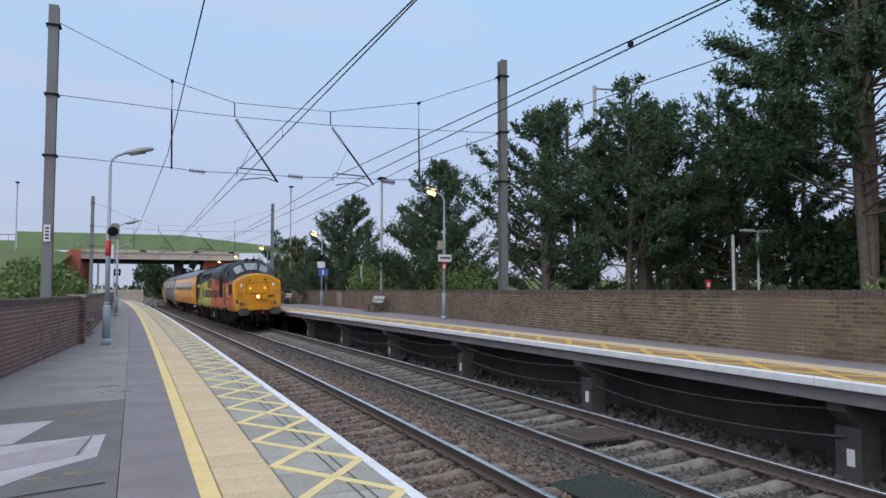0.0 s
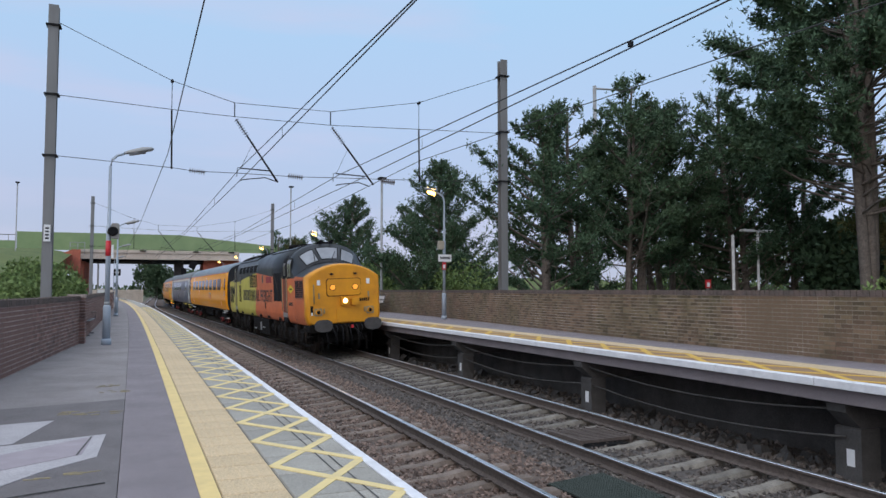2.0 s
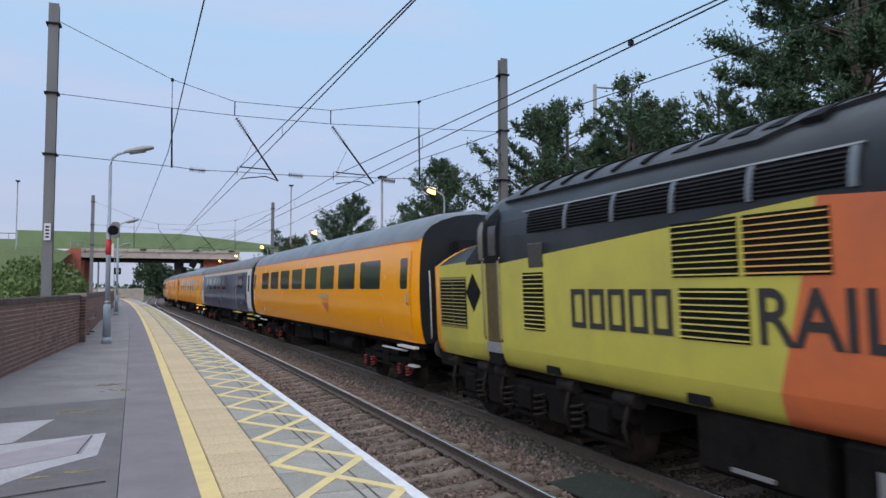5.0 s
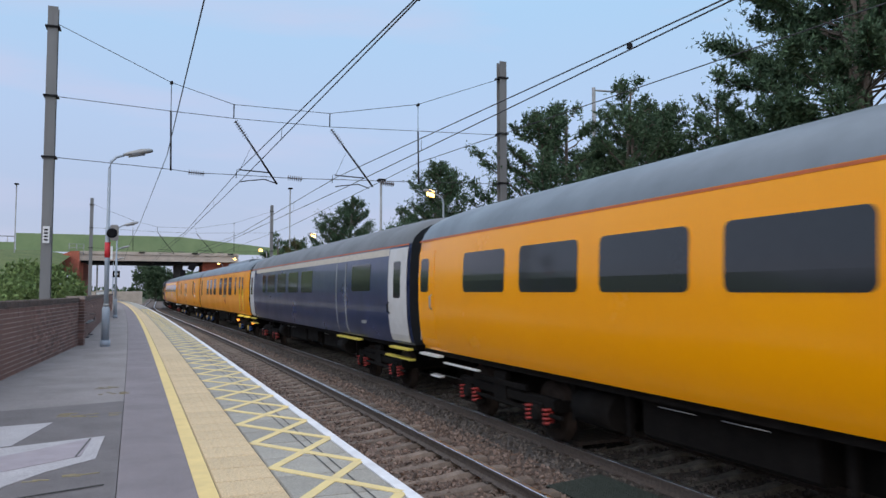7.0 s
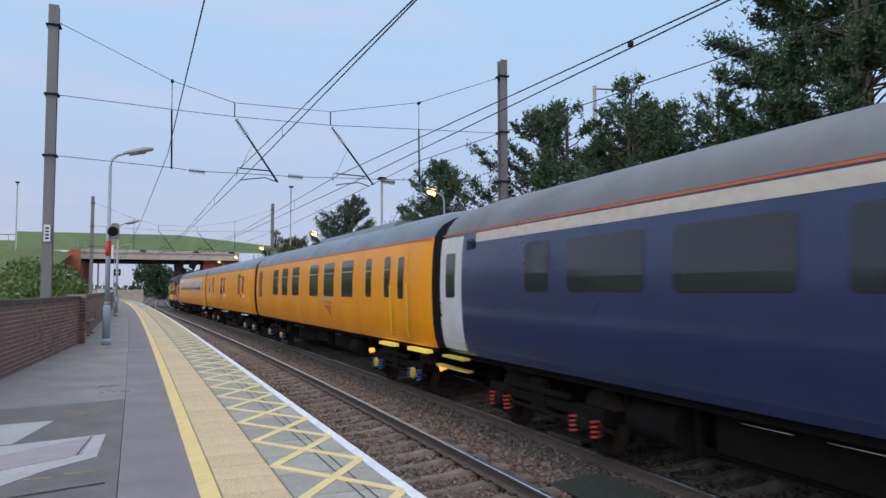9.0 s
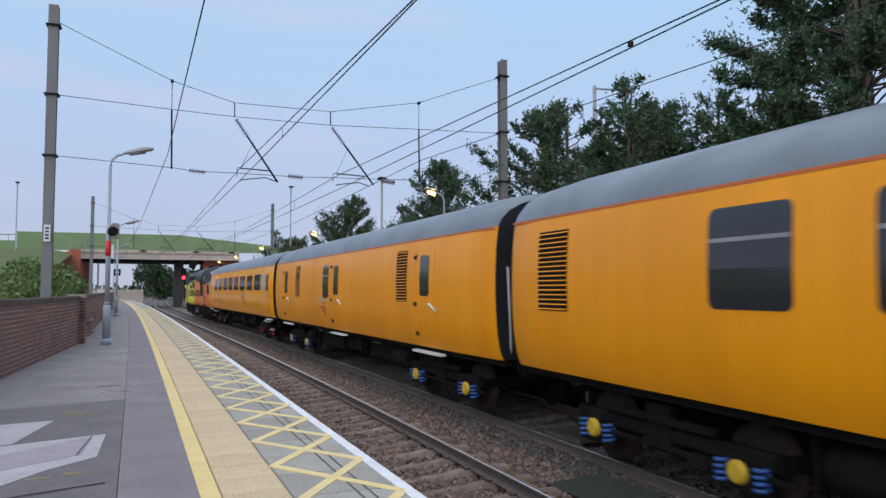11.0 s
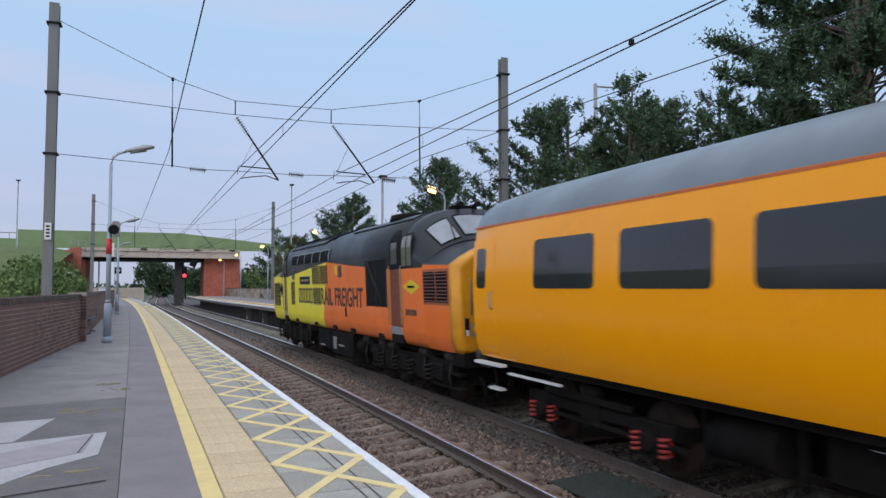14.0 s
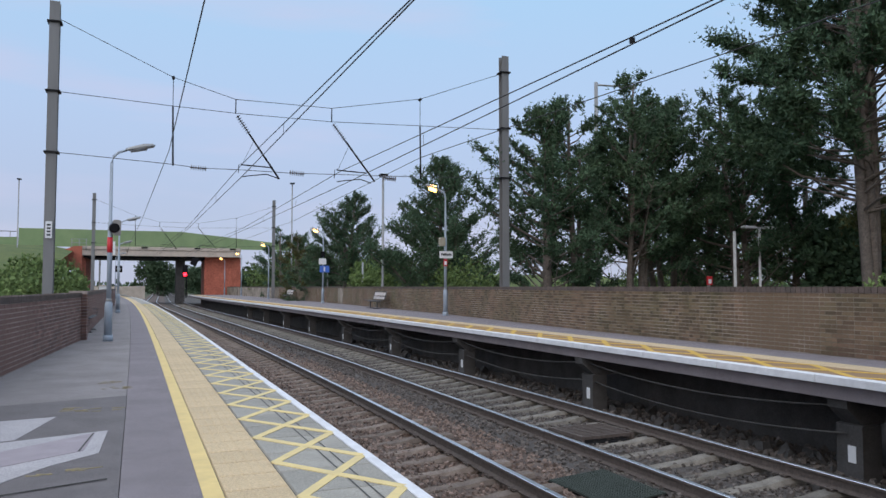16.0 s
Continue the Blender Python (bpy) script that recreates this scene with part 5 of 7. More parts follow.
def coach_bogie(parent, y, spring_mat, hub=False):
    hub = hub or spring_mat is SPRING_BLUE
    b = part("bogie", Mesh().box(-1.06, -0.92, y - 1.75, y + 1.75, 0.52, 0.70, ch=0.03).box(0.92, 1.06, y - 1.75, y + 1.75, 0.52, 0.70, ch=0.03).box(-1.0, 1.0, y - 0.3, y + 0.3, 0.42, 0.78)
             .box(-1.0, 1.0, y - 1.78, y - 1.68, 0.5, 0.66).box(-1.0, 1.0, y + 1.68, y + 1.78, 0.5, 0.66).box(-1.08, -0.98, y - 0.22, y + 0.22, 0.40, 0.95, ch=0.04).box(0.98, 1.08, y - 0.22, y + 0.22, 0.40, 0.95, ch=0.04).box(-1.12, -1.06, y - 1.0, y + 1.0, 0.74, 0.82).box(-1.10, -1.06, y - 2.0, y + 2.0, 0.44, 0.49), GRIME, parent, "grimy steel bogie")
    for sy in (-1.3, 1.3):
        for sx in (-1, 1):
            for d in (-0.27, 0.27):
                one = Mesh()
                spring(one, sx * 1.06, y + sy + d, 0.30, 0.56)
                part("spring", one, spring_mat, b, "coloured coil spring")
            part("axle_cap", Mesh().tube([(sx * 0.95, y + sy, 0.457), (sx * 1.14, y + sy, 0.457), (sx * 1.16, y + sy, 0.457)], [0.125, 0.125, 0.09], 14), HUBYEL if hub else GRIME, b, "yellow axle end cap" if hub else "")
            bx = Mesh().box(sx * 1.02 - 0.08, sx * 1.02 + 0.08, y + sy - 0.38, y + sy + 0.38, 0.27, 0.35).box(sx * 1.0 - 0.10, sx * 1.0 + 0.10, y + sy - 0.15, y + sy + 0.15, 0.3, 0.6)
            part("axle_box", bx, GRIME, b)
    for sy in (-1.3, 1.3):
        w = part("wheelset", WHEEL_COACH, None, b, m=pose(0, y + sy, 0.457))
        MOVING.append((w, 0, y + sy, 0.457))
    return b


SEC = [(1.30, 1.14), (1.36, 1.32), (1.40, 1.65), (1.405, 2.1), (1.39, 2.5), (1.35, 2.95), (1.31, 3.20), (1.285, 3.32)]
ROOFSEC = [(1.285, 3.32), (1.22, 3.47), (1.07, 3.64), (0.81, 3.79), (0.45, 3.90), (0.0, 3.945)]


def sec_x(z):
    for (xa, za), (xb, zb) in zip(SEC, SEC[1:]):
        if za <= z <= zb:
            return xa + (xb - xa) * (z - za) / (zb - za)
    return SEC[-1][0]


def side_patch(y0, y1, z0, z1, off, r=0.0, depth=0.02, side=-1, n=5):
    """A plate that follows the curve of the coach side, with rounded corners."""
    n = max(n, int((z1 - z0) / 0.12))
    if r:
        zs = [z0 + r * (1 - math.cos(radians(k * 22.5))) for k in range(5)]
        ins = [r * (1 - math.sin(radians(k * 22.5))) for k in range(5)]
        mid = [z0 + r + (z1 - z0 - 2 * r) * k / n for k in range(1, n)]
        rows = list(zip(zs, ins)) + [(z, 0.0) for z in mid] + [(z0 + z1 - z, i) for z, i in reversed(list(zip(zs, ins)))]
        me = Mesh()
        rings = []
        for z, i in rows:
            xo, xi = side * (sec_x(z) + off), side * (sec_x(z) + off - depth)
            rings.append([(xi, y0 + i, z), (xo, y0 + i, z), (xo, y1 - i, z), (xi, y1 - i, z)])
        return me.loft(rings, closed=True, caps=True, smooth=False)
    me = Mesh()
    zs = [z0 + (z1 - z0) * k / n for k in range(n + 1)]
    a = [[(side * (sec_x(z) + off), y, z) for z in zs] for y in (y0, y1)]
    me.loft(a, smooth=True)
    b = [[(side * (sec_x(z) + off - depth), y, z) for z in zs] for y in (y0, y1)]
    me.loft(b, smooth=True)
    for row_a, row_b in zip(a, b):
        me.loft([row_a, row_b], smooth=False)
    for k in (0, -1):
        me.add([a[0][k], a[1][k], b[1][k], b[0][k]], [(0, 1, 2, 3)])
    return me


def louvre(parent, y0, y1, z0, z1, material, xf, side=-1, label="louvred vent"):
    back = side_patch(y0, y1, z0, z1, 0.003, 0.0, 0.02, side) if xf is sec_x else Mesh().box(*sorted((side * (xf(z0) - 0.02), side * (xf(z0) + 0.004))), y0, y1, z0, z1)
    g = part("vent", back, SIGN_DARK, parent, label)
    n = max(5, int((z1 - z0) / 0.062))
    me = Mesh()
    for k in range(n):
        z = z0 + (k + 0.5) * (z1 - z0) / n
        x = side * (xf(z) + 0.006)
        me.add([(x - side * 0.02, y0, z + 0.018), (x - side * 0.02, y1, z + 0.018), (x + side * 0.016, y1, z - 0.012), (x + side * 0.016, y0, z - 0.012)], [(0, 1, 2, 3)])
    part("slats", me, material, g)
    return g


def buffers(parent, y, sy, oval=False, material=None):
    for sx in (-1, 1):
        me = Mesh().tube([(sx * 0.865, y, 1.055), (sx * 0.865, y + sy * 0.30, 1.055)], [0.13, 0.11], 12).tube([(sx * 0.865, y + sy * 0.28, 1.055), (sx * 0.865, y + sy * 0.44, 1.055)], 0.075, 10)
        if oval:
            out = []
            for k in range(24):
                a = k * math.tau / 24
                out.append((sx * 0.865 + 0.30 * abs(math.cos(a)) ** 0.75 * (1 if math.cos(a) > 0 else -1), 1.055 + 0.205 * abs(math.sin(a)) ** 0.75 * (1 if math.sin(a) > 0 else -1)))
            me.prism(out, min(y + sy * 0.42, y + sy * 0.50), max(y + sy * 0.42, y + sy * 0.50))
        else:
            me.tube([(sx * 0.865, y + sy * 0.42, 1.055), (sx * 0.865, y + sy * 0.47, 1.055)], 0.24, 18)
        part("buffer", me, material or GRIME, parent, "dull grey buffer")


def coach(name, label, paint, roof, length=21.3, windows=(), doors=(), vents=(), spring_mat=None, extra=None, frame_mat=None, redline=True, belly=True, steps=STEPWHITE):
    L = length / 2
    c = thing(name, label, "railway carriage", group="train")
    body = Mesh()
    ring = [(-x, z) for x, z in reversed(SEC)] + list(SEC)
    full = [(-x, z) for x, z in SEC] + [(-x, z) for x, z in ROOFSEC[1:]] + [(x, z) for x, z in reversed(ROOFSEC[:-1])][:-1] + [(x, z) for x, z in reversed(SEC)]
    ys = [-L, -L + 0.12, -L + 0.9, -L + 5, 0, L - 5, L - 0.9, L - 0.12, L]
    sc = {0: 0.955, 1: 0.985, 2: 1.0, 6: 1.0, 7: 0.985, 8: 0.955}
    for sgn in (-1, 1):
        body.loft([[(sgn * x * sc.get(i, 1.0), y, z) for x, z in SEC] for i, y in enumerate(ys)], smooth=True)
    body.loft([[(x * sc.get(i, 1.0), y, 1.14) for x in (-1.30, 1.30)] for i, y in enumerate(ys)], smooth=False)
    part("body", body, paint, c)
    rf = Mesh()
    arc = [(-x, z) for x, z in ROOFSEC] + [(x, z) for x, z in reversed(ROOFSEC[:-1])]
    zs = {0: -0.10, 1: -0.03, 7: -0.03, 8: -0.10}
    rf.loft([[(x * sc.get(i, 1.0) * 1.002, y, 3.32 + (z - 3.32) * (1 + zs.get(i, 0) * 2)) for x, z in arc] for i, y in enumerate(ys)], smooth=True)
    part("roof", rf, roof, c, "dull grey curved roof")
    for sy, y in ((-1, -L), (1, L)):
        e = Mesh()
        prof = [(x * 0.95, z) for x, z in full]
        e.add([(x, y - sy * 0.004, z if z <= 3.32 else 3.32 + (z - 3.32) * 0.8) for x, z in prof], [tuple(range(len(prof)))])
        part("end_wall", e, LBLACK, c, "dark carriage end")
        g = Mesh()
        for k in range(5):
            g.box(-0.55 - 0.03 * (k % 2), 0.55 + 0.03 * (k % 2), *sorted((y + sy * 0.06 * k, y + sy * (0.06 * k + 0.05))), 1.15, 3.25, ch=0.02)
        part("gangway", g, BLACK, c, "black folded gangway connection")
        buffers(c, y + sy * 0.02, sy * 0.85)
        me = Mesh()
        for x in (-1.12, 1.12):
            me.tube([(x, y + sy * 0.03, 1.25), (x, y + sy * 0.06, 1.3), (x, y + sy * 0.06, 2.6), (x, y + sy * 0.03, 2.65)], 0.015, 5)
        part("handrail", me, STEPWHITE, c)
    if redline:
        for sgn in (-1, 1):
            part("cantrail_line", side_patch(-L + 0.05, L - 0.05, 3.285, 3.315, 0.006, side=sgn, depth=0.012, n=1), REDLINE, c, "thin orange-red line under the roof")
    for sgn in (-1, 1):
        for y0, y1, z0, z1, kind in windows:
            w = part("window", side_patch(y0, y1, z0, z1, 0.008, 0.09, 0.02, sgn), GLASS_BLUE if kind == "frost" else GLASS, c)
            fr = side_patch(y0 - 0.035, y1 + 0.035, z0 - 0.035, z1 + 0.035, 0.003, 0.11, 0.02, sgn)
            part("window_frame", fr, frame_mat or paint, w)
            if kind == "bar":
                zz = z0 + (z1 - z0) * 0.68
                part("glazing_bar", side_patch(y0 + 0.02, y1 - 0.02, zz - 0.02, zz + 0.02, 0.016, depth=0.015, side=sgn, n=1), frame_mat or STEEL, w)
        for y0, y1 in doors:
            d = part("door", side_patch(y0, y1, 1.22, 3.10, 0.006, 0.03, 0.012, sgn), paint, c)
            part("door_handle", Mesh().tube([(sgn * 1.42, y0 + 0.08, 1.95), (sgn * 1.46, y0 + 0.08, 1.98), (sgn * 1.46, y0 + 0.08, 2.2), (sgn * 1.41, y0 + 0.08, 2.23)], 0.016, 6), STEEL, d)
            part("foot_step", Mesh().box(*sorted((sgn * 1.28, sgn * 1.40)), y0 - 0.1, y1 + 0.1, 1.02, 1.06), steps, c, "bright painted footstep")
            yb = 1 if y0 > 0 else -1
            part("foot_step", Mesh().box(*sorted((sgn * 1.23, sgn * 1.30)), *sorted((yb * (L - 1.1), yb * (L - 2.7))), 0.91, 0.935), steps, c, "bright painted long footstep")
            part("foot_step", Mesh().box(*sorted((sgn * 1.16, sgn * 1.28)), y0 + 0.2, y1 - 0.2, 0.60, 0.635), steps, c, "bright painted lower footstep")
        for y0, y1, z0, z1 in vents:
            louvre(c, y0, y1, z0, z1, paint, sec_x, sgn)
    uf = Mesh().box(-1.18, 1.18, -L + 0.1, L - 0.1, 1.02, 1.14)
    if belly:
        uf.box(-0.92, -0.3, -3.8, -1.5, 0.52, 1.02, ch=0.04).box(-0.98, -0.5, -0.9, 0.6, 0.58, 1.02, ch=0.04).box(-0.90, -0.35, 1.3, 3.9, 0.48, 1.02, ch=0.05)
        # added core box, blocks light and the view through below the floor
        uf.box(-0.45, 0.3, -6.4, 6.4, 0.40, 1.02)
        uf.box(0.3, 1.2, -3.8, -1.5, 0.42, 1.02, ch=0.04).box(0.35, 1.2, 1.0, 3.6, 0.38, 1.02, ch=0.05)
        uf.tube([(-0.95, -4.9, 0.72), (-0.95, -4.0, 0.72)], 0.22, 12).tube([(-0.9, 4.3, 0.70), (-0.9, 5.2, 0.70)], 0.24, 12)
        for y in (-5.3, -1.2, 0.9, 4.1, 5.4):
            uf.box(-0.95, -0.88, y, y + 0.08, 0.45, 1.02)
    part("underframe", uf, GRIME, c, "grimy underframe with equipment boxes and an added light-blocking core")
    tr = Mesh()
    for y in (-2.9, 1.9, 2.9):
        tr.tube([(-1.19, y - 0.3, 0.98), (-1.19, y + 0.3, 0.98)], 0.006, 5)
    part("conduit", tr, STEEL, c)
    for y in (3.1 - L, L - 3.1):
        coach_bogie(c, y, spring_mat or SPRING_RED)
    if extra:
        extra(c)
    return c


def emblem(c, y, z):
    """A small orange-red wedge mark under the windows, as plain shapes."""
    for sgn in (-1,):
        x = -(sec_x(z) + 0.008)
        part("emblem", Mesh().add([(x, y + 0.55, z + 0.16), (x, y - 0.55, z + 0.10), (x, y - 0.55, z + 0.16)], [(0, 1, 2)]).add([(x, y + 0.3, z + 0.06), (x, y - 0.5, z + 0.06), (x, y - 0.5, z - 0.26)], [(0, 1, 2)]), REDLINE, c, "orange-red wedge emblem")
        part("emblem_bar", Mesh().box(x - 0.002, x + 0.002, y - 0.55, y + 0.55, z + 0.20, z + 0.30), EMBLEM_GREY, c)


EMBLEM_GREY = mat("emblem_grey", (0.32, 0.27, 0.22), 0.6, color2=(0.5, 0.36, 0.14), scale=9)
L0 = 10.65
# step brightness added as weak emission; the steps are no lamps
STEP_GLOW = mat("step_glow", (0.8, 0.6, 0.1), 0.5, emit=(1.0, 0.72, 0.10), power=0.35)


def vents_small(c, ys):
    for y in ys:
        louvre(c, y - 0.3, y + 0.3, 2.98, 3.12, c.children[0].data.materials[0], sec_x, -1)


w1 = [(L0 - 2.45 - 2.12 * k - 1.62, L0 - 2.45 - 2.12 * k, 2.28, 2.96, "") for k in range(8)]
w1 += [(L0 - 0.72, L0 - 0.27, 2.28, 2.94, ""), (-L0 + 0.55, -L0 + 1.0, 2.28, 2.94, "")]
coach_1 = coach("test_coach", "glossy yellow railway carriage with a row of dark windows", YEL, ROOF, windows=w1, doors=((L0 - 1.0, L0 - 0.15), (-L0 + 0.38, -L0 + 1.22)), extra=lambda c: emblem(c, L0 - 13.5, 1.82))

w2 = [(L0 - 4.14, L0 - 3.45, 2.26, 2.98, ""), *[(L0 - 4.66 - 2.13 * k - 1.62, L0 - 4.66 - 2.13 * k, 2.26, 2.97, "") for k in range(4)], (L0 - 18.75, L0 - 17.15, 2.30, 2.98, "")]


def blue_extra(c):
    for sgn in (-1, 1):
        part("stripe", side_patch(-L0 + 1.25, L0 - 1.6, 3.10, 3.26, 0.004, side=sgn, depth=0.012, n=2), CREAM, c, "cream stripe below the roof")
        for y0, y1 in ((-L0 + 0.03, -L0 + 1.20), (L0 - 1.05, L0 - 0.03)):
            d = part("door", side_patch(y0, y1, 1.2, 3.24, 0.007, 0.03, 0.014, sgn), DOORWHITE, c, "pale grey end door")
            part("door_window", side_patch((y0 + y1) / 2 - 0.22, (y0 + y1) / 2 + 0.22, 2.15, 2.95, 0.014, 0.06, 0.014, sgn), GLASS, d)
            part("door_handle", Mesh().tube([(sgn * 1.43, y1 - 0.1, 1.8), (sgn * 1.47, y1 - 0.1, 1.85), (sgn * 1.47, y1 - 0.1, 2.0), (sgn * 1.43, y1 - 0.1, 2.05)], 0.02, 6), SIGN_DARK, d)
            part("foot_step", Mesh().box(*sorted((sgn * 1.28, sgn * 1.42)), y0, y1, 1.03, 1.07), STEPYEL, c, "yellow footstep")
            part("foot_step", Mesh().box(*sorted((sgn * 1.20, sgn * 1.32)), y0 + 0.1, y1 + 0.6, 0.80, 0.84), STEPYEL, c, "yellow footstep")
        part("door", side_patch(L0 - 16.5, L0 - 15.65, 1.2, 3.05, 0.006, 0.03, 0.012, sgn), BLUE, c)
        part("door_post", side_patch(L0 - 16.58, L0 - 16.5, 1.2, 3.05, 0.01, side=sgn, depth=0.014), STEEL, c)
        part("door_post", side_patch(L0 - 15.65, L0 - 15.57, 1.2, 3.05, 0.01, side=sgn, depth=0.014), STEEL, c)
        for y in (L0 - 16.6, L0 - 17.6):
            part("foot_step", Mesh().box(*sorted((sgn * 1.26, sgn * 1.40)), y, y + 1.1, 1.03, 1.07), STEPYEL, c, "yellow footstep")
        louvre(c, L0 - 1.6, L0 - 1.2, 2.98, 3.16, BLUE, sec_x, sgn)
    part("number_mark", Mesh().box(-1.412, -1.406, L0 - 18.4, L0 - 18.0, 1.5, 1.58), STEEL, c)


coach_2 = coach("blue_coach", "dark blue railway carriage with cream stripe and pale end doors", BLUE, ROOF_DARK, windows=w2, extra=blue_extra, spring_mat=SPRING_RED, steps=STEPYEL)

w3 = [(-L0 + a, -L0 + b, 2.10, 3.08, "bar") for a, b in ((5.35, 6.45), (7.3, 8.45), (9.2, 10.35), (12.0, 13.1), (13.95, 15.0), (15.8, 16.85))] + [(-L0 + 3.75, -L0 + 4.2, 2.12, 3.05, "bar"), (-L0 + 2.35, -L0 + 2.75, 2.12, 3.05, "bar")]


def coach3_extra(c):
    for sgn in (-1, 1):
        d = part("door", side_patch(-L0 + 1.2, -L0 + 2.05, 1.22, 3.1, 0.008, 0.05, 0.014, sgn), YEL_VAN, c)
        part("door_window", side_patch(-L0 + 1.45, -L0 + 1.8, 2.1, 3.0, 0.016, 0.05, 0.014, sgn), GLASS, d)
        for y in (-L0 + 1.1, -L0 + 2.15):
            part("grab_rail", Mesh().tube([(sgn * 1.42, y, 1.3), (sgn * 1.47, y, 1.35), (sgn * 1.47, y, 2.4), (sgn * 1.42, y, 2.45)], 0.02, 6), HUBYEL, c)
        part("foot_step", Mesh().box(*sorted((sgn * 1.28, sgn * 1.42)), -L0 + 0.2, -L0 + 1.3, 1.02, 1.09), STEP_GLOW, c, "yellow footstep with a weak glow added")
        part("foot_step", Mesh().box(*sorted((sgn * 1.28, sgn * 1.42)), -L0 + 2.2, -L0 + 3.2, 1.02, 1.09), STEP_GLOW, c, "yellow footstep with a weak glow added")
    for y in (-L0 + 4.4, -L0 - 0.15):
        part("ride_lamp", Mesh().tube([(-1.16, y, 0.78), (-1.28, y, 0.76)], [0.05, 0.065], 10), RIDELIGHT, c, "glowing amber lamp under the frame")
    part("roof_fairing", Mesh().prism([(-0.62, 3.83), (0.62, 3.83), (0.5, 4.0), (-0.5, 4.0)], -6.5, 1.5), ROOF, c, "raised roof fairing")
    emblem(c, -2.5, 1.78)


coach_3 = coach("recording_coach", "yellow carriage with tall divided windows and amber lamps below", YEL_VAN, ROOF, length=21.3, windows=w3, vents=((L0 - 1.75, L0 - 0.95, 2.0, 3.1),), extra=coach3_extra, spring_mat=SPRING_BLUE)

L4 = 9.78
w4 = [(L4 - 2.65, L4 - 2.15, 2.17, 2.98, ""), (-L4 + 2.75, -L4 + 3.25, 2.17, 2.98, ""), (-L4 + 10.75, -L4 + 11.45, 2.05, 3.02, "bar"), (-L4 + 9.65, -L4 + 10.15, 2.15, 2.98, "")]


def van_extra(c):
    for sgn in (-1, 1):
        for y0, y1 in ((L4 - 2.95, L4 - 1.95), (-L4 + 9.4, -L4 + 10.4), (-L4 + 2.5, -L4 + 3.5)):
            for y in (y0, y1):
                part("door_post", side_patch(y - 0.02, y + 0.02, 1.22, 3.1, 0.010, side=sgn, depth=0.016), YEL_VAN, c)
            for z in (1.4, 2.0, 2.95):
                part("hinge", Mesh().box(*sorted((sgn * (sec_x(z) - 0.01), sgn * (sec_x(z) + 0.03))), y1 - 0.06, y1 + 0.06, z - 0.04, z + 0.04), RUSTY, c)
            part("door_handle", Mesh().tube([(sgn * 1.41, y0 + 0.12, 2.02), (sgn * 1.46, y0 + 0.14, 2.02), (sgn * 1.46, y0 - 0.18, 1.9)], 0.022, 6), STEPWHITE, c)
            part("foot_step", Mesh().box(*sorted((sgn * 1.28, sgn * 1.40)), y0 - 0.2, y1 + 0.3, 1.02, 1.06), STEPWHITE, c, "white footstep")
    emblem(c, -L4 + 11.6, 1.75)


coach_4 = coach("equipment_van", "plain yellow railway van with louvres and few windows", YEL_VAN, ROOF, length=19.56, windows=w4, vents=((L4 - 4.78, L4 - 4.05, 2.04, 3.12), (-L4 + 4.03, -L4 + 4.7, 2.04, 3.12)), extra=van_extra, spring_mat=SPRING_BLUE)

w5 = [(L0 - 2.28 - 2.12 * k - 1.57, L0 - 2.28 - 2.12 * k, 2.28, 2.98, "") for k in range(8)]
w5 += [(-L0 + 1.62, -L0 + 2.3, 2.28, 2.98, "frost"), (-L0 + 0.75, -L0 + 1.22, 2.26, 2.94, ""), (L0 - 0.62, L0 - 0.25, 2.28, 2.94, "")]
coach_5 = coach("test_coach", "glossy yellow railway carriage with dark windows and one frosted pane", YEL, ROOF, windows=w5, doors=((-L0 + 0.52, -L0 + 1.42), (L0 - 0.95, L0 - 0.12)), extra=lambda c: emblem(c, L0 - 13.7, 1.85))


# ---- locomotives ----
# recess shade put into the cab door colours, dark orange and dark lime
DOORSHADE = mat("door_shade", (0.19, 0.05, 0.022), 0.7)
DOORSHADE_LIME = mat("door_shade_lime", (0.10, 0.07, 0.02), 0.7)
CABSIDE = mat("cab_side_glass", (0.10, 0.105, 0.10), 0.12, color2=(0.22, 0.20, 0.15), scale=1.5)
LOUVRE_LIME = mat("louvre_lime", (0.50, 0.43, 0.06), 0.6, color2=(0.36, 0.30, 0.06), scale=3)
LOUVRE_MIX = mat("louvre_amber", (0.58, 0.27, 0.05), 0.6, color2=(0.45, 0.33, 0.06), scale=2)
LOUVRE_FRAME = mat("louvre_frame", (0.42, 0.115, 0.05), 0.6, color2=(0.30, 0.09, 0.045), scale=2)
ORANGE_DIRTY = mat("weathered_orange", (0.68, 0.158, 0.042), 0.5, color2=(0.47, 0.118, 0.048), scale=1.1, coat=0.1)
LIME_DIRTY = mat("weathered_lime", (0.56, 0.50, 0.075), 0.5, color2=(0.43, 0.38, 0.075), scale=1.0, coat=0.1)
LOUVRE_RUST = mat("louvre_rust", (0.17, 0.06, 0.04), 0.7)
LOUVRE_OLIVE = mat("louvre_olive", (0.26, 0.22, 0.05), 0.7)
BRACKET = mat("bracket_grey", (0.30, 0.25, 0.15), 0.7)
BUFFER_GREY = mat("buffer_grey", (0.075, 0.07, 0.068), 0.75, color2=(0.04, 0.036, 0.035), scale=4)
WINDOW_GREY = mat("window_grey", (0.06, 0.05, 0.05), 0.3)
LN = 8.85
LONG = 1.06
LH = LN * LONG


SPRING_DARK = mat("spring_dark", (0.032, 0.027, 0.024), 0.85, color2=(0.015, 0.013, 0.012), scale=5, spec=0.2)


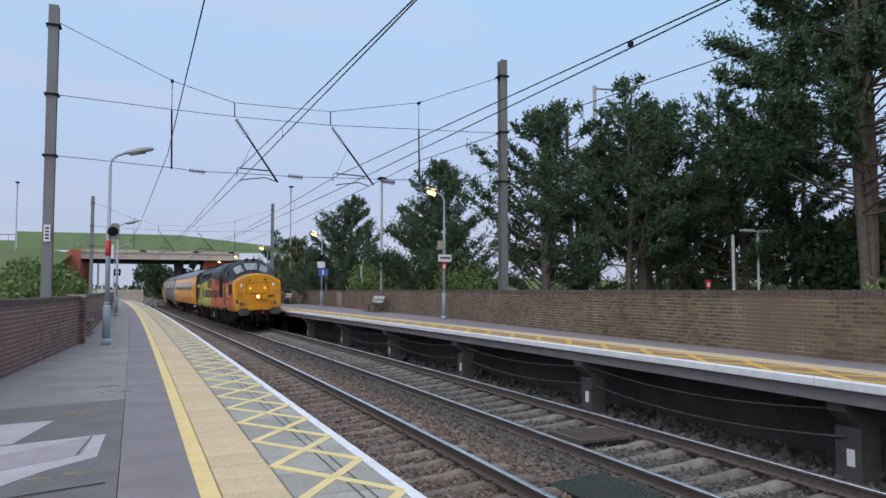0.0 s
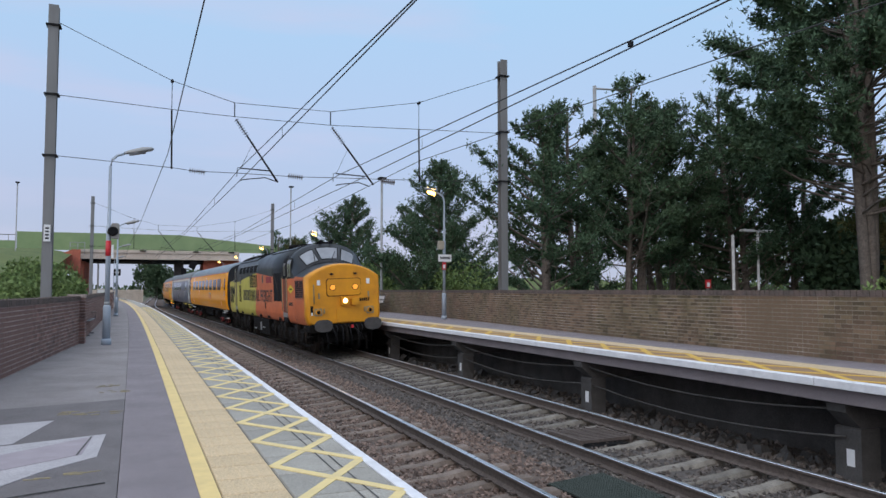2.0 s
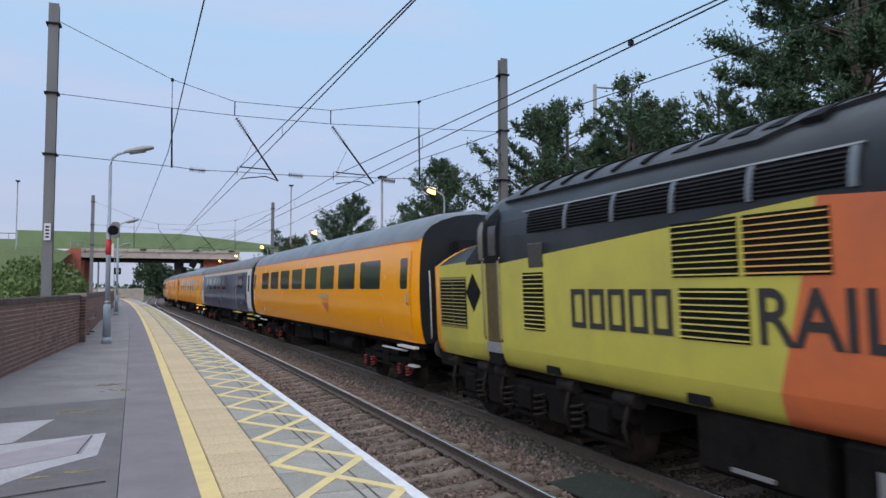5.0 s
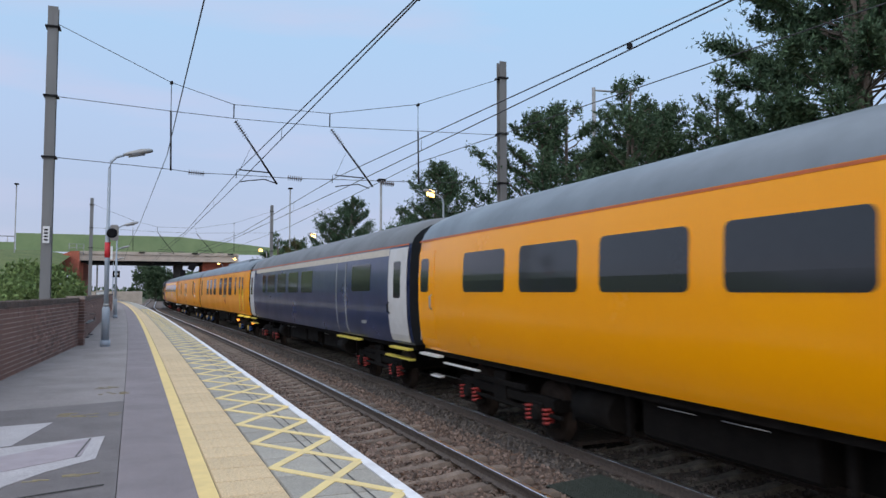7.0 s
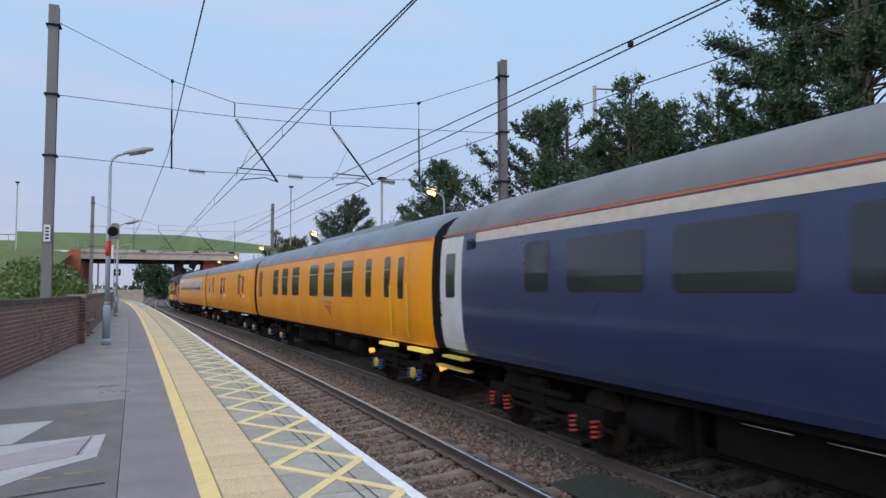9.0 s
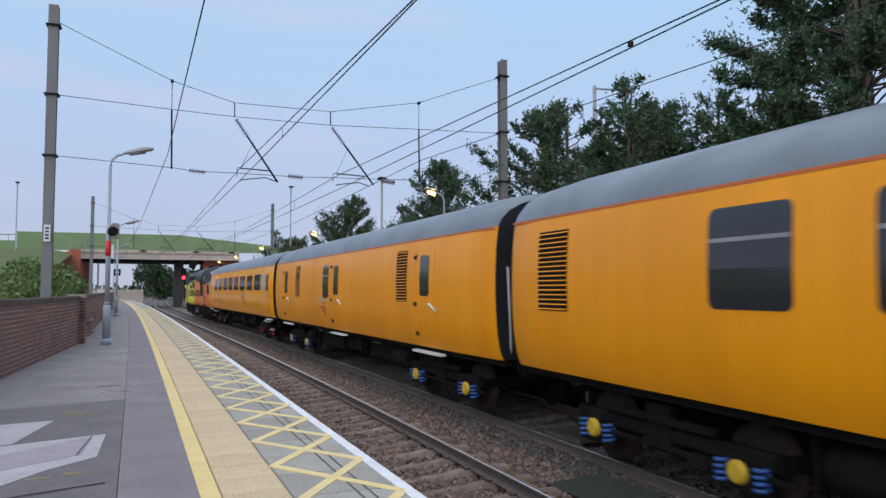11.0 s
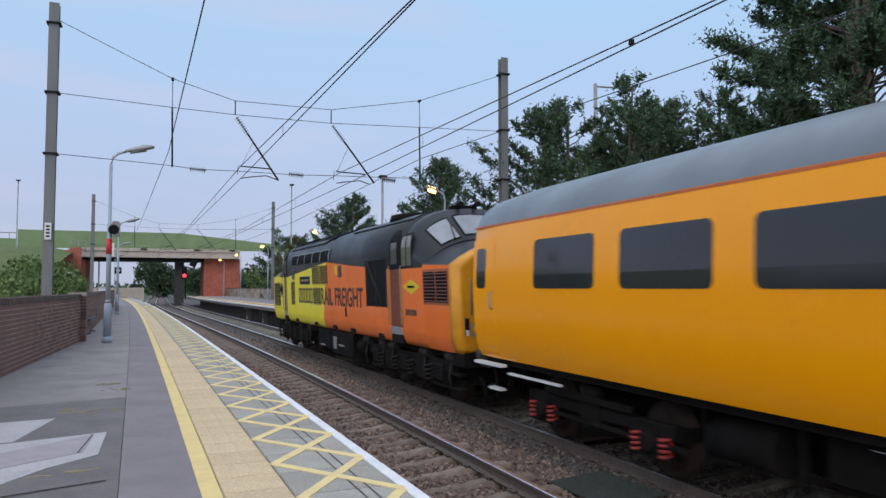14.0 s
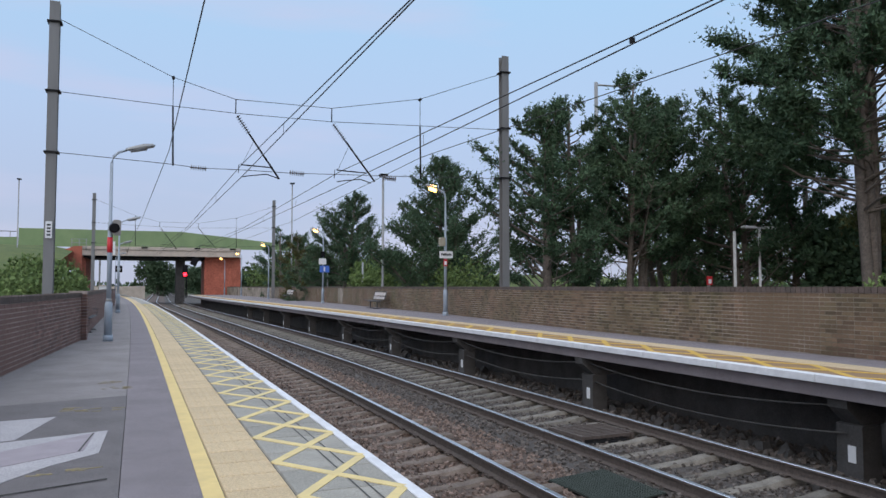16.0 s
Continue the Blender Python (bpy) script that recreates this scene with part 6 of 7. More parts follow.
def loco_bogie(parent, y):
    fr = Mesh()
    for sx in (-1, 1):
        fr.box(*sorted((sx * 1.0, sx * 1.14)), y - 2.7, y + 2.7, 0.62, 0.86, ch=0.03).box(*sorted((sx * 0.98, sx * 1.18)), y - 1.3, y - 0.75, 0.35, 0.9, ch=0.04).box(*sorted((sx * 0.98, sx * 1.18)), y + 0.75, y + 1.3, 0.35, 0.9, ch=0.04)
        for sy in (-2.05, 0, 2.05):
            fr.box(*sorted((sx * 0.98, sx * 1.20)), y + sy - 0.22, y + sy + 0.22, 0.42, 0.78, ch=0.04)
            fr.tube([(sx * 1.1, y + sy - 0.55, 0.34), (sx * 1.1, y + sy + 0.55, 0.34)], 0.045, 6)
    fr.box(-1.0, 1.0, y - 2.72, y - 2.6, 0.5, 0.8).box(-1.0, 1.0, y + 2.6, y + 2.72, 0.5, 0.8)
    b = part("bogie", fr, GRIME, parent, "heavy grimy three-axle bogie")
    sp, bk = Mesh(), Mesh()
    for sx in (-1, 1):
        for sy in (-1.55, -0.5, 0.5, 1.55):
            one = Mesh()
            spring(one, sx * 1.18, y + sy, 0.38, 0.74, 0.09)
            part("spring", one, SPRING_DARK, b)
        for sy in (-2.72, -1.35, 0.68, 1.37, 2.72):
            part("brake_hanger", Mesh().tube([(sx * 1.16, y + sy, 0.95), (sx * 1.20, y + sy + 0.1, 0.6), (sx * 1.16, y + sy + 0.05, 0.3)], 0.03, 6), SPRING_DARK, b)
            part("brake_cylinder", Mesh().tube([(sx * 1.12, y + sy - 0.15, 0.94), (sx * 1.12, y + sy + 0.28, 0.94)], 0.11, 10), SPRING_DARK, b)
    for sy in (-2.05, 0, 2.05):
        w = part("wheelset", WHEEL_LOCO, None, b, m=pose(0, y + sy, 0.57))
        MOVING.append((w, 0, y + sy, 0.57))
    return b


def arch(hw, zs, zc, n=13, power=2.0):
    """Points of an arch from (-hw, zs) over (0, zc) to (hw, zs)."""
    out = []
    for k in range(n):
        a = math.pi * (1 - k / (n - 1))
        x, z = math.cos(a), math.sin(a)
        x = math.copysign(abs(x) ** (2 / power), x)
        z = abs(z) ** (2 / power)
        out.append((hw * x, zs + (zc - zs) * z))
    return out


def bow(hw, zs, zc, n=13):
    """A shallow even curve from (-hw, zs) over (0, zc) to (hw, zs)."""
    return [(hw * u, zs + (zc - zs) * (1 - abs(u) ** 2.2)) for u in [2 * k / (n - 1) - 1 for k in range(n)]]


def lettering(text, parent, y, z, height, width, x=-1.343):
    cu = bpy.data.curves.new("lettering", "FONT")
    cu.body, cu.size, cu.extrude, cu.offset = text, 1.0, 0.002, 0.014
    cu.materials.append(LETTER)
    ob = new("lettering", cu)
    ob.parent = parent
    k = height / 0.69
    bpy.context.view_layer.update()
    w = max(0.1, ob.dimensions.x)
    ob.matrix_basis = Matrix(((0, 0, -1, x), (-width / w, 0, 0, y), (0, k, 0, z), (0, 0, 0, 1)))
    return ob


def locomotive(label, ORANGE, LIME, NOSE_YEL):
    c = thing("locomotive", label, "locomotive", group="train")

    def ax(z):
        """Half width of the body and its roof at height z."""
        return 1.33 * (1 - max(0.0, (z - 3.10) / 0.89) ** 2.25) ** (1 / 2.25)

    def skin(y0, y1, z0, z1, off, sgn, d=0.03, n=8, round_top=0.0):
        """A plate that follows the body side up into the roof curve."""
        rows = []
        for k in range(n + 1):
            z = z0 + (z1 - z0) * k / n
            i = round_top * max(0.0, 1 - (z1 - z) / max(round_top, 0.001)) ** 2 if round_top else 0.0
            a, b = min(y0, y1) + i, max(y0, y1) - i
            rows.append([(sgn * (ax(z) + off - d), a, z), (sgn * (ax(z) + off), a, z), (sgn * (ax(z) + off), b, z), (sgn * (ax(z) + off - d), b, z)])
        return Mesh().loft(rows, closed=True, caps=True, smooth=False)

    def bent(pts, sgn, o=1.3355):
        """A side sheet whose lower edge turns in under the body; its first two points lie on the bottom edge."""
        up = [(y, 1.36) if k < 2 else (y, z) for k, (y, z) in enumerate(pts)]
        n = len(up)
        me = Mesh().add([(sgn * o, y, z) for y, z in up] + [(sgn * (o - 0.015), y, z) for y, z in up], [tuple(range(n))] + [(i, n + i, n + (i + 1) % n, (i + 1) % n) for i in range(1, n)])
        lo = [(o, 1.36), (o - 0.012, 1.28), (o - 0.045, 1.16), (o - 0.09, 1.06), (o - 0.11, 1.06)]
        return me.loft([[(sgn * x, y, z) for x, z in lo] for y, q in pts[:2]], smooth=True)
    B = 7.15
    roofline = arch(1.33, 3.10, 3.99, 15, 2.25)
    shell = Mesh()
    prof = [(-1.22, 1.07), (-1.31, 1.30), (-1.325, 1.40)] + roofline + [(1.325, 1.40), (1.31, 1.30), (1.22, 1.07)]
    shell.loft([[(x, y, z) for x, z in prof] for y in (-6.35, -3, 0, 3, 6.35)], closed=True, caps=True)
    part("body", shell, LBLACK, c, "dark grey-black body shell and roof")
    CB = LBLACK
    for sy in (-1, 1):
        cab_arch = arch(1.325, 3.08, 3.96, 15, 2.25)
        nose_arch = bow(1.33, 2.76, 3.26, 15)
        r0 = [Vector((x, sy * 6.35, z)) for x, z in arch(1.33, 3.10, 3.99, 15, 2.25)]
        r1 = [Vector((x * 0.985, sy * 6.72, z)) for x, z in cab_arch]
        r2 = [Vector((x, sy * 7.28, z)) for x, z in nose_arch]
        cabm = Mesh()
        cabm.loft([[tuple(p) for p in r0], [tuple(p) for p in r1], [tuple(p) for p in r2]], smooth=True)
        for sx, e in ((-1, 0), (1, -1)):
            cabm.add([(sx * 1.33, sy * 6.35, 1.38), tuple(r0[e]), tuple(r1[e]), tuple(r2[e]), (sx * 1.33, sy * 7.28, 1.38)], [(0, 1, 2, 3, 4)])
            cabm.add([(sx * 1.33, sy * 6.35, 1.38), (sx * 1.33, sy * 7.28, 1.38), (sx * 1.22, sy * 7.28, 1.07), (sx * 1.22, sy * 6.35, 1.07)], [(0, 1, 2, 3)])
        part("cab_front", cabm, CB, c, "black cab surround")

        def surf(v, a, off=0.0):
            f = a * 14
            i = min(13, int(f))
            p = r1[i].lerp(r1[i + 1], f - i)
            q = r2[i].lerp(r2[i + 1], f - i)
            m = p.lerp(q, v)
            return m + Vector((0.25 * (a - 0.5) * 2, sy * 0.85, 0.5)).normalized() * off
        for a0, a1, v0, v1 in ((0.395, 0.605, 0.18, 0.86), (0.185, 0.365, 0.20, 0.90), (0.635, 0.815, 0.20, 0.90)):
            for nm, mt, g, o in (("windscreen_frame", SIGN_DARK, 0.0, 0.008), ("windscreen", CABGLASS, 0.02, 0.016)):
                pts = []
                aa0, aa1, vv0, vv1 = a0 + g * 0.5, a1 - g * 0.5, v0 + g * 2, v1 - g * 2
                rows = [[surf(vv0 + (vv1 - vv0) * j / 4, aa0 + (aa1 - aa0) * i / 6, o) for i in range(7)] for j in range(5)]
                me = Mesh().loft([[tuple(p) for p in row] for row in rows])
                me.loft([[tuple(surf(vv0 + (vv1 - vv0) * j / 4, aa0 + (aa1 - aa0) * i / 6, o - 0.012)) for i in range(7)] for j in range(5)])
                part(nm, me, mt, c, "windscreen pane with its sky reflection painted pale" if nm == "windscreen" else "")
        for a in (0.30, 0.52):
            part("wiper", Mesh().tube([surf(0.93, a, 0.03), surf(0.45, a + 0.05, 0.035)], 0.012, 5), BLACK, c)
        # nose
        secs = [(7.28, 1.33, 2.76, 3.24), (8.3, 1.325, 2.725, 3.175), (8.52, 1.322, 2.715, 3.16)]
        tip = [(8.52, 1.322, 2.715, 3.16), (8.66, 1.315, 2.71, 3.15), (8.79, 1.30, 2.70, 3.145), (8.825, 1.275, 2.685, 3.13), (8.843, 1.24, 2.665, 3.115), (LN, 1.20, 2.64, 3.09)]
        for sx in (-1, 1):
            part("nose_side", Mesh().loft([[(sx * (hw - 0.09), sy * y, 1.06), (sx * (hw - 0.045), sy * y, 1.16), (sx * (hw - 0.012), sy * y, 1.28), (sx * hw, sy * y, 1.36), (sx * hw, sy * y, zs)] for y, hw, zs, zc in secs]), ORANGE if sy < 0 else LIME, c, "orange nose side" if sy < 0 else "lime nose side")
        part("nose_top", Mesh().loft([[(x, sy * y, z) for x, z in bow(hw, zs, zc, 13)] for y, hw, zs, zc in secs]), CB, c)
        nf = Mesh()
        rings = []
        for y, hw, zs, zc in tip:
            zb = 1.08 + (0.05 if y > 8.8 else 0)
            rings.append([(-hw + 0.09, sy * y, zb - 0.02), (-hw + 0.045, sy * y, 1.16), (-hw, sy * y, 1.36)] + [(x, sy * y, z) for x, z in bow(hw, zs, zc, 13)] + [(hw, sy * y, 1.36), (hw - 0.045, sy * y, 1.16), (hw - 0.09, sy * y, zb - 0.02)])
        nf.loft(rings, closed=True, caps=True)
        part("nose_front", nf, NOSE_YEL, c, "scuffed warning-yellow nose end")
        Y = sy * (LN + 0.004)
        D = sy * 0.03
        # shadow gap round the raised panel, painted as a thin dark border
        part("panel_seal", Mesh().box(-0.615, 0.615, *sorted((Y - D, Y + D * 0.12)), 2.025, 2.635, ch=0.06), RUSTY, c, "dark border added as the shadow gap round the light panel")
        part("light_panel", Mesh().box(-0.595, 0.595, *sorted((Y - D, Y + D * 1.5)), 2.045, 2.615, ch=0.06), NOSE_YEL, c, "raised yellow light panel")
        part("side_recess", Mesh().box(-1.185, -1.09, *sorted((Y - D * 3, Y - D * 0.05)), 1.42, 1.72), SIGN_DARK, c, "dark recessed socket box")
        part("recess_plug", Mesh().box(-1.17, -1.11, *sorted((Y - D, Y + D * 0.3)), 1.40, 1.50), STEPWHITE, c)
        part("nose_rail", Mesh().tube([(-1.06, Y - D, 1.78), (-1.06, Y + D, 1.82), (-1.06, Y + D, 2.42), (-1.06, Y - D, 2.46)], 0.018, 6), BRACKET, c)
        for sx in (-1, 1):
            part("marker_light", Mesh().tube([(sx * 0.40, Y + D * 1.4, 2.33), (sx * 0.40, Y + D * 2.0, 2.33)], 0.092, 18), MARKER if sy < 0 else CABGLASS, c, "glowing orange marker light" if sy < 0 else "unlit marker light")
            part("marker_rim", Mesh().tube([(sx * 0.40, Y + D * 1.3, 2.33), (sx * 0.40, Y + D * 1.7, 2.33)], 0.112, 18), RUSTY, c)
            part("socket_plate", Mesh().box(sx * 0.92 - 0.14, sx * 0.92 + 0.14, *sorted((Y - D * 2, Y + D * 0.12)), 1.37, 1.63, ch=0.03), BRACKET, c)
            part("socket", Mesh().tube([(sx * 0.92, Y - D * 2, 1.50), (sx * 0.92, Y + D * 1.6, 1.50)], [0.11, 0.095], 12), NOSE_YEL, c)
            part("socket_core", Mesh().tube([(sx * 0.92, Y + D * 1.5, 1.50), (sx * 0.92, Y + D * 2.0, 1.50)], [0.065, 0.06], 10), SIGN_DARK, c)
            part("lamp_bracket", Mesh().box(sx * 0.72 - 0.02, sx * 0.72 + 0.02, *sorted((Y, Y + D * 2)), 1.45, 1.62), BRACKET, c)
            part("lamp_bracket", Mesh().box(sx * 0.88 - 0.02, sx * 0.88 + 0.02, *sorted((Y - D * 2, Y + D * 1.6)), 1.95, 2.15), BRACKET, c)
            part("warning_label", Mesh().box(sx * 0.88 - 0.055, sx * 0.88 + 0.055, *sorted((Y - D * 1.2, Y + D * 0.2)), 2.42, 2.60), SIGN_WHITE, c, "small white warning label")
            part("hand_rail", Mesh().tube([(sx * 1.20, sy * 8.72, 1.35), (sx * 1.24, sy * 8.78, 1.4), (sx * 1.24, sy * 8.78, 2.3), (sx * 1.20, sy * 8.72, 2.35)], 0.016, 6), NOSE_YEL, c)
            part("lamp_iron", Mesh().box(sx * 0.42 - 0.05, sx * 0.42 + 0.05, *sorted((sy * 8.78, sy * 8.92)), 2.76, 2.82), RUSTY, c)
        part("headlight_box", Mesh().box(-0.14, 0.14, *sorted((Y, Y + D * 5)), 1.70, 2.0, ch=0.02), NOSE_YEL, c)
        part("headlight", Mesh().tube([(0, Y + D * 4.9, 1.86), (0, Y + D * 5.4, 1.86)], 0.080, 16), HEAD if sy < 0 else CABGLASS, c, "bright headlight" if sy < 0 else "unlit headlight")
        part("jumper_box", Mesh().box(0.24, 0.50, *sorted((Y, Y + D * 4)), 1.70, 1.93, ch=0.02), NOSE_YEL, c, "yellow jumper cable box")
        part("lower_panel", Mesh().box(-0.28, 0.28, *sorted((Y - D, Y + D * 1.2)), 1.14, 1.60, ch=0.02), NOSE_YEL, c)
        nb = Mesh()
        for k in range(5):
            nb.box(0.56 + k * 0.075, 0.61 + k * 0.075, *sorted((Y - D, Y + D * 0.3)), 1.82, 1.93)
        part("number_bars", nb, SIGN_DARK, c)
        part("buffer_beam", Mesh().box(-1.22, 1.22, *sorted((sy * 8.3, sy * (LN - 0.02))), 0.80, 1.085, ch=0.03).box(-0.9, 0.9, *sorted((sy * 8.2, sy * 8.6)), 0.45, 0.8), GRIME, c, "grimy black buffer beam")
        buffers(c, sy * (LN - 0.02), sy, True, BUFFER_GREY)
        for x, dx, z1 in ((-0.45, 0.10, 0.35), (-0.3, -0.05, 0.42), (-0.12, 0.02, 0.30), (0.14, 0.04, 0.34), (0.30, 0.22, 0.5), (0.42, 0.02, 0.28), (0.6, -0.1, 0.4), (-0.7, 0.05, 0.25)):
            part("hose", Mesh().tube([(x, sy * 8.8, 1.02), (x, sy * 8.98, 0.92), (x + dx, sy * 9.0, (0.9 + z1) / 2), (x + dx * 1.5, sy * 8.94, z1)], 0.026, 6), BLACK, c, "hanging black brake hose")
        part("coupling", Mesh().tube([(0, sy * 8.8, 1.0), (0, sy * 9.05, 0.98), (0.02, sy * 9.1, 0.6), (0, sy * 9.05, 0.4)], 0.05, 7), GRIME, c, "hanging screw coupling")
        part("rail_guard", Mesh().tube([(-0.78, sy * 8.3, 0.8), (-0.78, sy * 8.75, 0.5), (-0.78, sy * 8.8, 0.12)], 0.045, 6), GRIME, c)
        part("rail_guard", Mesh().tube([(0.78, sy * 8.3, 0.8), (0.78, sy * 8.75, 0.5), (0.78, sy * 8.8, 0.12)], 0.045, 6), GRIME, c)
        part("hose_cock", Mesh().box(0.2, 0.27, *sorted((sy * 8.9, sy * 9.0)), 0.92, 1.02).box(0.95, 1.1, *sorted((sy * 8.6, sy * 8.85)), 1.09, 1.2), SIGN_RED, c, "red hose cocks")
        part("steps", Mesh().box(-1.2, -1.02, *sorted((sy * 8.2, sy * 8.6)), 0.35, 0.39).box(-1.2, -1.02, *sorted((sy * 8.2, sy * 8.6)), 0.62, 0.66).box(-1.1, -1.05, *sorted((sy * 8.25, sy * 8.3)), 0.35, 0.85), GRIME, c)
        louvre_x = lambda z: 1.336
        for sgn in (-1, 1):
            louvre(c, *sorted((sy * (LN - 0.93), sy * (LN - 0.38))), 2.0 if sy < 0 else 1.62, 2.60 if sy < 0 else 2.45, LOUVRE_RUST if sy < 0 else LOUVRE_OLIVE, lambda z: 1.328, sgn)
            louvre(c, *sorted((sy * (LN - 1.53), sy * (LN - 0.97))), 2.0 if sy < 0 else 1.62, 2.60 if sy < 0 else 2.45, LOUVRE_RUST if sy < 0 else LOUVRE_OLIVE, lambda z: 1.336, sgn)
            ends = (sy * (LN - 3.48), sy * (LN - 2.80)) if sy < 0 else (LN - 2.82, LN - 2.36)
            wy = (sy * (LN - 2.70), sy * (LN - 2.16)) if sy < 0 else (LN - 2.28, LN - 2.11)
            rim = part("window_rim", skin(wy[0] - sy * 0.05, wy[1] + sy * 0.05, 2.71, 3.46, 0.006, sgn, round_top=0.10), BLACK, c, "black cab window frame")
            part("cab_side_window", skin(*wy, 2.76, 3.40, 0.012, sgn, round_top=0.06), CABSIDE, rim, "grey sliding cab window")
            if sy < 0:
                part("window_bar", skin(sy * (LN - 2.45), sy * (LN - 2.41), 2.76, 3.38, 0.018, sgn), BLACK, rim)
            # door lies flush; the shade of its recess is in the dark colour
            door = part("cab_door", skin(*ends, 1.42, 2.70, 0.008, sgn), DOORSHADE if sy < 0 else DOORSHADE_LIME, c, "cab door with its recess shade painted dark")
            part("door_top", skin(*ends, 2.70, 3.58, 0.012, sgn, round_top=0.22), SIGN_DARK, door)
            part("door_window", skin(ends[0] * 0.85 + ends[1] * 0.15, ends[0] * 0.3 + ends[1] * 0.7, 2.82, 3.3, 0.016, sgn), WINDOW_GREY, door)
            part("door_step", Mesh().box(*sorted((sgn * 1.28, sgn * 1.36)), *sorted(ends), 1.26, 1.42), STEEL, c, "grey door step")
            part("step_recess", Mesh().box(*sorted((sgn * 1.20, sgn * 1.341)), *sorted(ends), 1.07, 1.25), SIGN_DARK, c)
            for y in (ends[0] - sy * 0.05, ends[1] + sy * 0.05):
                part("door_rail", Mesh().tube([(sgn * 1.34, y, 1.45), (sgn * 1.375, y, 1.5), (sgn * 1.375, y, 2.72), (sgn * 1.34, y, 2.78)], 0.015, 6), BRACKET, c, "thin grey handrail")
            part("cab_panel", bent([(sy * (LN - 1.57), 1.08), (ends[1], 1.08), (ends[1], 2.70), (sy * (LN - 1.57), 2.70)], sgn), ORANGE if sy < 0 else LIME, c, "orange cab side" if sy < 0 else "lime cab side")
            part("louvre_frame", Mesh().box(*sorted((sgn * 1.31, sgn * 1.331)), *sorted((sy * (LN - 1.57), sy * (LN - 0.335))), 1.95 if sy < 0 else 1.57, 2.65 if sy < 0 else 2.50), LOUVRE_FRAME if sy < 0 else LOUVRE_OLIVE, c, "frame of the nose louvres")
    # painted sides between the cabs
    for sgn in (-1, 1):
        def plate(pts, mt, lab, o=1.3355):
            part("side_panel", bent(pts, sgn, o), mt, c, lab)
        plate([(-LN + 3.48, 1.08), (0.72, 1.08), (0.25, 3.06), (-2.5, 2.87), (-LN + 3.48, 2.71)], ORANGE, "orange body side")
        plate([(0.72, 1.08), (LN - 2.82, 1.08), (LN - 2.82, 2.68), (0.25, 3.06)], LIME, "lime green body side")
        g0, g1 = -5.10, -3.63
        gx = sorted((sgn * 1.31, sgn * 1.341))
        gr = part("radiator_grille", Mesh().box(gx[0], gx[1], g0, g1, 1.84, 2.95), SIGN_DARK, c, "large black radiator opening")
        part("grille_brace", Mesh().tube([(sgn * 1.35, g1 - 0.1, 2.93), (sgn * 1.35, g0 + 0.25, 1.86)], 0.035, 5), SPRING_DARK, gr)
        for y in (g0, (g0 + g1) / 2, g1):
            part("grille_bar", Mesh().box(*sorted((sgn * 1.32, sgn * 1.352)), y - 0.028, y + 0.028, 1.82, 2.97), SPRING_DARK, gr)
        for y0, y1, z0, z1 in ((0.14, 1.05, 2.40, 2.97), (1.12, 2.02, 2.40, 2.97), (1.02, 1.94, 1.76, 2.29), (4.68, 5.26, 1.68, 2.52)):
            louvre(c, y0, y1, z0, z1, LOUVRE_LIME if y0 > 1 else LOUVRE_MIX, lambda z: 1.34, sgn)
        part("small_window", Mesh().box(*sorted((sgn * 1.31, sgn * 1.341)), -1.40, -1.05, 2.57, 2.94, ch=0.02), WINDOW_GREY, c)
        dm = [(-LN + 2.68, 2.31), (-LN + 2.2, 2.15), (-LN + 1.72, 2.31), (-LN + 2.2, 2.47)]
        part("badge", Mesh().add([(sgn * 1.341, y, z) for y, z in dm], [(0, 1, 2, 3)]), BADGE, c, "yellow diamond badge")
        part("badge_bar", Mesh().box(*sorted((sgn * 1.341, sgn * 1.346)), -LN + 2.02, -LN + 2.4, 2.285, 2.335), SIGN_DARK, c)
        dm2 = [(LN - 2.15, 2.22), (LN - 1.85, 1.88), (LN - 1.55, 2.22), (LN - 1.85, 2.56)]
        part("badge", Mesh().add([(sgn * 1.341, y, z) for y, z in dm2], [(0, 1, 2, 3)]), SIGN_DARK, c, "dark diamond badge")
        nbm = Mesh()
        for k in range(5):
            nbm.box(*sorted((sgn * 1.336, sgn * 1.342)), -LN + 1.95 + k * 0.13, -LN + 2.04 + k * 0.13, 1.70, 1.83)
        part("number_bars", nbm, LETTER, c)
        part("cantrail_strip", skin(-0.15, 5.25, 3.425, 3.445, 0.03, sgn, n=1), STEEL, c, "thin grey strip above the vents")
        for k in range(5):
            y = -0.04 + k * 1.035
            vent = part("vent", skin(y, y + 0.98, 3.10, 3.42, 0.008, sgn), SIGN_DARK, c, "dark slatted cantrail vent")
            sl = Mesh()
            for q in range(7):
                z = 3.125 + q * 0.042
                x = ax(z) + 0.012
                sl.add([(sgn * x, y, z + 0.014), (sgn * x, y + 0.98, z + 0.014), (sgn * (x + 0.022), y + 0.98, z - 0.006), (sgn * (x + 0.022), y, z - 0.006)], [(0, 1, 2, 3)])
            part("slats", sl, BLACK, vent)
            part("vent_post", skin(y - 0.085, y - 0.015, 3.09, 3.42, 0.03, sgn), ROOF, c)
        part("cover_plate", Mesh().box(*sorted((sgn * 1.31, sgn * 1.345)), 4.66, 5.06, 2.58, 2.95, ch=0.02), WINDOW_GREY, c, "small dark cover")
        for y in (-4.7, -2.4, -0.6, 1.6, 4.4):
            part("lifting_slot", Mesh().box(*sorted((sgn * 1.20, sgn * 1.322)), y, y + 0.32, 1.09, 1.20), SIGN_DARK, c)
        part("pipe_drop", Mesh().box(*sorted((sgn * 1.335, sgn * 1.35)), -1.80, -1.68, 1.50, 1.76), SIGN_DARK, c)
    lettering("RAIL FREIGHT", c, 0.95, 1.785, 0.50, 4.22)
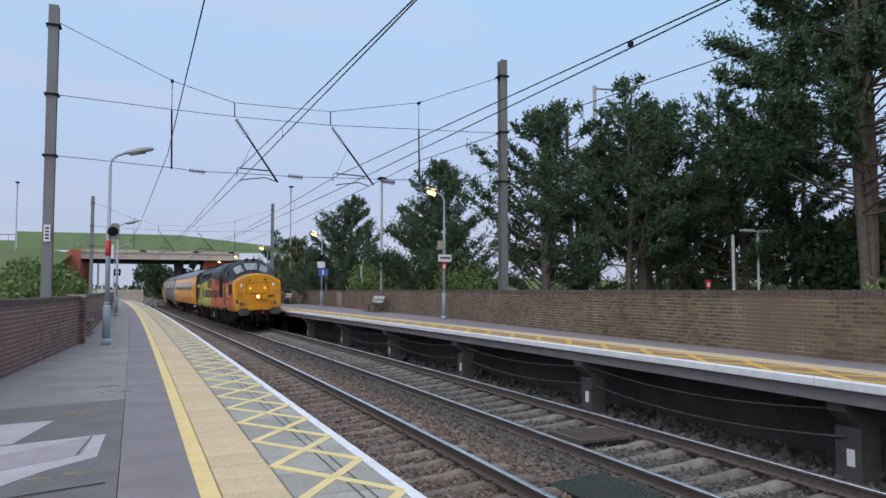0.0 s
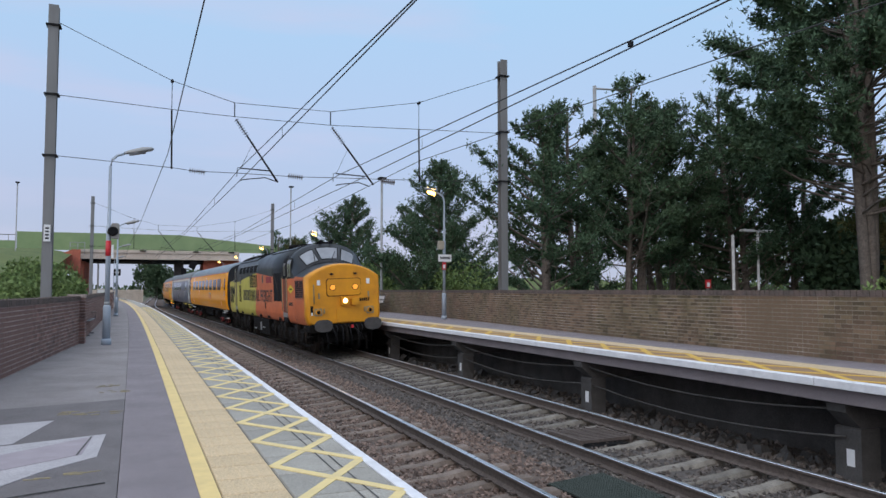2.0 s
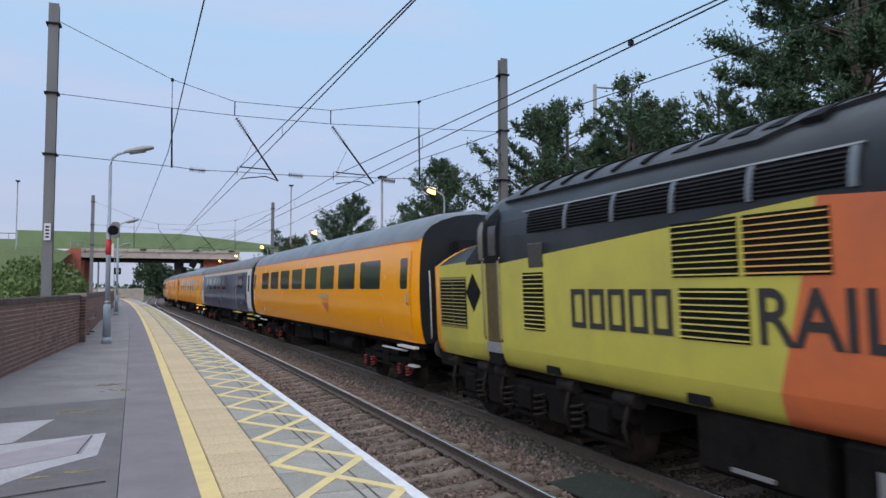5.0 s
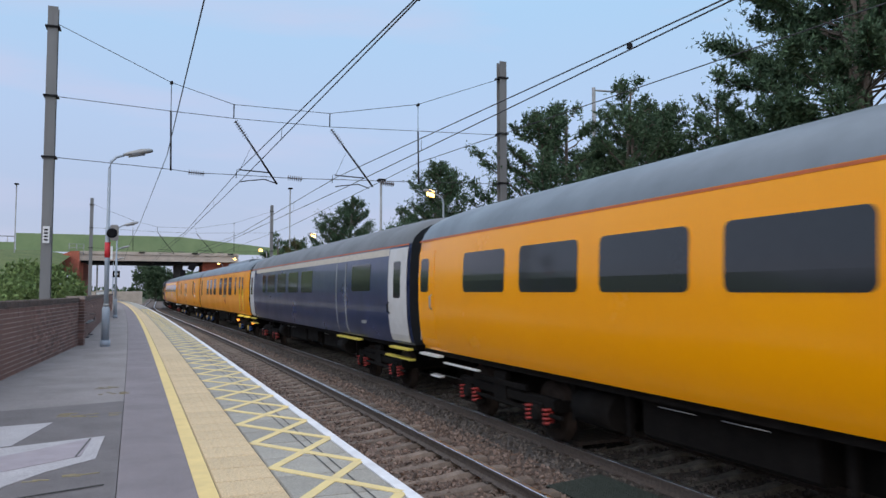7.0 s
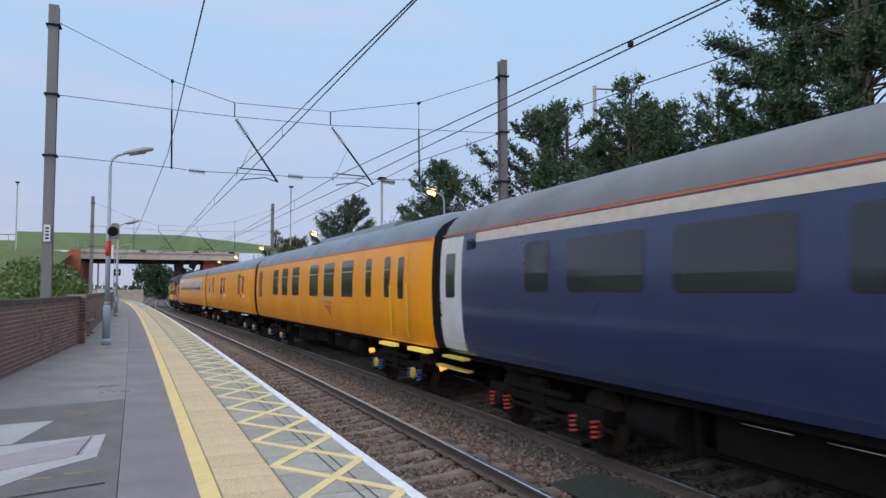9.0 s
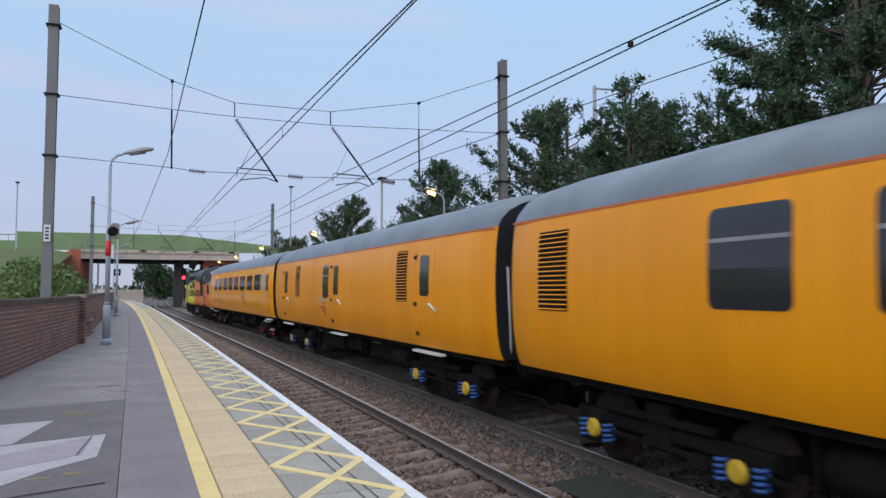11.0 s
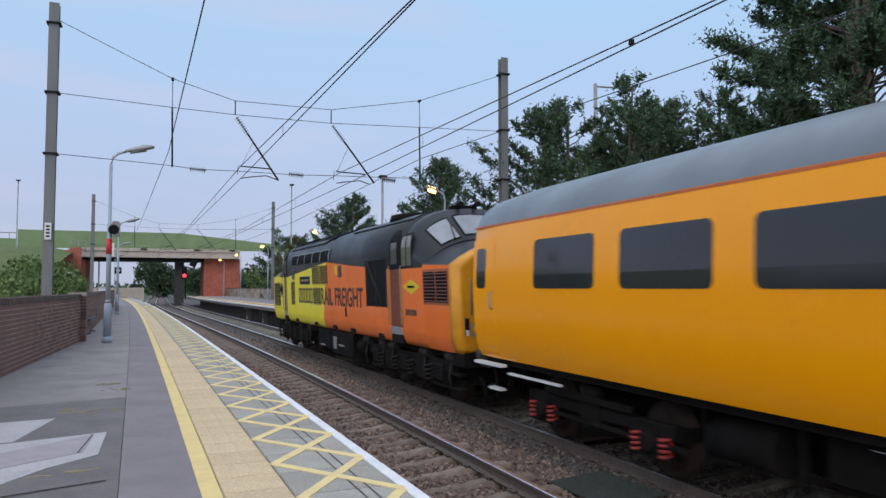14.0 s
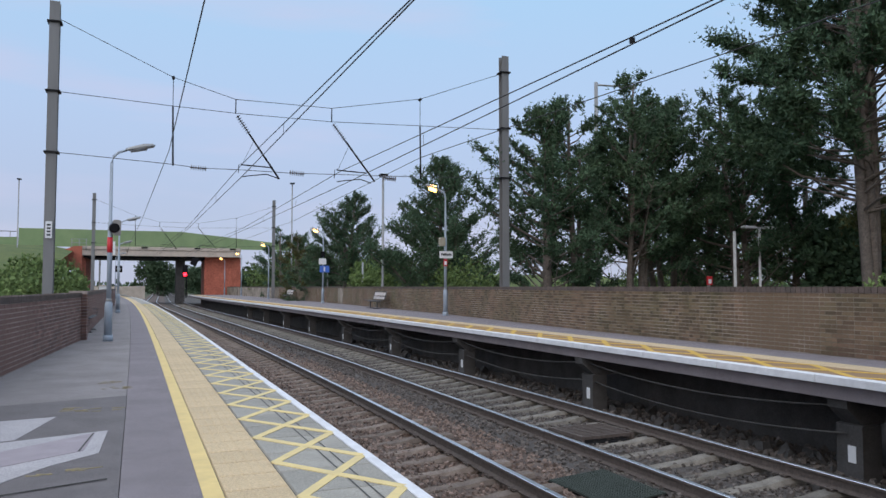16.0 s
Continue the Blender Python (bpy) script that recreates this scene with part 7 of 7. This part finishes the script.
    for k, (y0, y1) in enumerate([(3.98 - 0.40 * q, 3.66 - 0.40 * q) for q in range(5)]):
        for a, b, z0, z1 in ((y1, y1 + 0.075, 1.78, 2.28), (y0 - 0.075, y0, 1.78, 2.28), (y1, y0, 1.78, 1.85), (y1, y0, 2.21, 2.28)):
            part("letter_bar", Mesh().box(-1.345 - 0.001 * (z1 - z0 > 0.1), -1.338, a, b, z0, z1), LETTER, c)
    # roof gear
    crown = arch(1.33, 3.10, 3.99, 41, 2.25)

    def cover(y0, y1, k0, k1, off, slant=0.0):
        """A curved sheet lying on the roof, from arch point k0 to k1, with a slanting front edge."""
        rows = []
        for y in (y0, y1):
            top = [(crown[k][0] * (1 + off / 1.33), y + (slant * abs(k - 20) / 20 if y == y0 else 0.0), crown[k][1] + off) for k in range(k0, k1 + 1)]
            low = [(x * 0.97, yy, z - off - 0.02) for x, yy, z in reversed(top)]
            rows.append(top + low)
        return Mesh().loft(rows, closed=True, caps=True, smooth=False)
    part("roof_cover", cover(-0.9, 6.1, 8, 32, 0.035, 3.2), LBLACK, c, "raised black roof cover with a slanting edge")
    part("roof_cover", cover(-5.6, -1.3, 11, 29, 0.03, -0.8), LBLACK, c, "raised black roof cover")
    for k in range(5):
        part("roof_slot", cover(0.2 + k * 0.42, 0.42 + k * 0.42, 10, 17, 0.045, 0.9), SIGN_DARK, c, "slanting dark roof slot")
    for k in range(6):
        part("roof_rib", cover(2.7 + k * 0.58, 2.78 + k * 0.58, 9, 31, 0.055), GRIME, c)
    part("fan_housing", Mesh().tube([(0, -4.2, 3.90), (0, -4.2, 4.06)], [0.82, 0.78], 20), GRIME, c)
    part("exhaust", Mesh().box(-0.25, 0.25, -1.2, -0.6, 3.95, 4.07), GRIME, c)
    part("horn", Mesh().tube([(-0.2, -6.5, 4.02), (-0.2, -6.9, 4.04)], [0.03, 0.06], 8).tube([(0.2, -6.5, 4.02), (0.2, -6.9, 4.04)], [0.03, 0.06], 8).box(-0.3, 0.3, -6.6, -6.45, 3.94, 4.04), SIGN_DARK, c)
    tank = Mesh().box(-1.25, -0.2, -2.0, 0.2, 0.32, 1.05, ch=0.06).box(-1.22, -0.3, 0.4, 1.9, 0.40, 1.05, ch=0.05).box(0.2, 1.25, -2.0, 1.9, 0.32, 1.05, ch=0.06).box(-1.1, 1.1, -8.2, 8.2, 0.92, 1.08)
    tank.tube([(-1.0, -2.75, 0.72), (-1.0, -2.15, 0.72)], 0.2, 12)
    part("fuel_tank", tank, GRIME, c, "grimy fuel tank and battery boxes")
    part("tank_handle", Mesh().box(-1.29, -1.26, -1.2, -0.7, 0.62, 0.66).box(-1.29, -1.26, 0.9, 1.4, 0.5, 0.54).box(-1.28, -1.26, -0.4, -0.1, 0.5, 0.85), STEEL, c)
    for ob in c.children:
        ob.matrix_basis = Matrix.Diagonal((1, LONG, 1, 1)) @ ob.matrix_basis
    for y in (-5.99, 5.99):
        loco_bogie(c, y)
    return c


loco_1 = locomotive("weathered orange and lime diesel locomotive leading the train", ORANGE_DIRTY, LIME_DIRTY, NOSE_YEL)
for sgn in (-1, 1):
    part("name_plate", Mesh().box(*sorted((sgn * 1.31, sgn * 1.348)), -3.10 * LONG, -2.02 * LONG, 2.58, 2.84), PLATE_RED, loco_1, "dark red plate")
loco_2 = locomotive("clean orange and lime diesel locomotive at the train's rear", ORANGE, LIME, NOSE_YEL)
rim = part("name_plate", Mesh().box(-1.350, -1.31, 2.46, 4.02, 2.40, 2.68), STEEL, loco_2, "dark plate with a pale rim")
part("plate_face", Mesh().box(-1.354, -1.346, 2.485, 3.995, 2.42, 2.66), SIGN_DARK, rim)
pb = Mesh()
for k in range(9):
    pb.box(-1.357, -1.3535, 2.62 + k * 0.14, 2.72 + k * 0.14, 2.50, 2.58)
part("plate_bars", pb, BRACKET, rim)
part("notice", Mesh().box(-1.346, -1.335, -0.92 * LONG, -0.74 * LONG, 2.66, 2.92), BADGE, loco_2, "small pale yellow notice")
wheels = {}
for w, x, y, z in MOVING:
    wheels.setdefault(w.parent.parent.name, []).append((w, y, z))

# ---- walls with their bricks ----
brick_wall("wall_far", wall_b, 3.0, 112.0, PZ, 1.20, MORTAR, BRICK_R, "long weathered brown brick wall behind the far platform", (9.5, 11.4), facing=-1)
brick_wall("wall_near", wall_a, 5.0, 60.0, 0.0, 1.19, MORTAR_L, BRICK_L, "purple-brown brick wall behind the near platform", (12.0, 14.6), facing=1)
pr = thing("wall_pier", "purple-brown brick pier standing proud of the wall", "pier", pose(-1.72, 20.4, 0), kind="structure")
part("shaft", Mesh().box(-0.3, 0.10, -0.17, 0.17, -0.3, 1.2), MORTAR_L, pr)
pm = Mesh()
for r in range(15):
    pm.box(-0.3, 0.107, -0.178, 0.178, r * 0.075 + 0.005, r * 0.075 + 0.07)
part("bricks", pm, BRICK_L, pr)

# ---- how the train moves ----
# distance of the leading nose ahead of the camera, second by second
RUN = [(0.0, 42.6), (1.5, 30.0), (3.5, 10.45), (5.0, -5.0), (6.5, -20.9), (7.0, -26.35), (8.0, -37.9), (9.0, -49.5), (10.25, -64.7), (11.5, -80.8), (12.5, -94.5), (13.5, -108.1), (14.0, -114.9), (14.5, -121.6), (15.0, -128.6), (15.5, -135.5), (16.0, -142.5)]
PITCH = 21.9
G0 = 2 * LH + 0.47
G4 = G0 + PITCH * 3
FRONT = {"l1": LH, "c1": G0 + PITCH * 0.5, "c2": G0 + PITCH * 1.5, "c3": G0 + PITCH * 2.5, "c4": G4 + 10.1, "c5": G4 + 20.2 + PITCH * 0.5, "l2": G4 + 20.2 + PITCH + 0.52 + LH}


def nose_at(t):
    """Smooth run through the rows above."""
    n = len(RUN)
    i = max(0, min(n - 2, sum(1 for r in RUN if r[0] <= t) - 1))

    def slope(k):
        a, b = max(0, k - 1), min(n - 1, k + 1)
        return (RUN[b][1] - RUN[a][1]) / (RUN[b][0] - RUN[a][0])
    (t0, p0), (t1, p1) = RUN[i], RUN[i + 1]
    h = t1 - t0
    u = (t - t0) / h
    return (2 * u ** 3 - 3 * u * u + 1) * p0 + (u ** 3 - 2 * u * u + u) * h * slope(i) + (-2 * u ** 3 + 3 * u * u) * p1 + (u ** 3 - u * u) * h * slope(i + 1)


def vehicle_pose(s, half):
    xa, xb = TRACK_B + bend(s - half), TRACK_B + bend(s + half)
    return pose((xa + xb) / 2, s, RAIL_B, 0, -LEAN, -math.degrees(math.atan2(xb - xa, 2 * half)))


LEAN = 2.5


def motions():
    train = {"l1": (loco_1, 5.99), "c1": (coach_1, 7.55), "c2": (coach_2, 7.55), "c3": (coach_3, 7.55), "c4": (coach_4, 6.65), "c5": (coach_5, 7.55), "l2": (loco_2, 5.99)}
    for key, (ob, half) in train.items():
        walk(ob, [(k * 0.25, vehicle_pose(nose_at(k * 0.25) + FRONT[key], half)) for k in range(65)])
        for w, y, r in wheels.get(ob.name, []):
            walk(w, [(k / 30, pose(0, y, r, math.degrees((nose_at(0) - nose_at(k / 30)) / r) % 360)) for k in range(481)])


motions()
